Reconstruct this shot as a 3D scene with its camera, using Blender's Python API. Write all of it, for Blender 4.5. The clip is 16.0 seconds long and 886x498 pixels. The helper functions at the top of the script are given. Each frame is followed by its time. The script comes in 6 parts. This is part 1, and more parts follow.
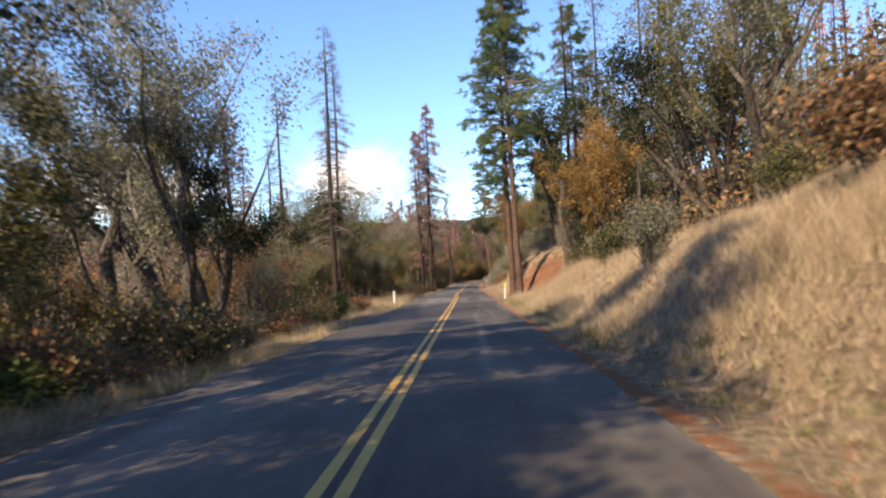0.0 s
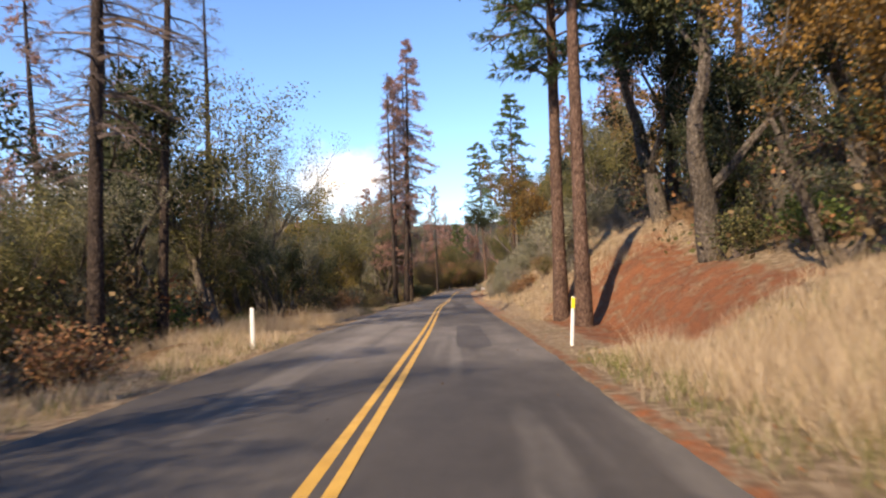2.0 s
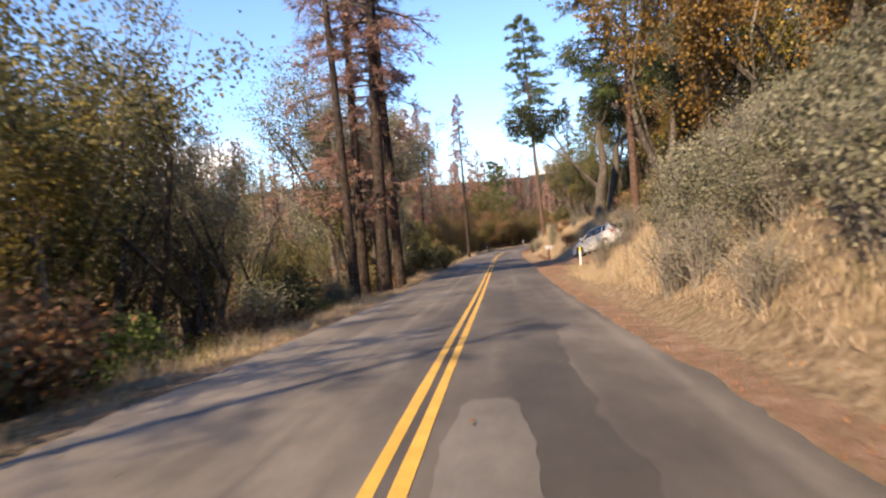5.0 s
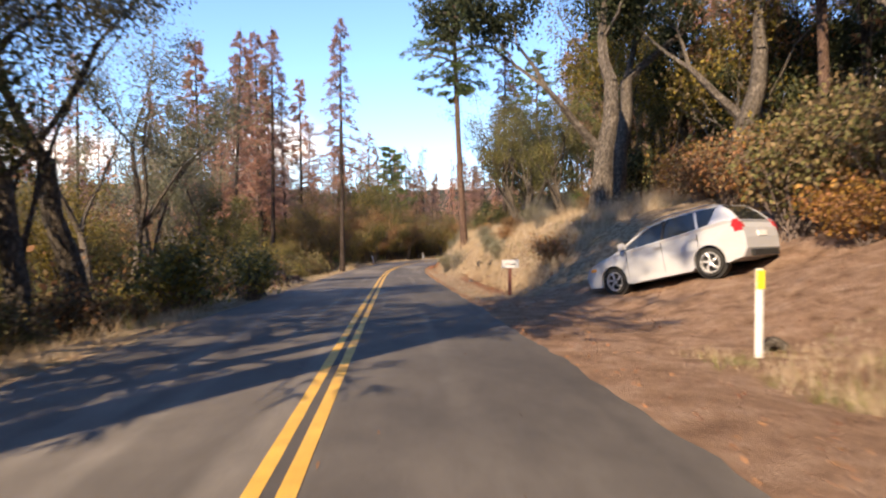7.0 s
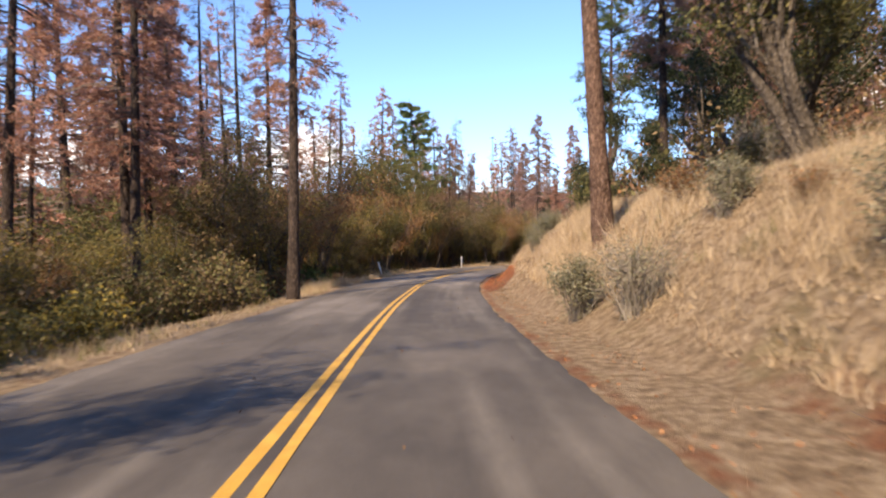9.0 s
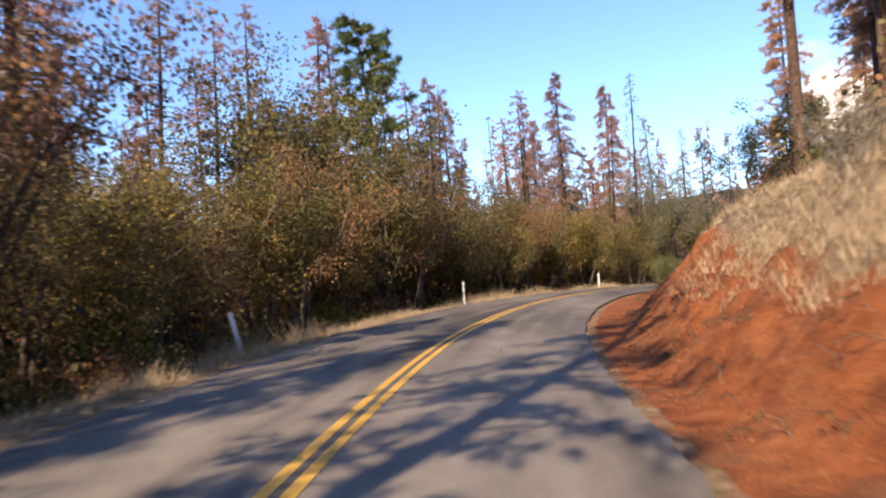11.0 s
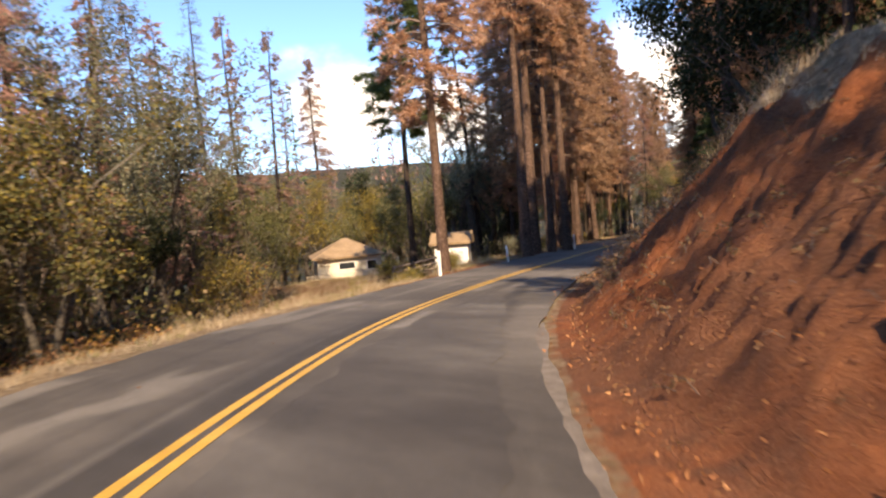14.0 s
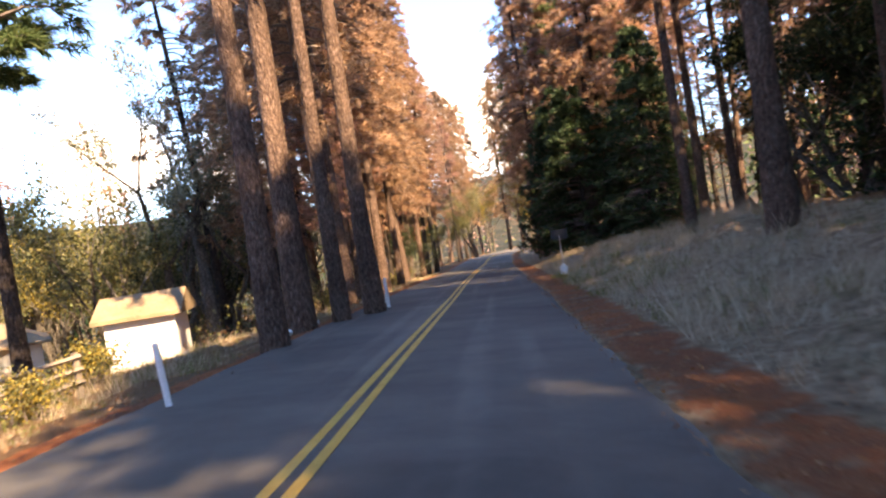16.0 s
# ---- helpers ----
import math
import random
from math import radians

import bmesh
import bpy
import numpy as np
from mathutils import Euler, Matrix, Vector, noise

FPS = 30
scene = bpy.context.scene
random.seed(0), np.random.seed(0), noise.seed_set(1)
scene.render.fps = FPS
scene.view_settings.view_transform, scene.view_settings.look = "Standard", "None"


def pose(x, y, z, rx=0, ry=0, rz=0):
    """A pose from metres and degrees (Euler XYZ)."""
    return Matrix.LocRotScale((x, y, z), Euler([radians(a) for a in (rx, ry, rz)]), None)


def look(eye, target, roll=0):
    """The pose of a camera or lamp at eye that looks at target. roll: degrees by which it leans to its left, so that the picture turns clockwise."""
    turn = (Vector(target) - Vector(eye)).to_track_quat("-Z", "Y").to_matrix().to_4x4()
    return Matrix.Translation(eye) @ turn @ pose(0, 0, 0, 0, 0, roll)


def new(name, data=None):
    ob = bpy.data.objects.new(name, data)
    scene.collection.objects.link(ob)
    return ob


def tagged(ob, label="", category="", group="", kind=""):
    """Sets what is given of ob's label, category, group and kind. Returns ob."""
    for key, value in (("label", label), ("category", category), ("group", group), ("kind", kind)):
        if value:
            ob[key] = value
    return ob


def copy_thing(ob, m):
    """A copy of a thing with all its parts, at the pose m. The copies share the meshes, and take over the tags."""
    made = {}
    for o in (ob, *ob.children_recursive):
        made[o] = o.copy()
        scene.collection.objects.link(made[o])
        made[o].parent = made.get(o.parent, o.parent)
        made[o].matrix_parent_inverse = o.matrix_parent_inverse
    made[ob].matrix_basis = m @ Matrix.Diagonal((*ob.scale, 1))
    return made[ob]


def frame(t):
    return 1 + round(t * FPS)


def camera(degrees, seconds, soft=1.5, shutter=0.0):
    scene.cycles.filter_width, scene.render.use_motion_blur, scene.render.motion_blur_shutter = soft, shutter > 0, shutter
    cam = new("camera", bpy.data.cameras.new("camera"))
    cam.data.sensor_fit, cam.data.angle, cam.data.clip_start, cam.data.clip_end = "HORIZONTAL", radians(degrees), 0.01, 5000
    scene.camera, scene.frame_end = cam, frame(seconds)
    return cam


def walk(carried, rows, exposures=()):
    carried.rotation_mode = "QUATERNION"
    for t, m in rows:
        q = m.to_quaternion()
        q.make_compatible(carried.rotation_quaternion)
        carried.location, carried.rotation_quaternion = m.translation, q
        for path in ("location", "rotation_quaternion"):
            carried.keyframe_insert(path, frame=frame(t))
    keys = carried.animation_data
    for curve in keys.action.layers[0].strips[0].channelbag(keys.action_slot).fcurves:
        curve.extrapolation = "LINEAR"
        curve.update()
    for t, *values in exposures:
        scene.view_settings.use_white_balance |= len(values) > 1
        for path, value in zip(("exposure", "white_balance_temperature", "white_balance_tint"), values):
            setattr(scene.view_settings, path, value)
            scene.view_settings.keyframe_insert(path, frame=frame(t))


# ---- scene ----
cam = camera(67.0, 16.0, soft=2.2, shutter=0.2)
PATH = [
    (0.0, pose(0.00, 0.00, 1.38, 90.23, 3.51, 3.49)),
    (0.5, pose(-0.20, 7.54, 1.00, 88.96, 2.48, 2.73)),
    (1.0, pose(-0.44, 15.13, 0.64, 90.78, 3.69, 6.40)),
    (1.5, pose(-0.61, 22.91, 0.30, 91.00, 2.77, 7.14)),
    (2.0, pose(-0.88, 31.08, -0.09, 90.75, 1.60, 2.67)),
    (2.5, pose(-1.16, 38.98, -0.43, 91.47, 0.77, 7.97)),
    (3.0, pose(-1.35, 46.52, -0.75, 89.79, 1.55, 9.23)),
    (3.5, pose(-1.48, 53.97, -1.08, 88.59, 3.14, 10.46)),
    (4.0, pose(-1.85, 61.29, -1.37, 88.00, 5.22, 10.67)),
    (4.5, pose(-2.19, 68.63, -1.67, 88.00, 6.07, 11.75)),
    (4.7, pose(-2.31, 71.57, -1.78, 87.66, 6.42, 8.42)),
    (6.8, pose(-3.09, 103.85, -3.48, 88.44, 0.49, 0.16)),
    (7.0, pose(-3.18, 107.04, -3.59, 88.35, 0.33, -3.35)),
    (7.5, pose(-3.35, 115.20, -3.82, 88.20, 1.80, -3.81)),
    (8.0, pose(-3.27, 123.35, -4.12, 88.34, 0.80, -2.07)),
    (8.2, pose(-3.27, 126.49, -4.24, 88.48, 0.20, -1.17)),
    (10.3, pose(-3.21, 157.92, -5.43, 90.35, 2.16, -0.39)),
    (10.5, pose(-3.09, 160.87, -5.51, 90.95, 2.70, -0.18)),
    (11.0, pose(-2.50, 168.18, -5.65, 90.99, 3.86, -2.02)),
    (11.5, pose(-1.64, 175.32, -5.85, 90.50, 4.08, -5.86)),
    (12.0, pose(-0.22, 182.14, -5.97, 90.17, 5.20, -15.54)),
    (12.5, pose(1.66, 188.42, -6.02, 90.65, 5.48, -19.65)),
    (13.0, pose(4.33, 194.40, -6.17, 87.14, 4.28, -30.15)),
    (13.5, pose(7.84, 200.24, -6.34, 86.42, 4.77, -36.62)),
    (14.0, pose(11.64, 205.30, -6.58, 86.74, 4.68, -42.63)),
    (14.5, pose(16.01, 209.58, -6.84, 86.99, 5.93, -50.34)),
    (15.0, pose(20.51, 213.49, -7.13, 86.71, 7.78, -57.93)),
    (15.5, pose(25.66, 217.06, -7.49, 86.85, 8.30, -62.70)),
    (16.0, pose(30.77, 220.07, -7.70, 88.55, 8.75, -60.35)),
]
walk(cam, PATH, exposures=[(0.0, 0.8, 8500, 16), (0.6, 0.98, 8700, 17), (1.5, 0.72, 8500, 17), (2.5, 0.68, 8500, 17), (3.0, 0.78, 8700, 18), (3.5, 0.85, 8900, 19), (4.5, 1.0, 9000, 18), (7.0, 1.0, 8800, 17), (7.5, 1.02, 8700, 17), (8.0, 0.9, 8600, 18), (10.5, 0.9, 8500, 18), (12.0, 0.85, 8700, 17), (14.0, 0.95, 9000, 17), (15.0, 1.25, 9600, 18), (15.5, 1.6, 9700, 18), (16.0, 2.15, 10000, 18)])

# world and sun
SUN_AZ, SUN_EL = 211.0, 38.0
world = bpy.data.worlds.new("sky")
scene.world = world
world.use_nodes = True
wt = world.node_tree
wt.nodes.clear()
w_out = wt.nodes.new("ShaderNodeOutputWorld")
w_bg = wt.nodes.new("ShaderNodeBackground")
w_sky = wt.nodes.new("ShaderNodeTexSky")
w_sky.sky_type = "NISHITA"
w_sky.sun_disc = False
w_sky.sun_elevation = radians(SUN_EL)
w_sky.sun_rotation = radians(SUN_AZ)
w_sky.altitude = 600
w_sky.air_density = 1.0
w_sky.dust_density = 0.05
w_sky.ozone_density = 1.6
w_bg.inputs["Strength"].default_value = 0.15
w_co = wt.nodes.new("ShaderNodeTexCoord")
wl = wt.links.new


def sky_math(op, a, c, d=None):
    n = wt.nodes.new("ShaderNodeMath")
    n.operation = op
    for sock, v in zip(n.inputs, (a, c, d)):
        if isinstance(v, (int, float)):
            sock.default_value = v
        elif v is not None:
            wl(v, sock)
    return n.outputs["Value"]


# cumulus banks low over the hills: direction, spread, thickness
w_noise = wt.nodes.new("ShaderNodeTexNoise")
w_noise.inputs["Scale"].default_value = 7.5
w_noise.inputs["Detail"].default_value = 8
w_noise.inputs["Roughness"].default_value = 0.56
w_map = wt.nodes.new("ShaderNodeMapping")
w_map.inputs["Scale"].default_value = (1.0, 1.0, 1.5)
wl(w_co.outputs["Generated"], w_map.inputs["Vector"])
wl(w_map.outputs["Vector"], w_noise.inputs["Vector"])
w_total = None
for way, wide, flat, thick in (((-0.20, 0.97, 0.115), 0.11, 0.055, 0.9), ((-0.46, 0.88, 0.10), 0.14, 0.06, 0.8), ((-0.80, 0.59, 0.09), 0.22, 0.06, 0.8), ((0.05, 0.997, 0.055), 0.07, 0.03, 0.7),
                               ((0.56, 0.81, 0.155), 0.09, 0.09, 1.1), ((0.70, 0.70, 0.125), 0.10, 0.07, 1.0), ((0.90, 0.42, 0.15), 0.16, 0.12, 1.0)):
    off = wt.nodes.new("ShaderNodeVectorMath")
    off.operation = "SUBTRACT"
    wl(w_co.outputs["Generated"], off.inputs[0])
    off.inputs[1].default_value = way
    sq = wt.nodes.new("ShaderNodeVectorMath")
    sq.operation = "MULTIPLY"
    wl(off.outputs["Vector"], sq.inputs[0])
    sq.inputs[1].default_value = (1 / wide, 1 / wide, 1 / flat)
    far_ = wt.nodes.new("ShaderNodeVectorMath")
    far_.operation = "LENGTH"
    wl(sq.outputs["Vector"], far_.inputs[0])
    lump = sky_math("MULTIPLY", sky_math("SUBTRACT", 1.25, far_.outputs["Value"]), thick)
    w_total = lump if w_total is None else sky_math("MAXIMUM", w_total, lump)
w_ramp = wt.nodes.new("ShaderNodeMapRange")
w_ramp.interpolation_type = "SMOOTHSTEP"
w_ramp.inputs["From Min"].default_value = 1.15
w_ramp.inputs["From Max"].default_value = 1.95
wl(sky_math("MULTIPLY_ADD", w_noise.outputs["Fac"], 2.1, w_total), w_ramp.inputs["Value"])
w_shade = wt.nodes.new("ShaderNodeMixRGB")
w_shade.inputs["Color1"].default_value = (4.4, 4.9, 5.8, 1)
w_shade.inputs["Color2"].default_value = (6.5, 6.6, 6.8, 1)
wl(w_ramp.outputs["Result"], w_shade.inputs["Fac"])
w_mix = wt.nodes.new("ShaderNodeMixRGB")
wl(w_ramp.outputs["Result"], w_mix.inputs["Fac"])
wl(w_shade.outputs["Color"], w_mix.inputs["Color2"])
w_tint = wt.nodes.new("ShaderNodeMixRGB")
w_tint.blend_type = "MULTIPLY"
w_tint.inputs["Fac"].default_value = 1.0
w_tint.inputs["Color2"].default_value = (0.56, 0.91, 1.37, 1)
wl(w_sky.outputs["Color"], w_tint.inputs["Color1"])
wl(w_tint.outputs["Color"], w_mix.inputs["Color1"])
wl(w_mix.outputs["Color"], w_bg.inputs["Color"])
wl(w_bg.outputs["Background"], w_out.inputs["Surface"])

sun = new("sun", bpy.data.lights.new("sun", "SUN"))
sun.data.energy = 5.0
sun.data.angle = radians(0.53)
sun.data.color = (1.0, 0.91, 0.77)
sun_way = Vector((math.sin(radians(SUN_AZ)) * math.cos(radians(SUN_EL)), math.cos(radians(SUN_AZ)) * math.cos(radians(SUN_EL)), math.sin(radians(SUN_EL))))
sun.matrix_world = look(sun_way * 50, (0, 0, 0))


# ---- materials ----
def nodes_of(name, rough=0.8, metal=0.0, spec=0.3):
    m = bpy.data.materials.new(name)
    m.use_nodes = True
    nt = m.node_tree
    b = nt.nodes["Principled BSDF"]
    b.inputs["Roughness"].default_value = rough
    b.inputs["Metallic"].default_value = metal
    b.inputs["Specular IOR Level"].default_value = spec
    return m, nt, b


def tex(nt, scale, detail=4.0, rough=0.6, stretch=None):
    co = nt.nodes.new("ShaderNodeTexCoord")
    n = nt.nodes.new("ShaderNodeTexNoise")
    n.inputs["Scale"].default_value = scale
    n.inputs["Detail"].default_value = detail
    n.inputs["Roughness"].default_value = rough
    if stretch:
        mp = nt.nodes.new("ShaderNodeMapping")
        mp.inputs["Scale"].default_value = stretch
        nt.links.new(co.outputs["Object"], mp.inputs["Vector"])
        nt.links.new(mp.outputs["Vector"], n.inputs["Vector"])
    else:
        nt.links.new(co.outputs["Object"], n.inputs["Vector"])
    return n


def ramp(nt, src, stops):
    r = nt.nodes.new("ShaderNodeValToRGB")
    els = r.color_ramp.elements
    while len(els) < len(stops):
        els.new(0.5)
    for e, (p, c) in zip(els, stops):
        e.position = p
        e.color = (*c, 1)
    nt.links.new(src, r.inputs["Fac"])
    return r


def bump(nt, b, src, strength=0.4, dist=0.02):
    bp = nt.nodes.new("ShaderNodeBump")
    bp.inputs["Strength"].default_value = strength
    bp.inputs["Distance"].default_value = dist
    nt.links.new(src, bp.inputs["Height"])
    nt.links.new(bp.outputs["Normal"], b.inputs["Normal"])
    return bp


def mixed(nt, fac, a, c, mode="MIX"):
    m = nt.nodes.new("ShaderNodeMixRGB")
    m.blend_type = mode
    for sock, v in ((m.inputs["Fac"], fac), (m.inputs["Color1"], a), (m.inputs["Color2"], c)):
        if isinstance(v, (tuple, float, int)):
            sock.default_value = (*v, 1) if isinstance(v, tuple) else v
        else:
            nt.links.new(v, sock)
    return m.outputs["Color"]


def simple(name, c1, c2, scale=6.0, rough=0.8, metal=0.0, spec=0.3, relief=0.3, dist=0.01, fine=60.0):
    m, nt, b = nodes_of(name, rough, metal, spec)
    n1 = tex(nt, scale)
    r1 = ramp(nt, n1.outputs["Fac"], [(0.3, c1), (0.7, c2)])
    n2 = tex(nt, fine, 3)
    r2 = ramp(nt, n2.outputs["Fac"], [(0.3, (0.78, 0.78, 0.78)), (0.7, (1.1, 1.1, 1.1))])
    nt.links.new(mixed(nt, 1.0, r1.outputs["Color"], r2.outputs["Color"], "MULTIPLY"), b.inputs["Base Color"])
    if relief:
        bump(nt, b, n2.outputs["Fac"], relief, dist)
    return m


def foliage(name, stops, trans=0.35, rough=0.65):
    """Leaves: colour by island and by whole plant, light passing through."""
    m, nt, b = nodes_of(name, rough, 0, 0.25)
    geo = nt.nodes.new("ShaderNodeNewGeometry")
    r = ramp(nt, geo.outputs["Random Per Island"], stops)
    ob = nt.nodes.new("ShaderNodeObjectInfo")
    r2 = ramp(nt, ob.outputs["Random"], [(0.0, (0.72, 0.74, 0.7)), (1.0, (1.2, 1.15, 1.1))])
    col = mixed(nt, 1.0, r.outputs["Color"], r2.outputs["Color"], "MULTIPLY")
    nt.links.new(col, b.inputs["Base Color"])
    tr = nt.nodes.new("ShaderNodeBsdfTranslucent")
    nt.links.new(col, tr.inputs["Color"])
    mx = nt.nodes.new("ShaderNodeMixShader")
    mx.inputs["Fac"].default_value = trans
    out = nt.nodes["Material Output"]
    nt.links.new(b.outputs["BSDF"], mx.inputs[1])
    nt.links.new(tr.outputs["BSDF"], mx.inputs[2])
    nt.links.new(mx.outputs["Shader"], out.inputs["Surface"])
    return m


def bark(name, c1, c2, c3):
    """Plates of bark parted by dark furrows."""
    m, nt, b = nodes_of(name, 0.9, 0, 0.15)
    co = nt.nodes.new("ShaderNodeTexCoord")
    mp = nt.nodes.new("ShaderNodeMapping")
    mp.inputs["Scale"].default_value = (1.6, 1.6, 0.42)
    warp = tex(nt, 3.0, 3)
    add = nt.nodes.new("ShaderNodeVectorMath")
    add.operation = "MULTIPLY_ADD"
    nt.links.new(warp.outputs["Color"], add.inputs[0])
    add.inputs[1].default_value = (0.22, 0.22, 0.4)
    nt.links.new(co.outputs["Object"], add.inputs[2])
    nt.links.new(add.outputs["Vector"], mp.inputs["Vector"])
    v = nt.nodes.new("ShaderNodeTexVoronoi")
    v.feature = "DISTANCE_TO_EDGE"
    v.inputs["Scale"].default_value = 9.0
    nt.links.new(mp.outputs["Vector"], v.inputs["Vector"])
    n = tex(nt, 14, 5, 0.65, (1, 1, 0.5))
    n2 = tex(nt, 0.9, 3)
    r = ramp(nt, n.outputs["Fac"], [(0.3, c1), (0.5, c2), (0.72, c3)])
    r2 = ramp(nt, v.outputs["Distance"], [(0.0, (0.42, 0.39, 0.37)), (0.12, (0.80, 0.78, 0.76)), (0.30, (1.1, 1.08, 1.06))])
    r3 = ramp(nt, n2.outputs["Fac"], [(0.3, (0.62, 0.62, 0.62)), (0.7, (1.2, 1.17, 1.14))])
    col = mixed(nt, 0.75, r.outputs["Color"], r2.outputs["Color"], "MULTIPLY")
    col = mixed(nt, 1.0, col, r3.outputs["Color"], "MULTIPLY")
    nt.links.new(col, b.inputs["Base Color"])
    h = nt.nodes.new("ShaderNodeMath")
    h.operation = "MULTIPLY_ADD"
    nt.links.new(n.outputs["Fac"], h.inputs[0])
    h.inputs[1].default_value = 0.3
    nt.links.new(v.outputs["Distance"], h.inputs[2])
    bump(nt, b, h.outputs["Value"], 1.0, 0.08)
    return m


def asphalt(name, lo, hi, worn=False):
    m, nt, b = nodes_of(name, 0.82, 0, 0.35)
    big = tex(nt, 0.22, 5, 0.6, (1.0, 0.35, 1))
    mid = tex(nt, 1.4, 6, 0.7, (1.0, 0.5, 1))
    fine = tex(nt, 140, 2)
    r = ramp(nt, big.outputs["Fac"], [(0.40, lo), (0.5, tuple((a + c) / 2 for a, c in zip(lo, hi))), (0.56, hi), (0.66, tuple(c * 1.25 for c in hi))])
    r2 = ramp(nt, mid.outputs["Fac"], [(0.3, (0.72, 0.72, 0.72)), (0.7, (1.2, 1.19, 1.17))])
    r3 = ramp(nt, fine.outputs["Fac"], [(0.35, (0.7, 0.7, 0.7)), (0.68, (1.3, 1.29, 1.27))])
    base = r.outputs["Color"]
    if worn:
        for key, tone in (("seal_shade", (0.040, 0.036, 0.033)), ("bleach", (0.21, 0.19, 0.165))):
            at = nt.nodes.new("ShaderNodeAttribute")
            at.attribute_name = key
            base = mixed(nt, at.outputs["Fac"], base, tone)
    col = mixed(nt, 1.0, base, r2.outputs["Color"], "MULTIPLY")
    col = mixed(nt, 1.0, col, r3.outputs["Color"], "MULTIPLY")
    nt.links.new(col, b.inputs["Base Color"])
    bump(nt, b, fine.outputs["Fac"], 0.35, 0.006)
    return m


M_ROAD = asphalt("asphalt", (0.070, 0.061, 0.053), (0.140, 0.123, 0.106), True)
M_PATCH_DARK = asphalt("asphalt_patch_dark", (0.054, 0.047, 0.041), (0.085, 0.076, 0.068))
M_PATCH_MID = asphalt("asphalt_patch_worn", (0.055, 0.048, 0.043), (0.115, 0.104, 0.093))
M_PATCH_LIGHT = asphalt("asphalt_patch_pale", (0.118, 0.107, 0.095), (0.165, 0.151, 0.136))
M_YELLOW = simple("yellow_road_paint", (0.50, 0.275, 0.045), (0.66, 0.385, 0.075), 3, 0.6, fine=70)
M_WHITE = simple("white_plastic", (0.74, 0.74, 0.70), (0.82, 0.82, 0.79), 4, 0.45, relief=0.05)
M_YTOP = simple("yellow_reflector", (0.75, 0.60, 0.04), (0.82, 0.68, 0.06), 4, 0.35, relief=0.05)


def ground_material():
    """Dry grass, leaf litter and red soil, blended by the masks of the sheet."""
    m, nt, b = nodes_of("earth", 0.95, 0, 0.1)
    a_soil = nt.nodes.new("ShaderNodeAttribute")
    a_soil.attribute_name = "soil"
    a_litter = nt.nodes.new("ShaderNodeAttribute")
    a_litter.attribute_name = "litter"
    a_dirt = nt.nodes.new("ShaderNodeAttribute")
    a_dirt.attribute_name = "dirt"
    a_far = nt.nodes.new("ShaderNodeAttribute")
    a_far.attribute_name = "forest"
    n1, n2, n3, n4 = tex(nt, 0.7, 6), tex(nt, 6, 5), tex(nt, 40, 4, 0.7), tex(nt, 2.2, 5, 0.65)
    grass = ramp(nt, n2.outputs["Fac"], [(0.25, (0.12, 0.080, 0.052)), (0.5, (0.29, 0.212, 0.138)), (0.75, (0.48, 0.375, 0.26))])
    green = ramp(nt, n3.outputs["Fac"], [(0.3, (0.05, 0.065, 0.018)), (0.7, (0.16, 0.17, 0.05))])
    gm = ramp(nt, n1.outputs["Fac"], [(0.55, (0, 0, 0)), (0.7, (0.35, 0.35, 0.35))])
    grass_c = mixed(nt, gm.outputs["Color"], grass.outputs["Color"], green.outputs["Color"])
    litter = ramp(nt, n3.outputs["Fac"], [(0.3, (0.06, 0.035, 0.02)), (0.5, (0.17, 0.10, 0.055)), (0.72, (0.34, 0.20, 0.10))])
    soil = ramp(nt, n4.outputs["Fac"], [(0.28, (0.16, 0.054, 0.029)), (0.5, (0.40, 0.128, 0.052)), (0.72, (0.54, 0.20, 0.088))])
    sf = ramp(nt, n3.outputs["Fac"], [(0.3, (0.62, 0.62, 0.62)), (0.7, (1.15, 1.15, 1.15))])
    soil_c = mixed(nt, 1.0, soil.outputs["Color"], sf.outputs["Color"], "MULTIPLY")
    streak = tex(nt, 1.1, 6, 0.7, (1.0, 1.0, 0.45))
    dust = ramp(nt, streak.outputs["Fac"], [(0.48, (0, 0, 0)), (0.66, (0.75, 0.75, 0.75))])
    brown = ramp(nt, n3.outputs["Fac"], [(0.3, (0.085, 0.042, 0.028)), (0.55, (0.19, 0.095, 0.06)), (0.75, (0.33, 0.20, 0.13))])
    soil_c = mixed(nt, dust.outputs["Color"], soil_c, brown.outputs["Color"])
    a_brown = nt.nodes.new("ShaderNodeAttribute")
    a_brown.attribute_name = "brown"
    soil_c = mixed(nt, a_brown.outputs["Fac"], soil_c, brown.outputs["Color"])

    def edge(attr, amount):
        add = nt.nodes.new("ShaderNodeMath")
        add.operation = "MULTIPLY_ADD"
        nt.links.new(n4.outputs["Fac"], add.inputs[0])
        add.inputs[1].default_value = amount
        nt.links.new(attr.outputs["Fac"], add.inputs[2])
        mr = nt.nodes.new("ShaderNodeMapRange")
        mr.inputs["From Min"].default_value = 0.5 * amount + 0.38
        mr.inputs["From Max"].default_value = 0.5 * amount + 0.62
        nt.links.new(add.outputs["Value"], mr.inputs["Value"])
        return mr.outputs["Result"]

    col = mixed(nt, edge(a_litter, 0.9), grass_c, litter.outputs["Color"])
    col = mixed(nt, edge(a_soil, 0.9), col, soil_c)
    dirt = ramp(nt, n4.outputs["Fac"], [(0.28, (0.17, 0.10, 0.065)), (0.5, (0.32, 0.20, 0.135)), (0.72, (0.45, 0.31, 0.225))])
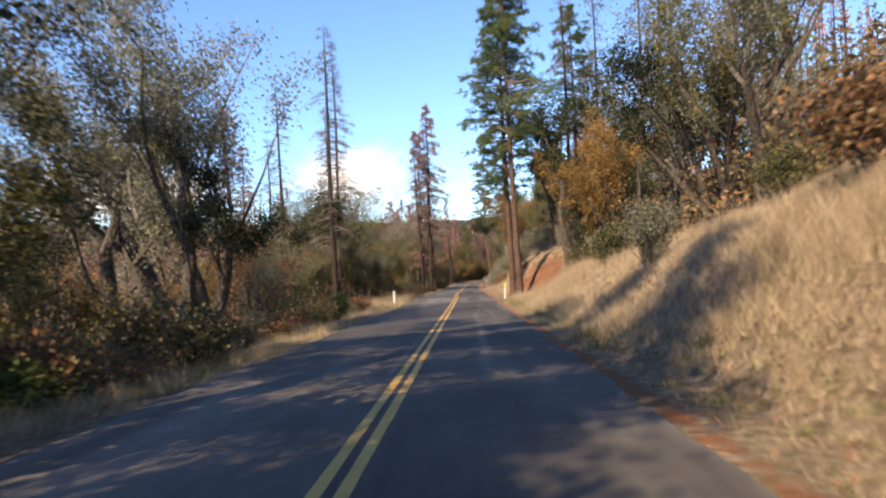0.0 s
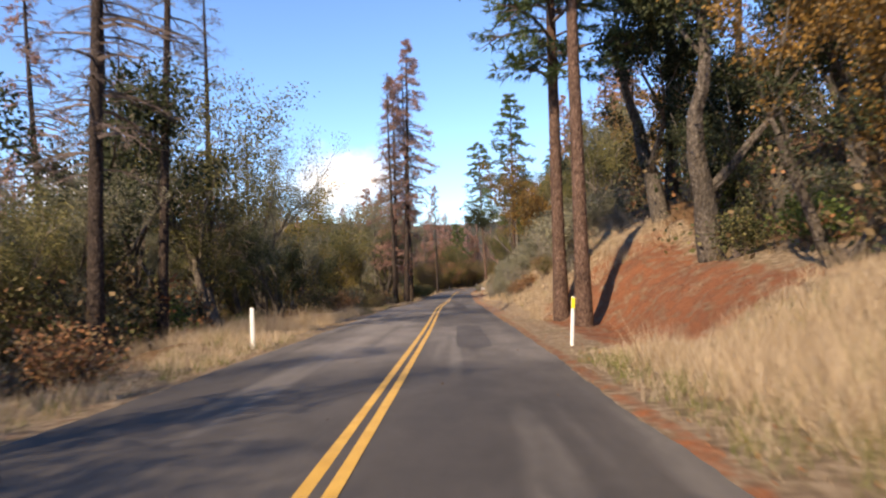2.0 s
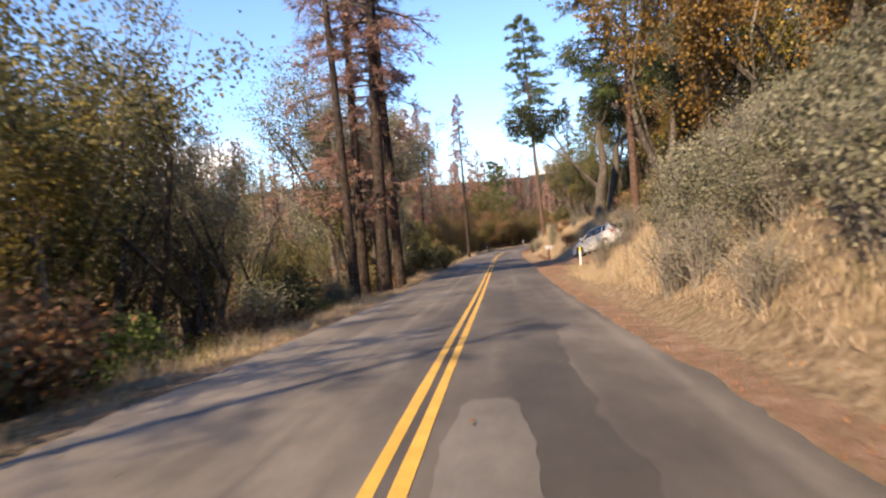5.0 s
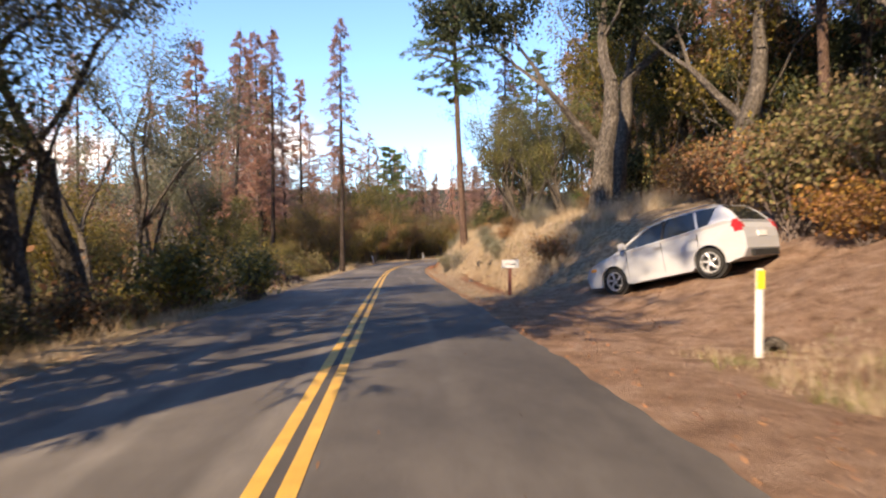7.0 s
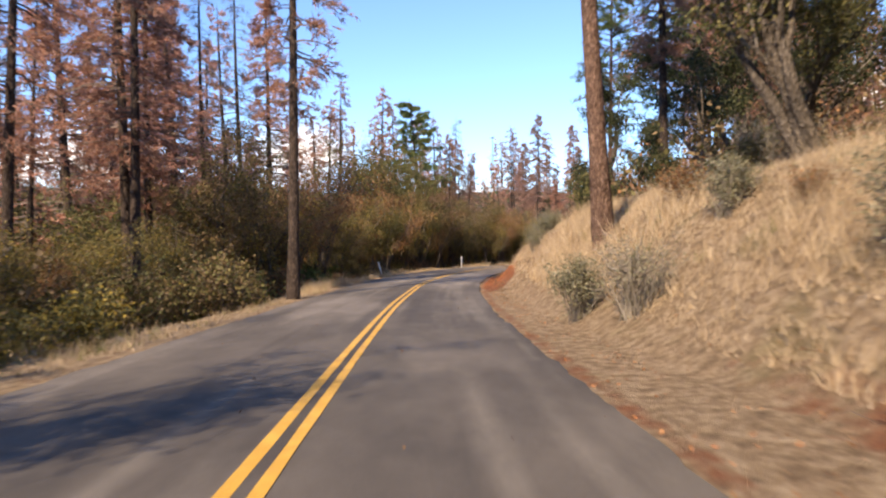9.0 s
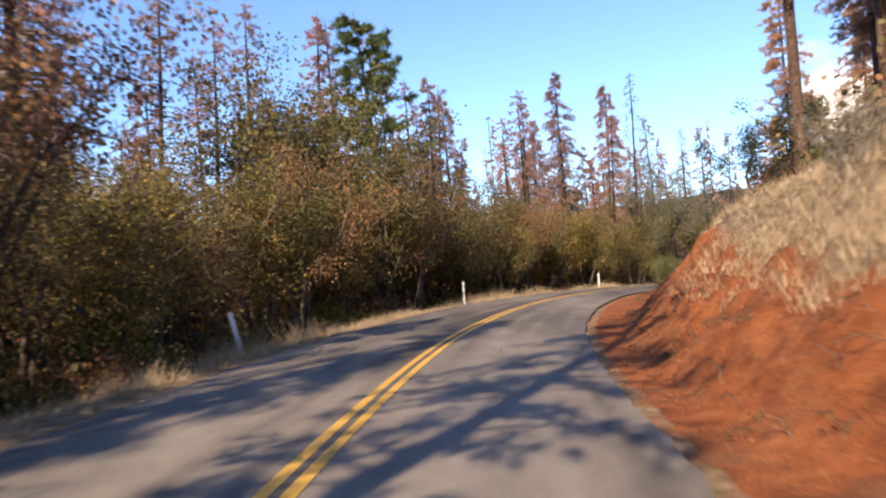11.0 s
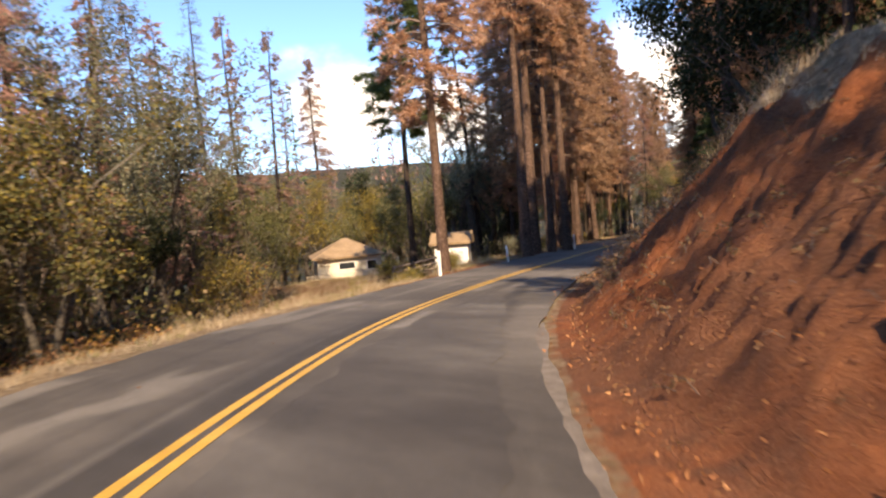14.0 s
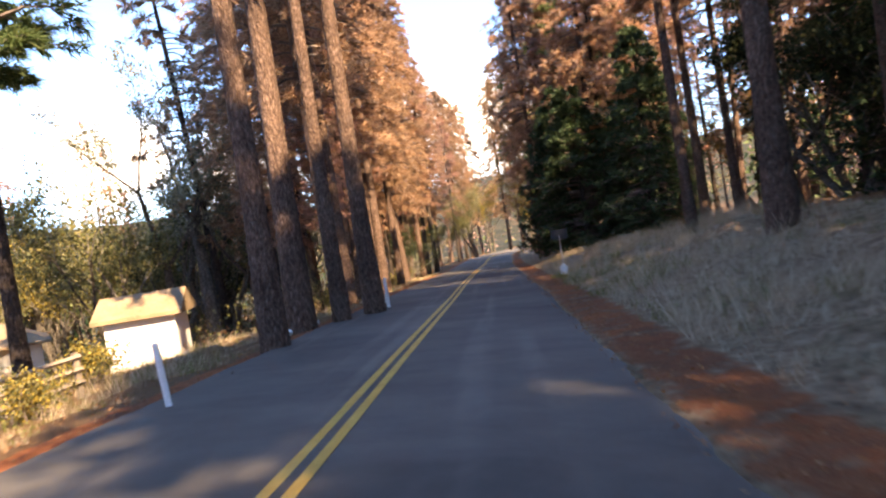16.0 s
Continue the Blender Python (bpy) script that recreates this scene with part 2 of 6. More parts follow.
    dirt_c = mixed(nt, 1.0, dirt.outputs["Color"], sf.outputs["Color"], "MULTIPLY")
    col = mixed(nt, edge(a_dirt, 0.7), col, dirt_c)
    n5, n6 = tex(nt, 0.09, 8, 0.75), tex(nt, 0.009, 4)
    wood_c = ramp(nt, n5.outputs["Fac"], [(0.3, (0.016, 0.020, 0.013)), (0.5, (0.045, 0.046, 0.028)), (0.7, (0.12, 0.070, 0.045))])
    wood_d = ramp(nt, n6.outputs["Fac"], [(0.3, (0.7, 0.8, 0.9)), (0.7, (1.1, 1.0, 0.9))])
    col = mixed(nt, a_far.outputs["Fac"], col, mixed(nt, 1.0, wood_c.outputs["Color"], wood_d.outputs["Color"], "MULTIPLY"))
    nt.links.new(col, b.inputs["Base Color"])
    h = nt.nodes.new("ShaderNodeMath")
    h.operation = "ADD"
    nt.links.new(n3.outputs["Fac"], h.inputs[0])
    nt.links.new(n2.outputs["Fac"], h.inputs[1])
    bump(nt, b, h.outputs["Value"], 0.9, 0.09)
    return m


M_EARTH = ground_material()
M_BARK_PINE = bark("pine_bark", (0.068, 0.042, 0.033), (0.15, 0.096, 0.075), (0.265, 0.182, 0.146))
M_BARK_DARK = bark("charred_bark", (0.022, 0.018, 0.016), (0.065, 0.050, 0.043), (0.14, 0.108, 0.09))
M_BARK_OAK = bark("oak_bark", (0.053, 0.045, 0.039), (0.135, 0.117, 0.099), (0.255, 0.225, 0.188))
M_TWIG = simple("dead_twigs", (0.10, 0.075, 0.065), (0.20, 0.155, 0.135), 5, 0.9, relief=0)
M_BROOM = simple("green_broom_stems", (0.07, 0.085, 0.035), (0.13, 0.145, 0.065), 5, 0.8, relief=0)
M_TWIG_GREY = simple("grey_twigs", (0.13, 0.115, 0.10), (0.24, 0.215, 0.18), 5, 0.9, relief=0)
M_NEEDLE_GREEN = foliage("green_needles", [(0.0, (0.059, 0.101, 0.037)), (0.5, (0.119, 0.177, 0.068)), (1.0, (0.236, 0.279, 0.119))], 0.45)
M_NEEDLE_BROWN = foliage("brown_needles", [(0.0, (0.215, 0.110, 0.085)), (0.5, (0.43, 0.225, 0.165)), (1.0, (0.62, 0.375, 0.29))], 0.45)
M_NEEDLE_PINK = foliage("faded_needles", [(0.0, (0.247, 0.143, 0.117)), (0.5, (0.429, 0.247, 0.202)), (1.0, (0.611, 0.390, 0.312))], 0.45)
M_NEEDLE_ORANGE = foliage("orange_needles", [(0.0, (0.25, 0.140, 0.088)), (0.5, (0.45, 0.265, 0.170)), (1.0, (0.64, 0.435, 0.305))], 0.45)
M_SPRUCE = foliage("spruce_needles", [(0.0, (0.019, 0.042, 0.021)), (0.6, (0.045, 0.080, 0.038)), (1.0, (0.096, 0.136, 0.056))], 0.2)
M_LEAF_OLIVE = foliage("olive_leaves", [(0.0, (0.062, 0.066, 0.027)), (0.5, (0.130, 0.130, 0.050)), (1.0, (0.26, 0.23, 0.098))])
M_LEAF_GREY = foliage("grey_green_leaves", [(0.0, (0.106, 0.110, 0.073)), (0.5, (0.194, 0.194, 0.131)), (1.0, (0.312, 0.300, 0.213))])
M_LEAF_YELLOW = foliage("yellow_leaves", [(0.0, (0.135, 0.100, 0.026)), (0.5, (0.275, 0.205, 0.047)), (1.0, (0.50, 0.38, 0.095))], 0.45)
M_LEAF_GOLD = foliage("golden_leaves", [(0.0, (0.18, 0.10, 0.03)), (0.5, (0.34, 0.19, 0.05)), (1.0, (0.50, 0.29, 0.085))], 0.4)
M_LEAF_RUST = foliage("rust_leaves", [(0.0, (0.132, 0.060, 0.034)), (0.5, (0.288, 0.138, 0.066)), (1.0, (0.456, 0.240, 0.120))])
M_LEAF_DRY = foliage("dry_brown_leaves", [(0.0, (0.080, 0.054, 0.031)), (0.5, (0.178, 0.127, 0.069)), (1.0, (0.315, 0.23, 0.127))])
M_LEAF_GREEN = foliage("bright_leaves", [(0.0, (0.048, 0.078, 0.022)), (0.5, (0.102, 0.156, 0.042)), (1.0, (0.216, 0.264, 0.084))])
M_LEAF_DARK = foliage("dark_leaves", [(0.0, (0.018, 0.026, 0.012)), (0.5, (0.042, 0.055, 0.025)), (1.0, (0.09, 0.10, 0.048))])
M_BERRY = foliage("red_berries", [(0.0, (0.30, 0.02, 0.02)), (1.0, (0.60, 0.06, 0.05))], 0.1)
M_GRASS_DRY = foliage("dry_grass_blades", [(0.0, (0.25, 0.175, 0.112)), (0.5, (0.47, 0.365, 0.25)), (1.0, (0.66, 0.55, 0.41))], 0.3)
M_GRASS_GREEN = foliage("green_grass_blades", [(0.0, (0.07, 0.09, 0.02)), (1.0, (0.20, 0.22, 0.06))], 0.3)
M_LITTER = foliage("fallen_leaves", [(0.0, (0.08, 0.04, 0.024)), (0.7, (0.20, 0.10, 0.05)), (1.0, (0.27, 0.155, 0.08))], 0.1)
M_NEEDLE_LITTER = foliage("fallen_needles", [(0.0, (0.22, 0.08, 0.035)), (0.6, (0.38, 0.16, 0.07)), (1.0, (0.50, 0.25, 0.12))], 0.1)

# ---- the road's line: x, y, surface height ----
CTRL = [(-0.2, -30.0, 1.45), (-1.0, 0.0, 0.0), (-1.68, 24.93, -1.18), (-2.35, 49.91, -2.28), (-3.21, 74.86, -3.34),
        (-3.74, 99.82, -4.64), (-4.13, 124.82, -5.56), (-4.42, 149.8, -6.5), (-4.19, 162.87, -6.92), (-3.38, 173.95, -7.18),
        (-1.2, 184.95, -7.37), (2.84, 195.55, -7.56), (8.89, 205.18, -7.9), (16.88, 213.26, -8.37), (26.26, 219.51, -8.92),
        (36.18, 224.42, -9.33), (48.88, 230.42, -9.84), (61.55, 236.47, -10.35), (88.5, 249.0, -11.45), (118.0, 261.0, -12.0),
        (150.0, 266.0, -12.6), (185.0, 264.0, -13.0)]


def catmull(ctrl, step):
    p = np.array(ctrl, float)
    p = np.vstack([2 * p[0] - p[1], p, 2 * p[-1] - p[-2]])
    out = []
    for i in range(1, len(p) - 2):
        a, b2, c, d = p[i - 1 : i + 3]
        n = max(2, int(np.linalg.norm(c - b2) / step))
        for u in np.arange(n) / n:
            out.append(0.5 * (2 * b2 + (c - a) * u + (2 * a - 5 * b2 + 4 * c - d) * u * u + (3 * b2 - a - 3 * c + d) * u ** 3))
    out.append(p[-2])
    return np.array(out)


LINE = catmull(CTRL, 0.5)
SEG = np.r_[0, np.cumsum(np.linalg.norm(np.diff(LINE[:, :2], axis=0), axis=1))]
SEG = SEG - np.interp(0.0, LINE[:, 1], SEG)
TAN = np.gradient(LINE[:, :2], axis=0)
TAN /= np.linalg.norm(TAN, axis=1)[:, None]
NOR = np.stack([TAN[:, 1], -TAN[:, 0]], 1)
EDGE_R, EDGE_L = 2.75, 3.35


def at_road(s, d):
    """World x, y and road height at s metres along and d to the right of the centre line."""
    s, d = np.asarray(s, float), np.asarray(d, float)
    x, y, z = (np.interp(s, SEG, LINE[:, k]) for k in range(3))
    nx, ny = np.interp(s, SEG, NOR[:, 0]), np.interp(s, SEG, NOR[:, 1])
    return x + nx * d, y + ny * d, z


def to_road(x, y):
    """s, d and road height nearest to world points."""
    x, y = np.atleast_1d(np.asarray(x, float)), np.atleast_1d(np.asarray(y, float))
    s, d, z = np.empty(len(x)), np.empty(len(x)), np.empty(len(x))
    for i in range(0, len(x), 4000):
        dx, dy = x[i : i + 4000, None] - LINE[None, :, 0], y[i : i + 4000, None] - LINE[None, :, 1]
        k = (dx * dx + dy * dy).argmin(1)
        r = np.arange(len(k))
        s[i : i + 4000] = SEG[k]
        side = dx[r, k] * NOR[k, 0] + dy[r, k] * NOR[k, 1]
        d[i : i + 4000] = np.sign(side) * np.hypot(dx[r, k], dy[r, k])
        z[i : i + 4000] = LINE[k, 2]
    return s, d, z


def fbm(x, y, f, seed=0.0):
    """Value noise on a random lattice, three octaves, about -1 to 1."""
    x, y = np.asarray(x, float) * f / math.pi, np.asarray(y, float) * f / math.pi
    total, amp = 0.0, 1.0
    for o in range(3):
        ix, iy = np.floor(x), np.floor(y)
        u, v = x - ix, y - iy
        u, v = u * u * (3 - 2 * u), v * v * (3 - 2 * v)

        def at(i, j):
            h = np.sin(i * 127.1 + j * 311.7 + (seed + o * 7.3) * 74.7) * 43758.5453
            return 2 * (h - np.floor(h)) - 1

        total = total + amp * ((at(ix, iy) * (1 - u) + at(ix + 1, iy) * u) * (1 - v) + (at(ix, iy + 1) * (1 - u) + at(ix + 1, iy + 1) * u) * v)
        x, y, amp = x * 2.17 + 5.3, y * 2.17 + 1.9, amp * 0.5
    return total * 0.85


# the cut on the uphill side: s, foot offset, height, run, slope above
BANK = np.array([(-40, 1.0, 3.0, 3.8, 0.40), (0, 1.0, 3.0, 3.6, 0.40), (10, 1.0, 2.7, 3.6, 0.40), (20, 1.0, 1.8, 3.2, 0.42),
                 (30, 1.2, 1.7, 3.0, 0.42), (38, 1.5, 1.3, 3.0, 0.4), (45, 3.0, 1.3, 2.6, 0.35), (53, 3.2, 1.9, 2.4, 0.35),
                 (58, 1.0, 2.6, 2.8, 0.45), (66, 0.8, 3.3, 3.2, 0.5), (85, 0.8, 3.2, 3.6, 0.5), (101, 1.0, 2.6, 3.6, 0.42),
                 (108, 2.2, 1.0, 4.5, 0.3), (112, 2.6, 3.2, 10.5, 0.3), (124, 2.6, 3.4, 10.5, 0.3), (128, 2.0, 2.4, 4.0, 0.3),
                 (133, 2.2, 2.6, 3.0, 0.25), (150, 1.2, 2.9, 3.8, 0.22), (160, 0.9, 2.8, 3.2, 0.3), (170, 0.6, 2.5, 2.8, 0.25),
                 (182, 0.7, 2.4, 2.8, 0.3), (190, 1.3, 2.5, 2.9, 0.3), (198, 1.5, 2.7, 2.9, 0.3), (208, 1.2, 3.3, 3.4, 0.3), (214, 0.75, 3.4, 3.5, 0.3), (221, 0.5, 3.6, 3.5, 0.2),
                 (230, 0.6, 2.5, 3.9, 0.1), (239, 1.0, 1.5, 5.0, 0.04), (250, 1.1, 1.15, 5.4, 0.03), (262, 1.0, 1.0, 5.0, 0.03), (340, 1.0, 0.8, 6.0, 0.05)], float)
# the downhill side: s, shoulder width, slope down, depth
FALL = np.array([(-40, 1.2, 0.3, 3.5), (20, 1.5, 0.35, 4.0), (44, 2.0, 0.4, 4.0), (52, 4.5, 0.2, 3.0), (60, 8.0, 0.2, 3.0), (66, 6.0, 0.25, 3.0), (71, 1.6, 0.45, 3.5), (78, 1.2, 0.5, 4.0),
                 (84, 1.5, 0.5, 4.5), (110, 1.0, 0.5, 5.0), (150, 2.0, 0.4, 4.0), (165, 1.2, 0.4, 4.5), (215, 1.6, 0.45, 5.0), (232, 1.2, 0.5, 5.0),
                 (242, 1.2, 0.4, 2.6), (250, 2.0, 0.15, 1.3), (258, 2.0, 0.15, 1.6), (268, 2.0, 0.25, 3.6), (340, 3.0, 0.2, 3.0)], float)


def smooth(u):
    u = np.clip(u, 0, 1)
    return u * u * (3 - 2 * u)


def rise(s, d):
    """Height of the ground above the road's surface."""
    s, d = np.asarray(s, float), np.asarray(d, float)
    off, hgt, run, upper = (np.interp(s, BANK[:, 0], BANK[:, k]) for k in (1, 2, 3, 4))
    w, fall, deep = (np.interp(s, FALL[:, 0], FALL[:, k]) for k in (1, 2, 3))
    e = d - EDGE_R
    u = np.clip((e - off) / run, 0, 1)
    cut = hgt * (0.65 * u + 0.35 * smooth(u))
    over = np.clip(e - off - run, 0, None)
    hill = upper * over / (1 + over / 90.0)
    right = -0.05 + 0.04 * np.clip(e, 0, 1) + cut + hill
    g = -d - EDGE_L
    k = np.clip(g - w, 0, None)
    left = -0.06 - 0.05 * np.clip(g, 0, w) - deep * (1 - np.exp(-k * fall / deep)) - 0.03 * np.clip(k - 12, 0, 160)
    return np.where(d > EDGE_R, right, np.where(d < -EDGE_L, left, -0.05))


def relief(x, y, d):
    a = np.clip((np.abs(d) - 3.6) / 3.0, 0, 1)
    return a * (0.10 * fbm(x, y, 1.7, 1) + 0.22 * fbm(x, y, 0.45, 2)) + np.clip((np.abs(d) - 3.4) / 0.8, 0, 1) * 0.035 * fbm(x, y, 5.1, 3)


def ground_z(x, y):
    s, d, z = to_road(x, y)
    r = np.hypot(np.asarray(x) - 10, np.asarray(y) - 130)
    far = np.clip((r - 260) / 900, 0, 1)
    h = z + rise(s, d) * (1 - 0.6 * far) + relief(np.asarray(x, float), np.asarray(y, float), d)
    ridge = smooth(far) * (86 + 30 * fbm(np.asarray(x, float), np.asarray(y, float), 0.0021, 4) + 14 * fbm(np.asarray(x, float), np.asarray(y, float), 0.011, 6) + 5 * fbm(np.asarray(x, float), np.asarray(y, float), 0.045, 8))
    return h + ridge


def gz(x, y):
    return float(ground_z(np.array([x]), np.array([y]))[0])


def on_ground(s, d):
    x, y, _ = at_road(s, d)
    return float(x), float(y), gz(float(x), float(y))


# ---- mesh helpers ----
class Mesh:
    """Gathers vertices and faces, with a material index per face."""

    def __init__(self):
        self.v, self.f, self.m = [], [], []

    def quad(self, a, b, c, d, mi=0):
        n = len(self.v)
        self.v += [tuple(a), tuple(b), tuple(c), tuple(d)]
        self.f.append((n, n + 1, n + 2, n + 3))
        self.m.append(mi)

    def tri(self, a, b, c, mi=0):
        n = len(self.v)
        self.v += [tuple(a), tuple(b), tuple(c)]
        self.f.append((n, n + 1, n + 2))
        self.m.append(mi)

    def tube(self, pts, radii, sides=6, mi=0, cap=True):
        base = len(self.v)
        pts = [Vector(p) for p in pts]
        for i, p in enumerate(pts):
            t = (pts[min(i + 1, len(pts) - 1)] - pts[max(i - 1, 0)]).normalized()
            ref = Vector((1, 0, 0)) if abs(t.x) < 0.8 else Vector((0, 1, 0))
            u = t.cross(ref).normalized()
            w = t.cross(u)
            for k in range(sides):
                a = 2 * math.pi * k / sides
                self.v.append(tuple(p + (u * math.cos(a) + w * math.sin(a)) * radii[i]))
        for i in range(len(pts) - 1):
            for k in range(sides):
                a, b = base + i * sides + k, base + i * sides + (k + 1) % sides
                self.f.append((a, b, b + sides, a + sides))
                self.m.append(mi)
        if cap:
            self.f.append(tuple(base + (len(pts) - 1) * sides + k for k in range(sides)))
            self.m.append(mi)

    def box(self, lo, hi, mi=0):
        n = len(self.v)
        for z in (lo[2], hi[2]):
            self.v += [(lo[0], lo[1], z), (hi[0], lo[1], z), (hi[0], hi[1], z), (lo[0], hi[1], z)]
        for f in ((3, 2, 1, 0), (4, 5, 6, 7), (0, 1, 5, 4), (1, 2, 6, 5), (2, 3, 7, 6), (3, 0, 4, 7)):
            self.f.append(tuple(n + k for k in f))
            self.m.append(mi)

    def data(self, name, mats, flat=True):
        me = bpy.data.meshes.new(name)
        me.from_pydata(self.v, [], self.f)
        for m in mats if isinstance(mats, (list, tuple)) else [mats]:
            me.materials.append(m)
        if self.m and max(self.m):
            me.polygons.foreach_set("material_index", self.m)
        if not flat:
            me.polygons.foreach_set("use_smooth", [True] * len(me.polygons))
        me.update()
        return me


def part(name, mesh, mats, parent, label="", flat=True):
    ob = new(name, mesh.data(name, mats, flat) if isinstance(mesh, Mesh) else mesh)
    ob.parent = parent
    if label:
        tagged(ob, label)
    return ob


def thing(name, label, category, group="", kind=""):
    return tagged(new(name), label, category, group, kind)


def grid_mesh(name, X, Y, Z, mats, flat=False, masks=None):
    n, m = X.shape
    me = bpy.data.meshes.new(name)
    co = np.stack([X, Y, Z], -1).reshape(-1, 3)
    idx = np.arange(n * m).reshape(n, m)
    f = np.stack([idx[:-1, :-1], idx[1:, :-1], idx[1:, 1:], idx[:-1, 1:]], -1).reshape(-1, 4)
    me.from_pydata(co.tolist(), [], f.tolist())
    for mt in mats:
        me.materials.append(mt)
    if not flat:
        me.polygons.foreach_set("use_smooth", [True] * len(f))
    for key, val in (masks or {}).items():
        at = me.attributes.new(key, "FLOAT", "POINT")
        at.data.foreach_set("value", np.asarray(val, np.float32).reshape(-1))
    me.update()
    return me


# ---- ground, road, banks ----
def masks_for(s, d, x, y):
    """Where the ground is bare red soil, and where litter covers it."""
    cutting = smooth((s - 163) / 6) * smooth((234 - s) / 6)
    pine_cut = smooth((s - 43) / 3) * smooth((60 - s) / 4) * smooth((d - 3.6) / 1.0) * smooth((10.5 - d) / 2)
    drive = smooth((s - 107) / 3) * smooth((128 - s) / 3) * smooth((d - 2.4) / 0.6)
    mound = smooth((s - 128) / 3) * smooth((150 - s) / 8) * smooth((5.6 - d) / 1.0) * smooth((d - 3.6) / 0.8)
    off, hgt, run = (np.interp(s, BANK[:, 0], BANK[:, k]) for k in (1, 2, 3))
    crest = EDGE_R + off + run
    share = np.interp(s, (160, 168, 176, 183, 190, 212, 220, 234), (0.4, 0.52, 0.7, 0.92, 1.0, 1.0, 0.95, 0.5))
    face = smooth((d - 2.8) / 0.3) * smooth((EDGE_R + off + run * share - 0.1 - d) / 0.9)
    soil = np.maximum.reduce([cutting * face, pine_cut * 0.60, mound * 0.62])
    dirt = np.maximum(drive * smooth((17 - d) / 3), smooth((s - 60) / 4) * smooth((128 - s) / 3) * smooth((0.6 - np.abs(d - 3.1)) / 0.4) * 0.6)
    rim = smooth((0.34 - np.abs(d - 2.95)) / 0.3) * 0.52
    rim_l = smooth((0.55 - np.abs(d + 3.75)) / 0.4) * (0.35 + 0.4 * smooth((s - 232) / 6))
    needles = smooth((s - 226) / 5) * smooth((0.75 - np.abs(d - 3.3)) / 0.5) * 0.62
    soil = np.maximum.reduce([soil, rim, rim_l, needles])
    litter = np.where(d < -6.5, 0.75, np.where(d > crest + 2.5, 0.66, 0.12))
    litter = np.maximum(litter, smooth((s - 228) / 6) * smooth((-2.9 - d) / 0.4) * 0.75)
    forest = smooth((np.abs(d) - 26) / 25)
    brown = 0.7 * smooth((s - 203) / 7) * (0.55 + 0.6 * fbm(x, y, 1.3, 21))
    brown = np.maximum(brown, 0.55 * smooth((s - 38) / 4) * smooth((64 - s) / 4))
    brown = np.clip(np.maximum(brown, 0.75 * smooth((172 - s) / 6) * smooth((s - 120) / 5)), 0, 1)
    return {"brown": brown, "soil": soil, "litter": litter, "dirt": dirt, "forest": forest}


def graded(lo, hi, step, reach, grow):
    mid = np.arange(lo, hi + step / 2, step)
    a, b, w = [], [], step
    while (a[-1] if a else 0) < reach:
        w *= grow
        a.append((a[-1] if a else 0) + w)
    a = np.array(a)
    return np.r_[lo - a[::-1], mid, hi + a]


gx, gy = graded(-70, 130, 1.25, 3600, 1.16), graded(-40, 320, 1.25, 3600, 1.16)
GX, GY = np.meshgrid(gx, gy, indexing="ij")
gs, gd, _z = to_road(GX.ravel(), GY.ravel())
GZ = ground_z(GX.ravel(), GY.ravel())
near = (gd > -11.5) & (gd < 14.5) & (gs > SEG[0] + 1) & (gs < SEG[-1] - 1)
GZ = np.where(near, GZ - 0.9, GZ)
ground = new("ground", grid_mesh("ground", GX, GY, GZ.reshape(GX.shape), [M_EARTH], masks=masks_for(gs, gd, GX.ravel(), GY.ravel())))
tagged(ground, "forest floor of leaf litter and dry grass", "ground", kind="structure")


def surface(S, D):
    """World x, y and the finished height of the ground beside the road, with its lumps, pits and rills."""
    S, D = np.asarray(S, float), np.asarray(D, float)
    x, y, z = at_road(S, D)
    h = z + rise(S, D) + relief(x, y, D)
    h = h + np.clip((np.abs(D) - 4.2) / 1.2, 0, 1) * (0.11 * fbm(x, y, 2.6, 7) + 0.05 * fbm(x, y, 7.3, 8))
    off, hgt, run = (np.interp(S, BANK[:, 0], BANK[:, k]) for k in (1, 2, 3))
    up = (D - EDGE_R - off) / run
    face = np.where(D > 0, smooth(up / 0.25) * smooth((1.08 - up) / 0.25), 0.0)
    red = smooth((S - 160) / 6) * smooth((238 - S) / 6)
    cut = 0.16 * fbm(S, D * 0.35, 2.1, 12) + 0.10 * fbm(S, D * 0.6, 5.3, 13) + 0.06 * fbm(S, D, 11.0, 14)
    pits = np.abs(fbm(S, D, 8.0, 15)) ** 0.7 * 0.16 + np.abs(fbm(S, D, 17.0, 16)) * 0.09 - 0.10
    ragged = smooth((S - 196) / 8) * smooth((238 - S) / 6) + 0.45 * smooth((S - 160) / 6) * smooth((196 - S) / 8)
    h = h + face * (red * cut + ragged * pits + 0.05 * fbm(S, D, 13.0, 17) * (1 - red))
    return x, y, h


def strip(name, label, ds, s):
    S, D = np.meshgrid(s, ds, indexing="ij")
    x, y, h = surface(S, D)
    edge = np.abs(D) >= np.abs(ds).max() - 0.01
    h = np.where(edge, h - 0.9, h)
    ob = new(name, grid_mesh(name, x, y, h, [M_EARTH], masks=masks_for(S.ravel(), D.ravel(), x.ravel(), y.ravel())))
    return tagged(ob, label, "ground", kind="structure")


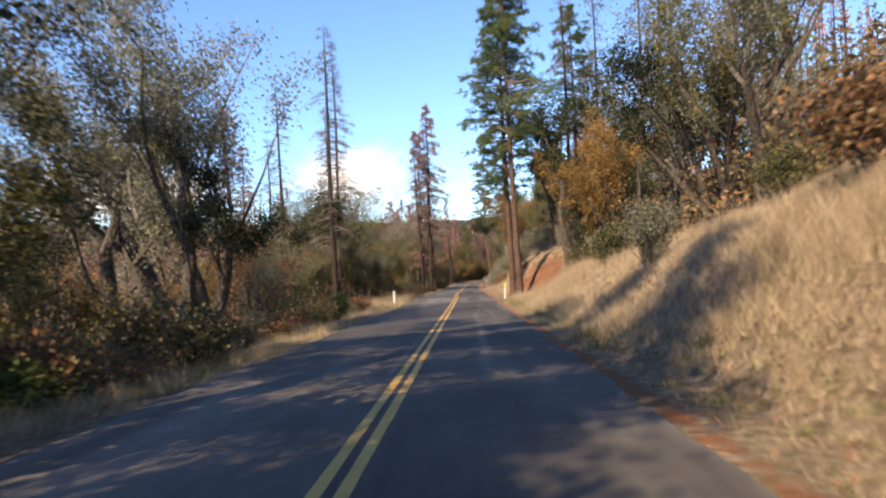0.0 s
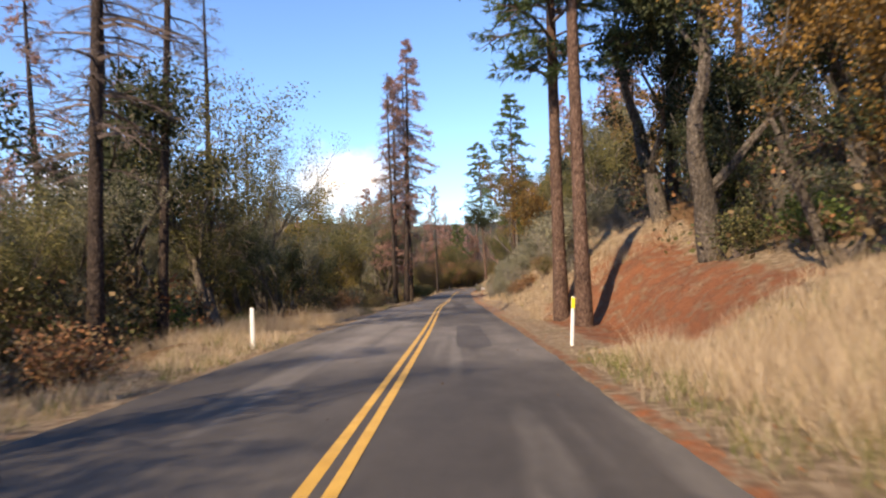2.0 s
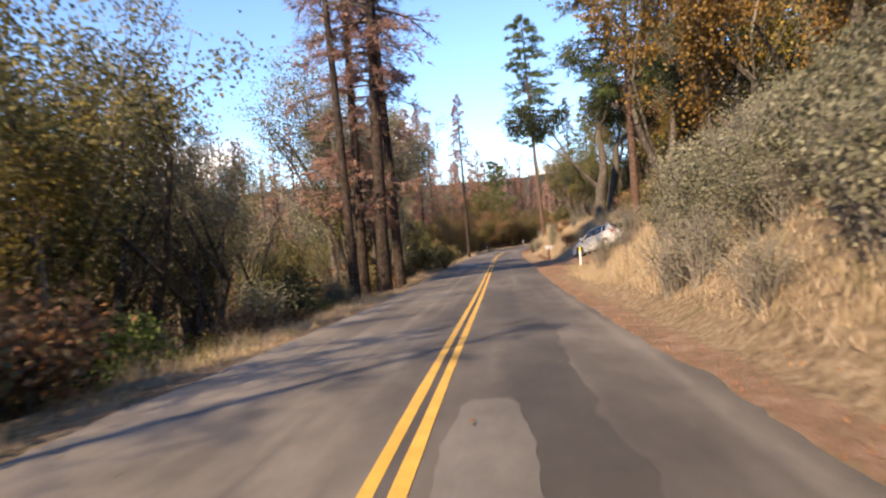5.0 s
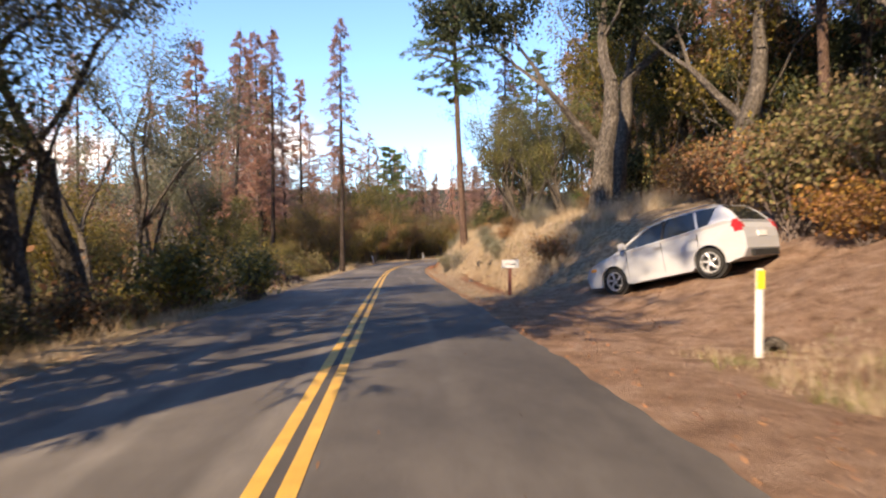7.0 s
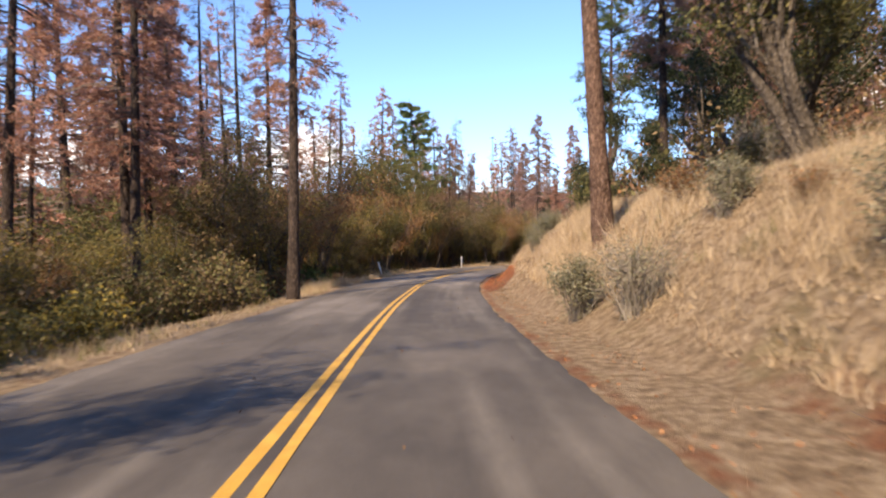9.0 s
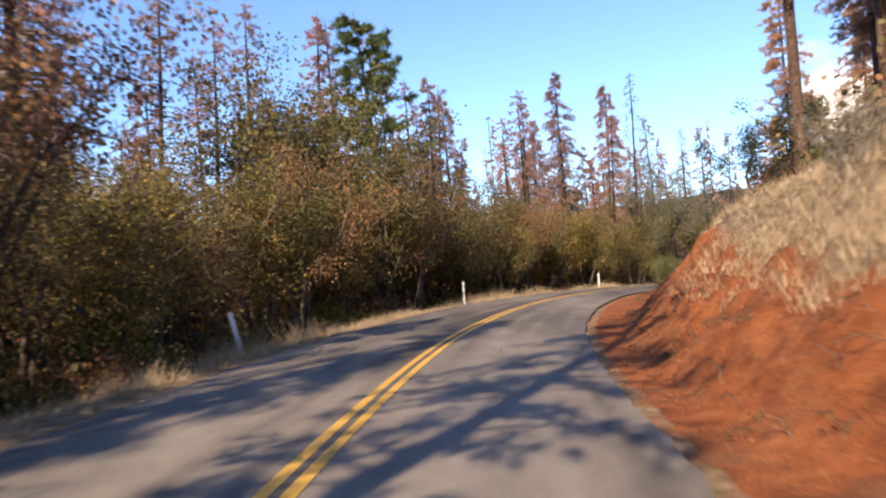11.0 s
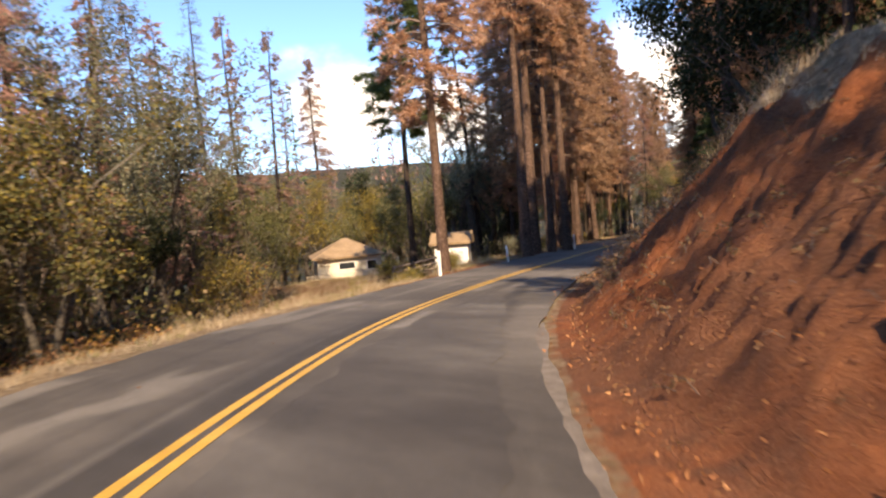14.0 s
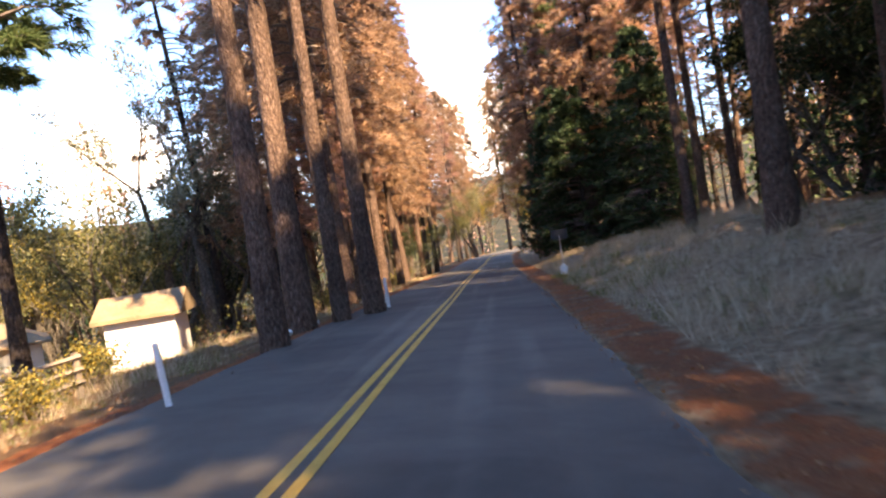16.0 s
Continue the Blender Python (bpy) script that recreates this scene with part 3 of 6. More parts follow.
S_END = SEG[-1] - 0.2
strip("bank", "cut bank of red earth and dry grass", np.r_[2.3, np.arange(2.75, 7.6, 0.10), np.arange(7.6, 15.2, 0.6)], np.r_[np.arange(SEG[0] + 0.2, 158, 0.28), np.arange(158, 240, 0.11), np.arange(240, S_END, 0.4)])
strip("verge", "grassy road shoulder falling towards the woods", np.r_[-12.2, np.arange(-11.6, -6, 0.6), np.arange(-6, -3.2, 0.3), -2.9][::-1], np.arange(SEG[0] + 0.2, S_END, 0.5))


def road_wear(s, d):
    """Dark sealed strips and bleached streaks along the lanes, and whole stretches of darker road."""
    band = lambda a, b2, soft: smooth((s - a) / soft) * smooth((b2 - s) / soft)
    rough = fbm(s * 0.30, d * 3.2, 2.4, 31)
    streak = fbm(s * 0.10, d * 5.0, 2.0, 32)
    seal_shade = band(176, 226, 5) * smooth((0.62 - np.abs(d + 0.42 + 0.22 * fbm(s, s * 0, 0.5, 33))) / 0.45) * (0.75 + 0.4 * rough)
    # dark asphalt at first; towards 46 tree shade is painted into the road's colour
    seal_shade = np.maximum(seal_shade, band(8, 46, 6) * 0.6)
    seal_shade = np.maximum(seal_shade, band(98, 150, 8) * 0.25 + band(232, 300, 8) * 0.45)
    seal_shade = np.maximum(seal_shade, smooth((streak - 0.25) / 0.5) * 0.45)
    seal_shade = np.maximum(seal_shade, band(196, 236, 5) * smooth((1.05 - np.abs(d - 1.35)) / 0.5) * smooth((rough + 0.45) / 0.5) * 0.75)
    pale = band(208, 232, 4) * smooth((0.30 - np.abs(d - 0.42 - 0.15 * rough)) / 0.25) * smooth((fbm(s, d * 0.4, 1.3, 34) + 0.25) / 0.4) * 0.7
    pale = np.maximum(pale, band(210, 232, 4) * smooth((-0.9 - d) / 0.4) * smooth((fbm(s * 0.5, d * 1.8, 2.2, 35) - 0.1) / 0.4) * 0.6)
    pale = np.maximum(pale, smooth((-streak - 0.30) / 0.5) * 0.38)
    pale = np.maximum(pale, band(50, 68, 3) * smooth((-0.3 - d) / 0.5) * smooth((rough + 0.2) / 0.6) * 0.5)
    return np.clip(seal_shade, 0, 0.9), np.clip(pale, 0, 0.8)


def ribbon(name, d0, d1, s0, s1, lift, mats, label, category, cols=2, ragged=0.0, kind="structure", seed=1, taper=0.0):
    s = np.arange(s0, s1, 0.25 if s1 - s0 < 60 or cols > 30 else 0.5)
    u = np.linspace(0, 1, cols)
    S, U = np.meshgrid(s, u, indexing="ij")
    jag = ragged * (fbm(S, S * 0 + seed, 1.1, seed) + 0.8 * fbm(S, S * 0, 3.3, seed + 2) + 0.6 * fbm(S, S * 0, 9.1, seed + 4)) * (2 * U - 1)
    D = d0 + (d1 - d0) * U + jag
    if taper:
        close = np.clip(np.minimum(S - s0, s1 - S) / taper, 0, 1) ** 0.55
        D = (d0 + d1) / 2 + (D - (d0 + d1) / 2) * close
    x, y, z = at_road(S, D)
    crown = 0.035 * (1 - (D / 3.2) ** 2)
    masks = None
    if name == "road":
        seal_shade, pale = road_wear(S, D)
        masks = {"seal_shade": seal_shade, "bleach": pale}
    ob = new(name, grid_mesh(name, x, y, z + crown + lift, mats, masks=masks))
    return tagged(ob, label, category, kind=kind)


ribbon("road", -EDGE_L, EDGE_R, SEG[0] + 0.2, SEG[-1] - 0.2, 0.0, [M_ROAD], "worn grey two-lane asphalt country road", "road", 61, 0.05)
ribbon("line_left", -0.15, -0.045, SEG[0] + 1, SEG[-1] - 1, 0.006, [M_YELLOW], "solid yellow painted centre line", "road marking", 2, 0.004)
ribbon("line_right", 0.045, 0.15, SEG[0] + 1, SEG[-1] - 1, 0.006, [M_YELLOW], "solid yellow painted centre line", "road marking", 2, 0.004, seed=3)
ribbon("tar_seam", -0.045, 0.045, SEG[0] + 1, SEG[-1] - 1, 0.004, [M_PATCH_DARK], "dark tar seam between the centre lines", "road marking", 2, 0.006, seed=5)
for k, (d0, d1, s0, s1, mat, word, rag) in enumerate((
        (0.92, 1.70, 45.5, 54.0, M_PATCH_DARK, "dark rectangular asphalt repair patch", 0.03), (0.95, 1.62, 66, 90, M_PATCH_DARK, "long dark asphalt repair patch", 0.08),
        (0.30, 0.92, 73, 82.5, M_PATCH_LIGHT, "pale worn asphalt patch", 0.06), (1.66, 2.68, 70, 79, M_PATCH_LIGHT, "pale worn asphalt patch", 0.09),
        
        (0.4, 2.3, 196, 226, M_PATCH_MID, "long dark asphalt repair patch", 0.12))):
    ribbon("road_patch", d0, d1, s0, s1, 0.0045 + 0.0006 * k, [mat], word, "road patch", 9, rag, seed=11 + 3 * k, taper=0.35 if k == 0 else 8.0 if k == 4 else 0.7 if k < 4 else 2.5)

M_EDGE = simple("crumbled_pale_gravel", (0.13, 0.105, 0.085), (0.22, 0.185, 0.155), 5, 0.95, relief=0.8, dist=0.02, fine=45)
ribbon("gravel_edge", 2.70, 2.84, 200, 221, 0.002, [M_EDGE], "pale crumbled gravel along the road edge", "road edge", 5, 0.05, seed=71, taper=3.0)


# ---- plants ----
def rnd(a, b):
    return random.uniform(a, b)


def spray(mesh, p, axis, size, n, spread, width, mi=0):
    """A tuft of narrow needles round an axis."""
    axis = Vector(axis).normalized()
    for _ in range(n):
        w = (axis + Vector((rnd(-1, 1), rnd(-1, 1), rnd(-1, 1))) * spread).normalized()
        side = w.cross(Vector((rnd(-1, 1), rnd(-1, 1), rnd(-1, 1)))).normalized() * width * 0.5
        L = size * rnd(0.7, 1.2)
        mesh.tri(p - side, p + side, p + w * L, mi)


LOD = 1


def leaf(mesh, p, size, mi=0, up=0.3):
    """One leaf: a kite close by, a triangle far off."""
    a = Vector((rnd(-1, 1), rnd(-1, 1), rnd(-1, 1) + up)).normalized()
    b = a.cross(Vector((rnd(-1, 1), rnd(-1, 1), rnd(-1, 1)))).normalized()
    s, w = size * rnd(0.65, 1.25), size * rnd(0.3, 0.5)
    if LOD:
        mesh.quad(p - a * s * 0.5, p + b * w, p + a * s * 0.65, p - b * w, mi)
    else:
        mesh.tri(p - b * w * 0.7, p + b * w, p + a * s * 1.15, mi)


def finish_tree(name, label, category, trunk, crown, m_trunk, m_crown, wood=None):
    t = thing(name, label, category)
    for one in trunk if isinstance(trunk, list) else [trunk]:
        part("trunk", one, m_trunk, t, flat=False)
    if wood is not None and wood.v:
        tagged(part("branchwork", wood, m_trunk[1] if wood.m and not max(wood.m) else m_trunk, t), kind="stuff")
    if crown is not None and crown.v:
        tagged(part("crown", crown, m_crown, t), kind="stuff")
    return t


def stem(h, r, lean=0.02, bend=0.15, n=9):
    ax, ay = rnd(-lean, lean), rnd(-lean, lean)
    ph = rnd(0, 6)
    pts, rad = [], []
    for i in range(n + 1):
        u = i / n
        pts.append(Vector((ax * u * h + bend * math.sin(u * 4 + ph) * u, ay * u * h + bend * math.cos(u * 3 + ph) * u, u * h)))
        rad.append(r * (1.28 - 0.28 * min(1, u * 9)) * (1 - u) ** 0.75 + 0.012)
    return pts, rad


def along(pts, u):
    k = u * (len(pts) - 1)
    i = min(int(k), len(pts) - 2)
    return pts[i].lerp(pts[i + 1], k - i)


def conifer(name, label, seed, h, r, low, reach, count, mats, needles=0, tuft=0.3, width=0.02, droop=0.25, taper=1.0, twigs=3, per=8, rise_=0.1, lean=0.02, top_only=0.0, uneven=0.25):
    """A straight conifer: whorled limbs that shorten upward, with twigs and needle tufts."""
    if not LOD:
        needles, twigs, per, width, count = needles // 2, max(2, twigs // 2), max(3, per - 2), width * 2.0, int(count * 0.75)
    random.seed(seed)
    pts, rad = stem(h, r, lean)
    trunk, crown, wood_ = Mesh(), Mesh(), Mesh()
    trunk.tube(pts, rad, 9)
    for i in range(count):
        u = low + (0.985 - low) * (i + rnd(0, 0.9)) / count
        base = along(pts, u)
        v = (u - low) / (1 - low)
        L = reach * ((1 - v) ** taper * 0.9 + 0.1) * rnd(1 - uneven * 1.6, 1 + uneven)
        if v < 0.14:
            L *= 0.55 + 3 * v
        a = rnd(0, 2 * math.pi)
        out = Vector((math.cos(a), math.sin(a), 0))
        limb = []
        for k in range(5):
            q = k / 4
            limb.append(base + out * L * q + Vector((0, 0, (rise_ * q - droop * q * q) * L)) + Vector((rnd(-1, 1), rnd(-1, 1), rnd(-1, 1))) * 0.05 * L * q)
        rr = max(0.012, 0.018 * L)
        wood_.tube(limb, [rr * 1.5, rr * 1.2, rr * 0.85, rr * 0.55, 0.007], 3, 0, cap=False)
        for _ in range(twigs):
            q = rnd(0.25, 0.95)
            p = along(limb, q)
            sgn = random.choice((-1, 1))
            w = (out * rnd(0.3, 0.9) + Vector((-out.y, out.x, 0)) * sgn * rnd(0.5, 1) + Vector((0, 0, rnd(-0.5, 0.25)))).normalized()
            tl = L * rnd(0.18, 0.36)
            wood_.tube([p, p + w * tl + Vector((0, 0, -0.15 * tl))], [rr * 0.5, 0.006], 3, 0, cap=False)
            if needles and v >= top_only:
                for _ in range(max(1, needles // max(1, twigs))):
                    spray(crown, p + w * tl * rnd(0.35, 1.0) + Vector((rnd(-1, 1), rnd(-1, 1), rnd(-1, 1))) * 0.10 * (1 + L * 0.2), w + Vector((0, 0, rnd(-0.6, 0.3))), tuft, per, 0.75, width)
        if needles and v >= top_only:
            for _ in range(needles // 2):
                spray(crown, along(limb, rnd(0.4, 1.0)) + Vector((rnd(-1, 1), rnd(-1, 1), rnd(-1, 1))) * 0.12, out + Vector((0, 0, rnd(-0.5, 0.3))), tuft, per, 0.75, width)
    t = finish_tree(name, label, "tree", trunk, crown, [mats[0], mats[1]], mats[2] if len(mats) > 2 else None, wood_)
    return t


def limbs(mesh, thin, p, way, length, r, depth, tips, wobble=0.35, split=(2, 3), shrink=0.7, up=0.12, sides=6):
    """Recursive limbs; collects the ends and joints of the thin ones."""
    pts, rad, q, w = [p], [r], p, way.normalized()
    n = 4 if r > 0.06 else 2
    for i in range(n):
        w = (w + Vector((rnd(-1, 1), rnd(-1, 1), rnd(-1, 1))) * wobble * 0.5 + Vector((0, 0, up))).normalized()
        q = q + w * length / n
        pts.append(q)
        rad.append(r * (1 - 0.45 * (i + 1) / n))
    mesh.tube(pts, rad, sides if r > 0.09 else 4 if r > 0.05 else 3, 0 if r > 0.03 or mesh is not thin else 1, cap=False)
    if depth <= 1:
        tips.extend(pts[1:])
    if depth == 0:
        return
    for k in range(random.randint(*split)):
        side = Vector((rnd(-1, 1), rnd(-1, 1), rnd(-0.4, 0.8)))
        fork_at = random.choice((-1, -1, -2, -3))
        limbs(thin, thin, pts[-1 if k == 0 else fork_at], (w + side * 0.85).normalized(), length * shrink * rnd(0.75, 1.15), rad[-1] * (rnd(0.55, 0.8) + (0.22 if k == 0 else 0.0)), depth - 1, tips, wobble, split, shrink, up, sides)


def broadleaf(name, label, seed, h, r, mats, leaves=2600, size=0.13, depth=5, trunks=1, spread=0.55, scatter=0.5, fork=0.28, shrink=0.74, mi_mix=None, up=0.12):
    random.seed(seed)
    if not LOD:
        leaves, size = int(leaves * 0.36), size * 1.6
    trunk, boughs, crown, tips = [Mesh() for _ in range(trunks)], Mesh(), Mesh(), []
    for k in range(trunks):
        a = rnd(0, 6.28)
        way = Vector((math.cos(a) * spread * (0.35 if trunks == 1 else 0.6), math.sin(a) * spread * (0.35 if trunks == 1 else 0.6), 1))
        limbs(trunk[k], boughs, Vector((rnd(-0.15, 0.15) * (trunks > 1), rnd(-0.15, 0.15) * (trunks > 1), -0.25)), way, h * fork, r * (1 if trunks == 1 else 0.7), depth, tips, 0.38, (2, 3), shrink, up)
    k = h / max(p.z for p in tips)
    for mesh in trunk + [boughs]:
        mesh.v = [(x * k, y * k, z * k) for x, y, z in mesh.v]
    tips = [p * k for p in tips if rnd(0, 1) < 0.72]
    for _ in range(leaves):
        off = Vector((random.gauss(0, 1), random.gauss(0, 1), random.gauss(0, 0.8))) * scatter * 0.62
        leaf(crown, random.choice(tips) + off, size, random.choice(mi_mix) if mi_mix else 0)
    return finish_tree(name, label, "tree", trunk, crown, list(mats[:2]), list(mats[2:]), boughs)


def shrub(name, label, seed, h, w, mats, stems=22, leaves=900, size=0.10, upright=0.5, scatter=0.22, twig=0.012):
    random.seed(seed)
    if not LOD:
        leaves, size, stems = int(leaves * 0.4), size * 1.5, int(stems * 0.6)
    wood, crown, tips = Mesh(), Mesh(), []
    for _ in range(stems):
        a, lean_ = rnd(0, 6.28), rnd(0.05, 1)
        tip = Vector((math.cos(a) * w * lean_ * 0.5, math.sin(a) * w * lean_ * 0.5, h * rnd(0.6, 1.0) * (1 - (1 - upright) * lean_ * 0.6)))
        mid = Vector((tip.x * 0.4, tip.y * 0.4, tip.z * 0.55)) + Vector((rnd(-1, 1), rnd(-1, 1), rnd(-1, 1))) * 0.12 * w
        root = Vector((rnd(-0.12, 0.12) * w, rnd(-0.12, 0.12) * w, -0.15))
        wood.tube([root, mid, tip], [twig * 1.6, twig, 0.004], 3, 0, cap=False)
        for _ in range(3):
            q = rnd(0.35, 0.95)
            p = root.lerp(mid, q * 2) if q < 0.5 else mid.lerp(tip, q * 2 - 1)
            e = p + Vector((rnd(-1, 1), rnd(-1, 1), rnd(-0.2, 1))) * 0.22 * h
            wood.tube([p, e], [twig * 0.6, 0.003], 3, 0, cap=False)
            tips += [e, p.lerp(e, 0.6)]
        tips += [tip, mid.lerp(tip, 0.6)]
    for _ in range(leaves):
        leaf(crown, random.choice(tips) + Vector((rnd(-1, 1), rnd(-1, 1), rnd(-1, 1))) * scatter, size, random.randrange(max(1, len(mats) - 1)) if len(mats) > 2 else 0)
    t = thing(name, label, "shrub")
    tagged(part("branchwork", wood, mats[0], t), kind="stuff")
    if leaves:
        tagged(part("foliage", crown, mats[1:], t), kind="stuff")
    return t


KIND = {}


def variants(key, makes):
    KIND[key if LOD else key + "_far"] = makes
    for t in makes:
        t.location = (0, -3000, -600)


def nursery():
    """The plants that are copied, each near and far kind."""
    # green pines
    variants("pine", [
        conifer("pine_tree", "tall green pine with a reddish-brown trunk", 11, 26, 0.25, 0.34, 3.5, 125, [M_BARK_PINE, M_TWIG, M_NEEDLE_GREEN], 34, 0.36, 0.05, 0.30, 0.55, 5, 5, 0.35, uneven=0.3),
        conifer("pine_tree", "tall green pine with a reddish-brown trunk", 12, 24, 0.22, 0.42, 3.1, 112, [M_BARK_PINE, M_TWIG, M_NEEDLE_GREEN], 34, 0.36, 0.05, 0.35, 0.5, 5, 5, 0.3, uneven=0.35)])
    variants("pine_young", [
        conifer("pine_tree", "slender green pine with open tufted boughs", 13, 17, 0.20, 0.46, 2.9, 66, [M_BARK_DARK, M_TWIG, M_NEEDLE_GREEN], 48, 0.36, 0.05, 0.3, 0.6, 4, 5, 0.35)])
    # dead conifers: bare, faded, brown
    variants("snag", [
        conifer("dead_conifer", "bare dead conifer with drooping leafless boughs", 21, 24, 0.24, 0.24, 2.9, 95, [M_BARK_DARK, M_TWIG, M_TWIG], 10, 0.42, 0.016, 0.45, 0.75, 6, 4, 0.15),
        conifer("dead_conifer", "bare dead conifer with a charred trunk", 22, 19, 0.20, 0.15, 2.6, 90, [M_BARK_DARK, M_TWIG, M_TWIG], 8, 0.42, 0.016, 0.30, 0.8, 6, 4, 0.25),
        conifer("dead_conifer", "thin bare dead conifer, grey and leafless", 23, 21, 0.17, 0.44, 1.6, 80, [M_BARK_DARK, M_TWIG_GREY, M_TWIG], 8, 0.36, 0.016, 0.4, 0.8, 5, 4)])
    variants("faded", [
        conifer("dying_conifer", "dying conifer with faded pinkish-brown needles", 31, 25, 0.25, 0.34, 3.0, 125, [M_BARK_DARK, M_TWIG, M_NEEDLE_PINK], 22, 0.34, 0.036, 0.4, 0.75, 6, 5, 0.1),
        conifer("dying_conifer", "dying conifer with faded pinkish-brown needles", 32, 20, 0.18, 0.16, 2.6, 130, [M_BARK_DARK, M_TWIG, M_NEEDLE_PINK], 20, 0.34, 0.036, 0.35, 0.8, 6, 5, 0.12)])
    variants("brown", [
        conifer("dying_conifer", "dead conifer still holding rust-brown needles", 41, 23, 0.24, 0.30, 2.7, 125, [M_BARK_DARK, M_TWIG, M_NEEDLE_BROWN], 22, 0.30, 0.042, 0.40, 0.75, 4, 4, 0.15),
        conifer("dying_conifer", "dead conifer still holding rust-brown needles", 42, 17, 0.18, 0.24, 2.2, 105, [M_BARK_DARK, M_TWIG, M_NEEDLE_BROWN], 22, 0.30, 0.042, 0.40, 0.8, 4, 4, 0.15),
        conifer("dying_conifer", "slim dead conifer with sparse rust needles", 43, 20, 0.18, 0.32, 1.9, 95, [M_BARK_DARK, M_TWIG, M_NEEDLE_BROWN], 16, 0.30, 0.042, 0.45, 0.7, 4, 4, 0.1)])
    variants("orange_pine", [
        conifer("orange_pine", "tall dying pine with orange-brown needle boughs", 51, 27, 0.235, 0.27, 2.9, 130, [M_BARK_PINE, M_TWIG, M_NEEDLE_ORANGE], 34, 0.40, 0.05, 0.55, 0.45, 5, 5, 0.2),
        conifer("orange_pine", "tall bare-trunked pine with an orange-brown top", 53, 28, 0.26, 0.48, 3.0, 100, [M_BARK_PINE, M_TWIG, M_NEEDLE_ORANGE], 34, 0.40, 0.05, 0.55, 0.45, 5, 5, 0.2),
        conifer("orange_pine", "tall dying pine with hanging orange-brown boughs", 52, 25, 0.235, 0.22, 3.0, 130, [M_BARK_DARK, M_TWIG, M_NEEDLE_ORANGE], 34, 0.40, 0.05, 0.55, 0.5, 5, 5, 0.2)])
    variants("spruce", [
        conifer("fir_tree", "dense dark green fir with boughs to the ground", 61, 12, 0.20, 0.02, 3.6, 210, [M_BARK_DARK, M_TWIG, M_SPRUCE], 26, 0.32, 0.085, 0.35, 0.8, 5, 4, 0.15, uneven=0.15)])
    # broadleaved trees
    variants("oak_grey", [
        broadleaf("oak_tree", "open-branched oak with sparse grey-green leaves", 71, 13, 0.26, [M_BARK_OAK, M_TWIG_GREY, M_LEAF_GREY], 10741, 0.090, 4, 1, 0.6, 0.45),
        broadleaf("oak_tree", "many-stemmed oak with sparse grey-green leaves", 72, 11, 0.22, [M_BARK_OAK, M_TWIG_GREY, M_LEAF_GREY], 11764, 0.090, 3, 3, 0.7, 0.5)])
    variants("oak_olive", [
        broadleaf("olive_oak", "bushy oak with dull olive foliage", 73, 10, 0.2, [M_BARK_OAK, M_TWIG_GREY, M_LEAF_OLIVE], 12889, 0.098, 3, 3, 0.7, 0.55),
        broadleaf("olive_oak", "bushy oak with dull olive foliage", 74, 8, 0.16, [M_BARK_OAK, M_TWIG_GREY, M_LEAF_OLIVE], 11508, 0.098, 3, 3, 0.8, 0.5)])
    variants("oak_yellow", [
        broadleaf("yellow_oak", "oak turning yellow in autumn", 75, 10, 0.18, [M_BARK_OAK, M_TWIG_GREY, M_LEAF_YELLOW, M_LEAF_OLIVE], 11969, 0.103, 3, 3, 0.65, 0.55, mi_mix=(0, 0, 1)),
        broadleaf("yellow_oak", "small oak turning yellow in autumn", 76, 7, 0.13, [M_BARK_OAK, M_TWIG_GREY, M_LEAF_YELLOW, M_LEAF_DRY], 9667, 0.098, 3, 3, 0.75, 0.5, mi_mix=(0, 0, 1))])
    variants("oak_gold", [
        broadleaf("golden_oak", "oak with golden-brown autumn leaves", 77, 11, 0.2, [M_BARK_OAK, M_TWIG_GREY, M_LEAF_GOLD, M_LEAF_DRY], 8184, 0.119, 3, 2, 0.6, 0.5, mi_mix=(0, 0, 1))])
    variants("oak_dry", [
        broadleaf("thin_tree", "thin tree with dry brown leaves", 78, 9, 0.14, [M_BARK_OAK, M_TWIG, M_LEAF_DRY, M_LEAF_OLIVE], 6138, 0.098, 3, 3, 0.6, 0.5, mi_mix=(0, 0, 1)),
        broadleaf("thin_tree", "thin tree with rusty brown leaves", 79, 8, 0.13, [M_BARK_OAK, M_TWIG, M_LEAF_RUST, M_LEAF_DRY], 5797, 0.098, 3, 3, 0.65, 0.5, mi_mix=(0, 1))])
    variants("oak_dark", [
        broadleaf("evergreen_oak", "dark evergreen oak with a dense crown", 80, 11, 0.28, [M_BARK_OAK, M_TWIG_GREY, M_LEAF_DARK], 11594, 0.119, 4, 1, 0.7, 0.5),
        broadleaf("evergreen_oak", "dark evergreen oak with several stems", 81, 8, 0.2, [M_BARK_OAK, M_TWIG_GREY, M_LEAF_DARK], 10230, 0.119, 3, 3, 0.8, 0.5)])
    variants("oak_thin", [
        broadleaf("bare_oak", "open oak with dark limbs and few grey leaves", 171, 13, 0.26, [M_BARK_OAK, M_TWIG_GREY, M_LEAF_GREY], 4200, 0.085, 4, 1, 0.6, 0.45),
        broadleaf("bare_oak", "many-stemmed oak, almost leafless in autumn", 172, 12, 0.20, [M_BARK_OAK, M_TWIG_GREY, M_LEAF_GREY], 4600, 0.085, 4, 2, 0.6, 0.45)])
    variants("oak_thicket", [
        broadleaf("turning_oak", "thicket oak of dull brown and olive leaves", 174, 8, 0.14, [M_BARK_OAK, M_TWIG_GREY, M_LEAF_OLIVE, M_LEAF_DRY, M_LEAF_YELLOW], 11000, 0.095, 3, 4, 0.7, 0.5, mi_mix=(0, 0, 1, 2))])
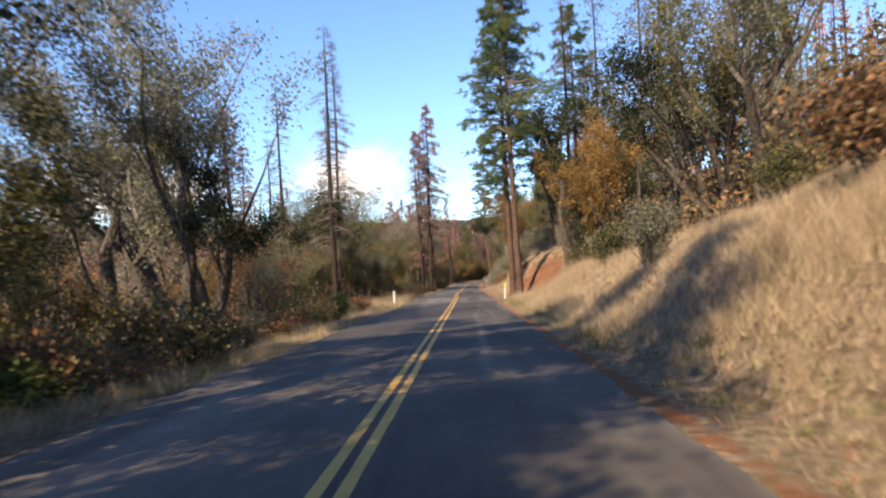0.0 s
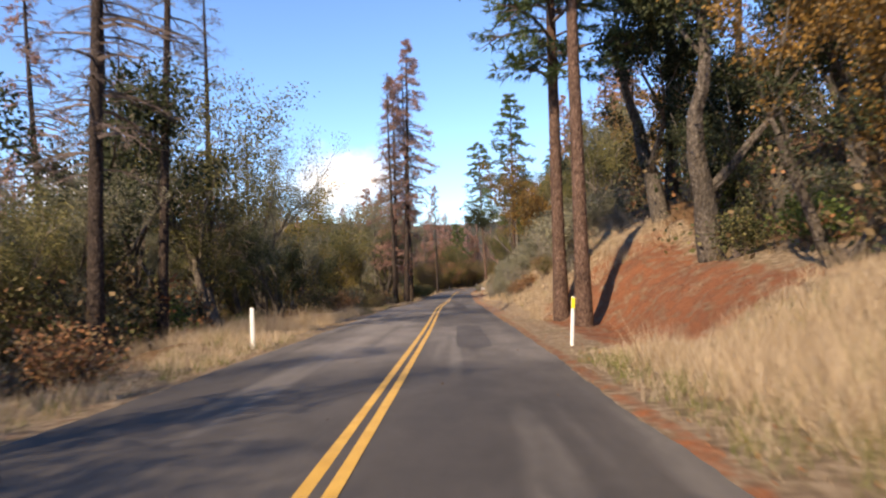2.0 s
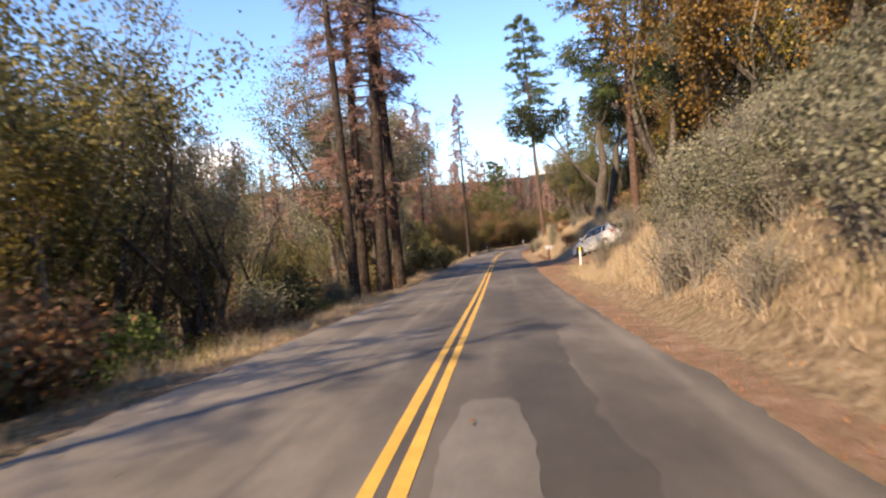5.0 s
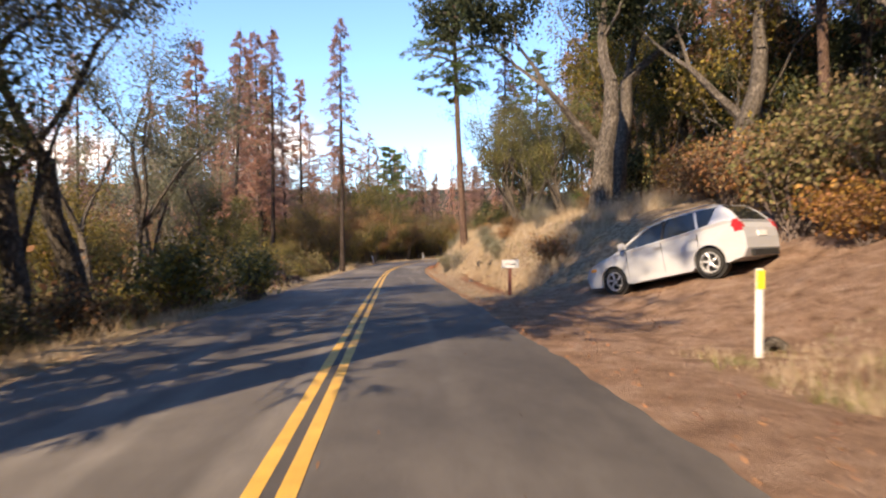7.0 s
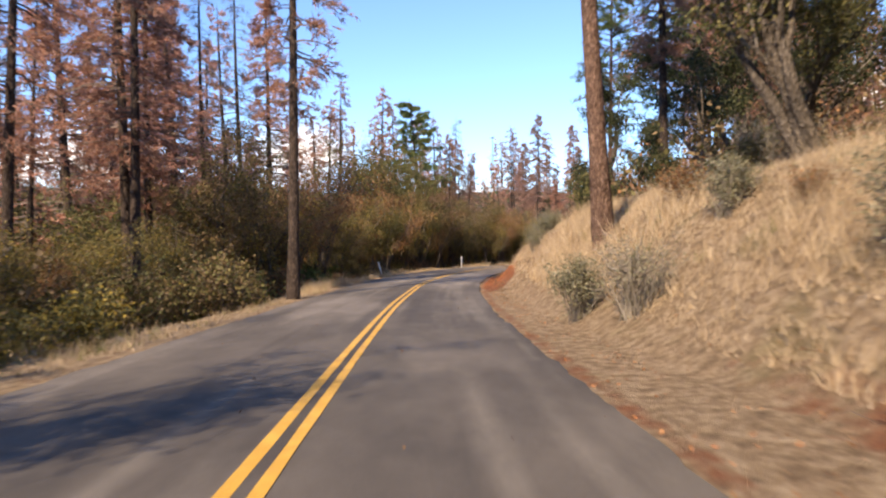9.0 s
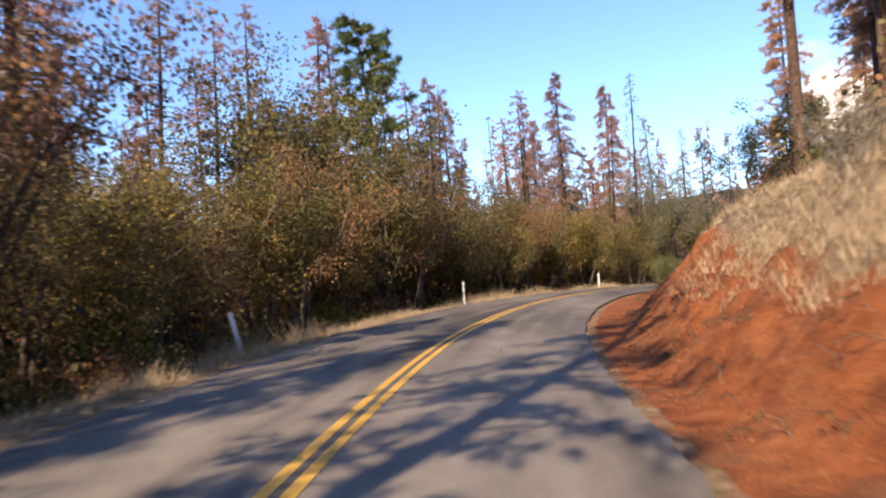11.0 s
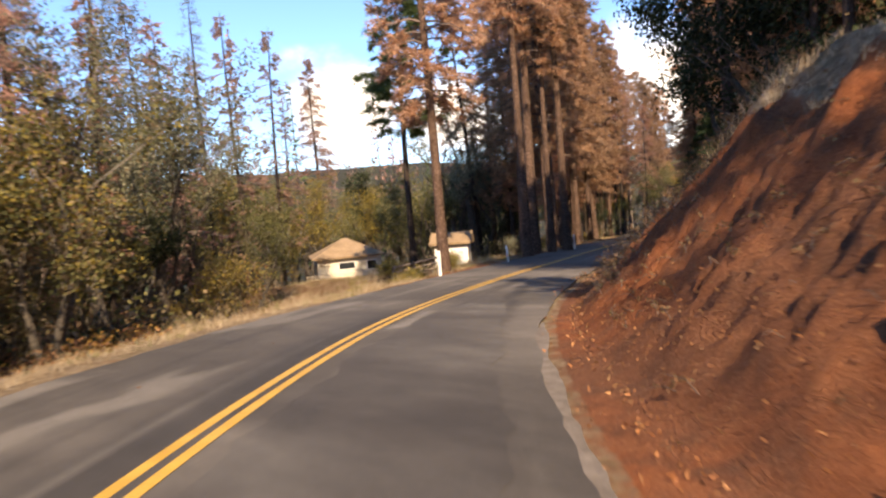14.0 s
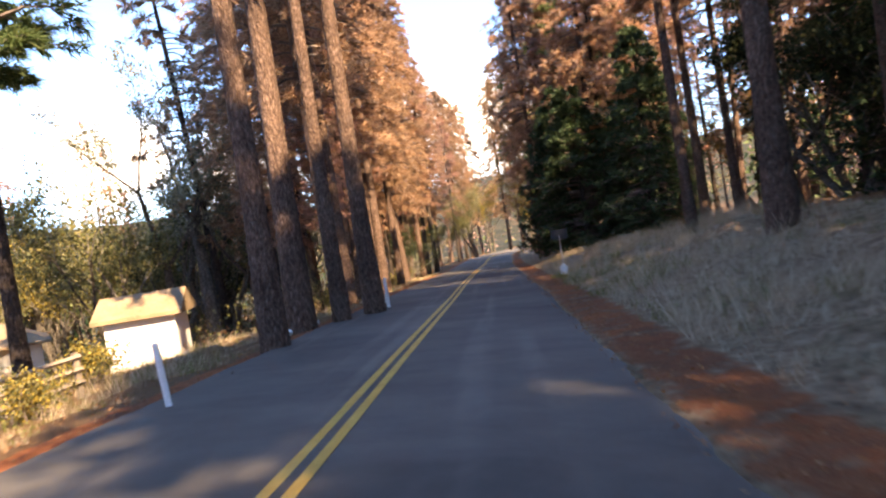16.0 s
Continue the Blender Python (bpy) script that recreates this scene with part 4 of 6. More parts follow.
    variants("berry_bush", [
        shrub("berry_bush", "dark green bush with bright red berries", 175, 2.2, 2.4, [M_TWIG, M_LEAF_DARK, M_LEAF_DARK, M_LEAF_OLIVE, M_BERRY], 36, 2600, 0.095, 0.5, 0.28)])
    # shrubs
    variants("brush_grey", [
        shrub("grey_brush", "upright grey-green roadside brush", 91, 2.3, 2.4, [M_TWIG_GREY, M_LEAF_GREY], 60, 2884, 0.080, 0.8, 0.22),
        shrub("grey_brush", "twiggy grey brush, almost leafless", 92, 2.2, 2.6, [M_TWIG_GREY, M_LEAF_GREY], 90, 961, 0.059, 0.7, 0.2)])
    variants("brush_green", [
        shrub("shrub", "bright green leafy roadside shrub", 93, 1.8, 2.4, [M_TWIG, M_LEAF_GREEN], 34, 2422, 0.106, 0.4, 0.26),
        shrub("shrub", "dark green leafy roadside shrub", 94, 2.4, 2.8, [M_TWIG, M_LEAF_DARK, M_LEAF_OLIVE], 36, 2992, 0.106, 0.4, 0.3)])
    variants("brush_yellow", [
        shrub("yellow_shrub", "low shrub with yellow autumn leaves", 95, 1.9, 2.4, [M_TWIG, M_LEAF_YELLOW, M_LEAF_OLIVE], 30, 1852, 0.106, 0.5, 0.26)])
    variants("brush_dry", [
        shrub("dry_shrub", "dry brown leafy undergrowth of the woods", 96, 2.0, 2.6, [M_TWIG, M_LEAF_DRY, M_LEAF_RUST], 44, 2137, 0.099, 0.6, 0.26),
        shrub("dry_shrub", "dull olive undergrowth by the road", 97, 2.6, 3.0, [M_TWIG, M_LEAF_OLIVE, M_LEAF_DRY], 44, 2992, 0.106, 0.5, 0.3)])
    variants("broom", [
        shrub("broom_bush", "upright wispy green broom bush beside the road", 99, 1.9, 1.5, [M_BROOM, M_LEAF_OLIVE], 150, 500, 0.05, 0.85, 0.15, 0.007)])
    variants("brush_rust", [
        shrub("rusty_shrub", "low shrub with rusty orange leaves", 98, 1.5, 2.0, [M_TWIG, M_LEAF_RUST, M_LEAF_GOLD], 30, 1710, 0.099, 0.4, 0.24)])


nursery()
LOD = 0
nursery()
LOD = 1


def plant(key, x, y, scale=1.0, lean=(0, 0), sink=0.15, which=None, turn=None, tall=1.0):
    src = KIND[key][which if which is not None else random.randrange(len(KIND[key]))]
    src.scale = (scale, scale, scale * tall)
    m = pose(x, y, gz(x, y) - sink, lean[0], lean[1], rnd(0, 360) if turn is None else turn)
    if scale <= 0 or cleared(key.replace("_far", ""), x, y, scale):
        return None
    return copy_thing(src, m)


KEEP = False
CONIFERS = ("snag", "faded", "brown", "orange_pine", "pine")


def cleared(key, x, y, scale):
    """Stretches of the woods that stay open: low thicket or sunlit slope instead of tall trees."""
    if KEEP:
        return False
    s, d, _ = to_road(x, y)
    s, d = float(s[0]), float(d[0])
    if key in CONIFERS:
        if s < 62 and -60 < d < -9 or 150 < s < 232 and -11 < d < -5 or 168 < s < 202 and -19 < d < -5 or 203 < s < 233 and 7.5 < d < 20:
            return True
    if key.startswith("oak") and 108 < s < 130 and (7 < d < 15 or -12 < d < -5):
        return True
    return key.startswith("oak") and 66 < s < 92 and -12.6 < d < -6 or key.startswith("oak") and 205 < s < 231 and 7.5 < d < 18


random.seed(5)
FIXED = []
SIZES = {"pine": (26, 24), "pine_young": (17,), "snag": (24, 19, 21), "faded": (25, 20), "brown": (23, 17, 20), "orange_pine": (27, 28, 25), "spruce": (12,),
         "oak_grey": (13, 11), "oak_olive": (10, 8), "oak_yellow": (10, 7), "oak_gold": (11,), "oak_dry": (9, 8), "oak_dark": (11, 8),
         "brush_grey": (2.3, 2.2), "brush_green": (1.8, 2.4), "brush_yellow": (1.9,), "brush_dry": (2.0, 2.6), "brush_rust": (1.5,), "broom": (1.9,), "oak_thin": (13, 12), "oak_thicket": (8,), "berry_bush": (2.2,)}


# the gap in the trees through which the house below shows
GAP = [((36.0, 238.0, 0.0), (50.0, 262.0), 3.5), ((38.0, 227.5, 0.0), (48.0, 245.0), 2.5)] + [(at_road(s, -0.5), (50.0, 262.0), w) for s, w in ((198, 2.6), (201, 2.8), (207, 3.0), (213, 3.0), (219, 3.2), (226, 2.6), (233, 2.4))]


def in_gap(x, y):
    if math.hypot(x - 48, y - 244) < 4.5 or math.hypot(x - 50, y - 262) < 6.5:
        return True
    for (ax, ay, _), (bx, by), w in GAP:
        u = ((x - ax) * (bx - ax) + (y - ay) * (by - ay)) / ((bx - ax) ** 2 + (by - ay) ** 2)
        if 0.1 < u < 1.06 and math.hypot(x - ax - u * (bx - ax), y - ay - u * (by - ay)) < w + 1.6 * u:
            return True
    return False


def fixed(key, x, y, height, which=0, lean=(0, 0), tall=1.0, turn=None):
    FIXED.append((x, y))
    if key == "oak_yellow" and in_gap(x, y) and y > 225:
        return None
    global KEEP
    KEEP = True
    ob = plant(key, x, y, height / SIZES[key][which] / tall, lean, which=which, tall=tall, turn=turn)
    KEEP = False
    return ob


def wood(s0, s1, d0, d1, count, kinds, lo=0.8, hi=1.2, gap=2.2, lean=2.5):
    """Scatter plants over a stretch of the plan."""
    got, tries = [], 0
    while len(got) < count and tries < count * 12:
        tries += 1
        s, d = rnd(s0, s1), rnd(d0, d1)
        x, y, _ = at_road(s, d)
        x, y = float(x), float(y)
        ss, dd, _ = to_road(x, y)
        if abs(float(dd[0]) - d) > 1.5 or (d < -4.5 and in_gap(x, y)) or any((x - a) ** 2 + (y - b) ** 2 < gap * gap for a, b in got + FIXED):
            continue
        got.append((x, y))
        plant(random.choice(kinds) + ("_far" if abs(d) > 13.5 else ""), x, y, rnd(lo, hi), (rnd(-lean, lean), rnd(-lean, lean)))


# trees that stand out or cast shade unseen; a height of 0 keeps the spot clear
fixed("pine", 1.95, 50.0, 0, 0)
fixed("pine", 2.2, 53.6, 0, 1)
fixed("snag", -10.97, 48.4, 22, 0, (0, -1.5))
fixed("snag", -11.97, 54.3, 22, 2)
fixed("snag", -21.4, 57.0, 19, 1)
fixed("snag", -23.0, 72.0, 22, 0)
fixed("snag", -15.5, 67.0, 21, 1)
fixed("oak_dark", 6.83, 53.1, 13, 0)
fixed("snag", 10.5, 60.0, 22, 2)
fixed("pine", 9.5, 66.0, 22, 1)
fixed("oak_gold", 8.0, 40.0, 9, 0)
fixed("oak_grey", 9.5, 34.0, 9, 1)
fixed("faded", -8.75, 107.6, 31, 0)
fixed("faded", -10.2, 109.6, 28, 1)
fixed("snag", -8.4, 110.2, 29, 2)
fixed("snag", -9.9, 106.4, 27, 2)
fixed("pine", 3.9, 111.0, 24, 0)
fixed("oak_gold", 7.4, 104.0, 13, 0)
fixed("oak_grey", 8.0, 108.0, 14, 0)
fixed("pine", 1.3, 156.3, 27, 1, (0, -3))
fixed("brown", -8.3, 163.0, 22, 2, (0, -5))
fixed("brown", -14.0, 163.0, 22, 2, (0, 2))
fixed("brown", -15.5, 166.0, 23, 0, (0, 1))
for k, (x, y) in enumerate(((-28.1, 190), (-25.1, 194), (-21, 186), (-18.5, 180), (-23, 176), (-30, 182), (-16, 192))):
    fixed("brown", x, y, 24 + (k * 7) % 5, k % 3, (0, -2))
fixed("pine_young", -3.4, 206.2, 19, 0, (0, -6))
fixed("faded", 12.57, 233.3, 25, 0)
fixed("faded", 16.92, 235.4, 24, 1)
fixed("snag", 23.25, 246.2, 28, 2)
fixed("snag", 29.4, 246.0, 20, 2)
fixed("faded", 11.3, 243.3, 24, 1)
fixed("snag", -0.1, 236.6, 26, 1)
fixed("brown", 67.2, 292.9, 34, 0)
fixed("snag", 65.5, 299.1, 30, 0)
fixed("oak_grey", -13.5, 134.2, 13, 0)
fixed("oak_grey", -17.0, 146.0, 12, 1)
fixed("oak_yellow", -14.0, 84.0, 0, 0)
fixed("oak_grey", -14.2, 74.0, 13, 0)
fixed("oak_grey", -19.3, 100.0, 13, 1)
fixed("oak_olive", -12.0, 60.0, 12, 0)
fixed("oak_dark", -15.0, 58.0, 11, 1)
fixed("oak_dark", -6.2, 205.0, 7, 1)
fixed("oak_yellow", -11.2, 197.0, 0, 0)
fixed("oak_olive", -9.0, 196.0, 0, 0)
fixed("oak_grey", 54.2, 246.6, 0, 0)
fixed("spruce", 71.0, 232.8, 10.0, 0, tall=0.78)
fixed("spruce", 74.5, 231.5, 9.0, 0, tall=0.8)
# added out of view beside the start, to shade the left verge
for s, d, h in ((-9, -10, 9), (-4, -10.5, 9), (1, -11, 8), (-13, -12.5, 10), (5, -10.5, 7)):
    fixed("oak_dark", *[float(v) for v in at_road(s, d)[:2]], h, 1)
for s, d, h, k in ((227, 15.0, 0, 0), (216, 12.0, 0, 0), (126, 13.5, 0, 0), (130, 12.5, 0, 0), (133.5, 14.5, 15, 0), (122, 17.5, 15, 0), (127, 18, 16, 0)):
    fixed("oak_dark", *[float(v) for v in at_road(s, d)[:2]], h, k)
for s, d, h in ((244, -8.5, 12), (249, -9.5, 9), (243, -13, 11), (254, -13, 12), (262, -10, 10), (238, -12, 9)):
    fixed("oak_yellow", *[float(v) for v in at_road(s, d)[:2]], h, 0)
for s, d, h in ((244, -8.0, 0), (240, -9.5, 0), (258, -9.0, 0)):
    fixed("oak_grey", *[float(v) for v in at_road(s, d)[:2]], h, 0)
fixed("oak_dark", 11.5, 194.5, 4.5, 1)
# two unseen oaks behind the start, added to throw shade on the bank
fixed("oak_dark", -9.5, -17.0, 15, 0)
fixed("oak_dark", -10.5, -9.0, 14, 0)
# all but the last are out of view, added to shade road and bank
for k, (s, d) in enumerate(((-8, -6.4), (-2.5, -6.8), (3.0, -7.0), (7.5, -7.6), (24, -8.0))):
    x, y, _ = at_road(s, d)
    fixed("oak_dark", float(x), float(y), 17 if -3 < s < 4 else 13 if s < 10 else 9, 0)
for s, d, h, k, ln in ((236.9, -4.3, 0, 0, -2), (238.2, -5.6, 0, 1, -2), (248.5, -4.0, 0, 0, -4), (251.0, -4.3, 0, 1, -3), (254.5, -4.4, 0, 1, -2), (259, -4.3, 30, 0, -1), (264, -5.0, 26, 1, 0), (269, -5.5, 27, 0, 0),
                       (250, 7.8, 31, 1, -3), (257, 7.9, 18, 1, 0), (258.5, 8.4, 17, 1, 0), (262, 10.0, 20, 1, 0), (264, 12.0, 20, 1, 0), (243, 12.5, 20, 1, -3), (234, 10.5, 15, 1, 0), (228, 12.0, 17, 1, 0), (238, 16.0, 24, 1, 0),
                       (223, 8.4, 0, 1, 0), (226, 9.0, 0, 0, -2), (230, 8.4, 0, 1, 0), (237, 9.8, 17, 1, 0), (246, 11, 20, 1, 0), (219, 10.5, 0, 0, 0)):
    x, y, _ = at_road(s, d)
    fixed("orange_pine", float(x), float(y), h, k, (0, ln), turn=20.0 * k)

# an unseen trunk behind the start, added for its shadow
for s, d, h, k in ((-8, -8.0, 22, 0),):
    x, y, _ = at_road(s, d)
    fixed("snag", float(x), float(y), h, k)
# the two at negative s are unseen, added behind the start for shade
for s, d, h, k in ((114, -8.0, 0, 0), (118, -7.4, 0, 0), (122, -8.2, 0, 0), (126, -7.6, 0, 1), (130, -9.0, 0, 0), (-22, -7.5, 14, 0), (-12, -10, 14, 0), (228, -12, 14, 0)):
    x, y, _ = at_road(s, d)
    fixed("oak_grey", float(x), float(y), h, k)
for key, s, d, h, k, ln in (("snag", 20, -14, 0, 1, 0), ("oak_grey", 26, -12.6, 18, 0, 0), ("oak_grey", 31, -12.2, 16, 0, 22), ("snag", 38, -13, 0, 1, 0), ("snag", 43, -13.5, 0, 0, 0), ("oak_grey", 15, -13, 16, 0, 0), ("faded", 17, -17, 0, 1, 0),
                            ("oak_grey", 36, -16, 14, 1, 0), ("oak_grey", 66, -14.5, 13, 0, 0), ("oak_grey", 70, -17, 14, 0, 0), ("snag", 64, -16, 24, 0, 0), ("oak_grey", 78, -12.5, 15, 0, 0), ("snag", 62, 11, 24, 2, 0), ("snag", 55, 16, 22, 2, 0), ("snag", 58, 18.5, 22, 1, 0), ("oak_gold", 46, 9.5, 9, 0, 0),
                            # unseen tall trees far behind the start, added to shade the right bank
                            ("pine", -23, -8, 30, 1, 0), ("oak_dark", -20, -12, 22, 0, 0), ("oak_dark", -26, -10, 22, 0, 0)):
    x, y, _ = at_road(s, d)
    fixed(key, float(x), float(y), h, k, (0, ln))
# downhill woods
wood(-45, 40, -22, -8.5, 34, ["oak_dry", "oak_grey", "oak_olive", "snag", "oak_dry", "oak_yellow"], 0.65, 1.0)
wood(-10, 60, -50, -24, 30, ["oak_dry", "oak_grey", "oak_olive", "snag", "snag", "faded"], 0.8, 1.1)
wood(64, 110, -24, -12, 26, ["oak_olive", "oak_grey", "oak_dry", "oak_olive"], 0.7, 1.1, 1.8)
wood(60, 108, -30, -13, 34, ["oak_olive", "oak_grey", "oak_yellow", "oak_dry"], 0.65, 1.05)
wood(60, 130, -60, -24, 34, ["oak_olive", "snag", "faded", "oak_dry", "brown"], 0.8, 1.1)
wood(114, 150, -22, -7.6, 26, ["oak_olive", "oak_grey", "oak_dry", "oak_yellow", "oak_olive"], 0.5, 0.85)
wood(140, 205, -60, -16, 34, ["brown", "brown", "faded", "snag", "oak_dry"], 0.75, 1.1)
wood(150, 232, -22, -10.5, 62, ["oak_olive", "oak_dry", "oak_dry", "oak_olive", "oak_yellow"], 0.55, 0.95)
wood(158, 232, -20, -9.5, 40, ["brown", "faded", "brown"], 0.65, 1.05, 1.8)
wood(196, 262, -62, -20, 58, ["faded", "brown", "snag", "faded", "oak_dry"], 0.75, 1.15)
wood(222, 300, -44, -14, 60, ["oak_olive", "oak_yellow", "oak_dark", "oak_grey", "oak_olive"], 0.8, 1.3, 2.6)
wood(232, 330, -60, -16, 30, ["oak_yellow", "oak_olive", "oak_grey", "oak_olive"], 0.6, 1.0)
wood(184, 216, -14, -9.2, 22, ["oak_dry", "oak_olive", "oak_dry", "oak_yellow"], 0.7, 1.0, 1.8)
wood(176, 240, -34, -18, 30, ["brown", "faded", "faded", "oak_gold"], 0.8, 1.1)
wood(10, 112, -44, -22, 26, ["faded", "snag", "brown", "oak_olive"], 0.8, 1.1)
# the roadside brush
wood(2, 18, -8.2, -5.6, 20, ["brush_dry", "brush_green", "brush_dry"], 0.5, 0.85, 1.1)
wood(-25, 44, -9, -5.6, 30, ["brush_dry", "brush_grey", "brush_dry", "brush_green"], 0.6, 1.0, 1.6)
wood(44, 64, -15, -11, 16, ["oak_grey", "oak_olive", "oak_grey"], 0.4, 0.7, 1.8)
wood(44, 80, -13.5, -10.5, 22, ["brush_grey", "brush_green", "brush_dry"], 0.8, 1.2, 1.6)
wood(67, 90, -12.5, -7.5, 16, ["oak_olive", "oak_grey", "oak_yellow", "oak_grey"], 0.45, 0.8, 1.8)
wood(69, 84, -8, -5.0, 22, ["brush_grey", "brush_dry", "brush_green", "brush_dry"], 0.6, 1.0, 1.2)
wood(80, 112, -9.5, -5.8, 26, ["brush_dry", "brush_grey", "brush_yellow", "brush_green"], 0.7, 1.1, 1.5)
wood(112, 165, -9, -5.6, 34, ["brush_dry", "brush_yellow", "brush_dry", "brush_rust"], 0.6, 1.0, 1.5)
wood(165, 232, -10, -7.0, 40, ["brush_dry", "brush_dry", "brush_yellow", "brush_rust"], 0.6, 1.0, 1.5)
wood(234, 300, -12, -6.0, 24, ["brush_dry", "brush_yellow", "brush_grey"], 0.5, 0.9, 1.5)
# uphill woods
wood(-25, 46, 9.5, 24, 34, ["oak_dark", "oak_olive", "oak_gold", "oak_grey", "brush_green"], 0.6, 1.0)
wood(44, 60, 8, 12, 10, ["brush_green", "brush_grey", "oak_dark"], 0.7, 1.1, 1.5)
wood(46, 108, 10, 30, 40, ["oak_dark", "oak_gold", "oak_olive", "pine", "oak_grey"], 0.7, 1.0)
wood(-15, 40, 6.3, 9.5, 18, ["brush_grey", "brush_dry", "brush_green"], 0.6, 1.0, 1.5)
wood(74, 94, 5.0, 7.6, 24, ["brush_grey"], 0.6, 1.05, 1.1)
wood(56, 104, 4.8, 9.5, 40, ["brush_grey"], 0.6, 1.1, 1.4)
wood(104, 160, 16, 36, 40, ["oak_dark", "oak_dry", "oak_grey", "pine", "oak_dark"], 0.8, 1.15)
wood(103, 121, 11.5, 17, 20, ["brush_rust", "brush_green", "oak_dark", "oak_gold", "brush_green"], 0.7, 1.2, 1.6)
wood(108, 150, 12.5, 18, 22, ["brush_green", "brush_rust", "brush_green", "oak_yellow"], 0.7, 1.3, 1.6)
wood(134, 165, 8.5, 14, 14, ["brush_grey", "oak_olive", "brush_green"], 0.6, 1.0, 1.8)
wood(160, 200, 8.5, 22, 22, ["oak_dark", "brown", "pine", "oak_gold", "brush_green"], 0.6, 0.95)
wood(200, 235, 9, 24, 20, ["brown", "oak_dark", "orange_pine", "oak_dry"], 0.8, 1.0)
wood(230, 264, 11, 26, 26, ["oak_dark", "orange_pine", "oak_dark", "brown"], 0.8, 1.1, 2.2)
wood(240, 290, 13, 30, 16, ["orange_pine", "oak_dark", "brown", "oak_gold"], 0.7, 1.0, 3)
wood(280, 330, -5.5, -40, 14, ["oak_yellow", "oak_dark", "oak_olive"], 0.8, 1.2, 3)
wood(240, 330, 14, 50, 34, ["orange_pine", "brown", "spruce", "oak_dark", "orange_pine"], 0.8, 1.1, 4)
wood(268, 330, -16, -5, 22, ["orange_pine", "brown", "orange_pine"], 0.9, 1.1, 3)
wood(330, 352, -14, 14, 16, ["orange_pine", "oak_yellow", "orange_pine", "oak_olive"], 0.9, 1.2, 3)
wood(268, 330, 5, 14, 12, ["spruce", "pine", "oak_gold"], 0.7, 1.0, 3)


# far woods, joined: nobody could count them
def far_woods():
    global LOD
    LOD = 0
    random.seed(77)
    mesh = Mesh()
    A, R = np.array([rnd(0, 2 * math.pi) for _ in range(8200)]), np.array([60 + 1150 * random.random() ** 1.9 for _ in range(8200)])
    X, Y = 20 + R * np.sin(A), 150 + R * np.cos(A)
    D = to_road(X, Y)[1]
    ok = (np.abs(D) > 34) & (Y > -60) & ((R < 420) | (Y > 320))
    for x, y, z, r in zip(X[ok].tolist(), Y[ok].tolist(), ground_z(X[ok], Y[ok]).tolist(), R[ok].tolist()):
        tall = rnd(0, 1) < 0.6
        h, w = (rnd(15, 27), rnd(1.9, 3.0)) if tall else (rnd(6, 11), rnd(2.6, 4.2))
        mi = random.choice((0, 0, 0, 1, 1, 2)) if tall else random.choice((2, 3, 4, 4))
        grow = 1 + r / 380
        mesh.tube([Vector((x, y, z - 0.5)), Vector((x + rnd(-0.4, 0.4), y, z + h * 0.97))], [0.2, 0.04], 3, 5, cap=False)
        for _ in range(110 if r < 180 else 34 if r < 500 else 16):
            u = rnd(0.12, 1) if tall else rnd(0.15, 1)
            rad = w * ((1 - u) * 0.95 + 0.05 if tall else math.sin(math.pi * min(1, u * 0.9 + 0.1)) ** 0.6)
            b = rnd(0, 6.28)
            q = rad * math.sqrt(rnd(0.05, 1))
            leaf(mesh, Vector((x + math.cos(b) * q, y + math.sin(b) * q, z + h * u)), 0.55 * grow * (0.8 if tall else 1.0), mi, 0.0)
    ob = new("far_woods", mesh.data("far_woods", [M_NEEDLE_BROWN, M_NEEDLE_PINK, M_NEEDLE_GREEN, M_LEAF_OLIVE, M_LEAF_DRY, M_BARK_DARK]))
    LOD = 1
    tagged(ob, "distant mixed woods of brown conifers and oaks", "woods", kind="stuff")


far_woods()


# undergrowth, grass and litter
def undergrowth():
    random.seed(31)
    mesh = Mesh()
    zones = ((-20, 58, -26, -8.5, 1100), (58, 112, -26, -12, 700), (112, 232, -24, -7.6, 1900), (-20, 100, 9, 24, 900), (104, 165, 16, 32, 800), (160, 235, 8.5, 22, 500), (232, 300, -30, -9, 500))
    for s0, s1, d0, d1, n in zones:
        S, D = np.array([rnd(s0, s1) for _ in range(n)]), np.array([rnd(d0, d1) for _ in range(n)])
        X, Y, _ = at_road(S, D)
        for x, y, z, d in zip(X.tolist(), Y.tolist(), ground_z(X, Y).tolist(), D.tolist()):
            if d < -4.5 and in_gap(x, y):
                continue
            h, w, mi = rnd(0.8, 3.2), rnd(0.6, 1.5), random.choice((0, 0, 0, 1, 1, 2, 3))
            for _ in range(44):
                p = Vector((x + rnd(-w, w), y + rnd(-w, w), z + h * rnd(0.02, 1)))
                leaf(mesh, p, rnd(0.10, 0.22), mi)
    ob = new("undergrowth", mesh.data("undergrowth", [M_LEAF_DRY, M_LEAF_OLIVE, M_LEAF_RUST, M_LEAF_DARK]))
    tagged(ob, "low tangled undergrowth beneath the trees", "undergrowth", kind="stuff")


undergrowth()


def blades(mesh, x, y, z, h, n, spread, mi, width=0.0055, lay=0.7):
    for _ in range(n):
        a = rnd(0, 6.28)
        bx, by = x + rnd(-spread, spread), y + rnd(-spread, spread)
        t = h * rnd(0.5, 1.15)
        lx, ly = rnd(-lay, lay) * t, rnd(-lay, lay) * t
        c, s_ = math.cos(a) * width, math.sin(a) * width
        mesh.tri((bx - c, by - s_, z - 0.03), (bx + c, by + s_, z - 0.03), (bx + lx, by + ly, z + t), mi)


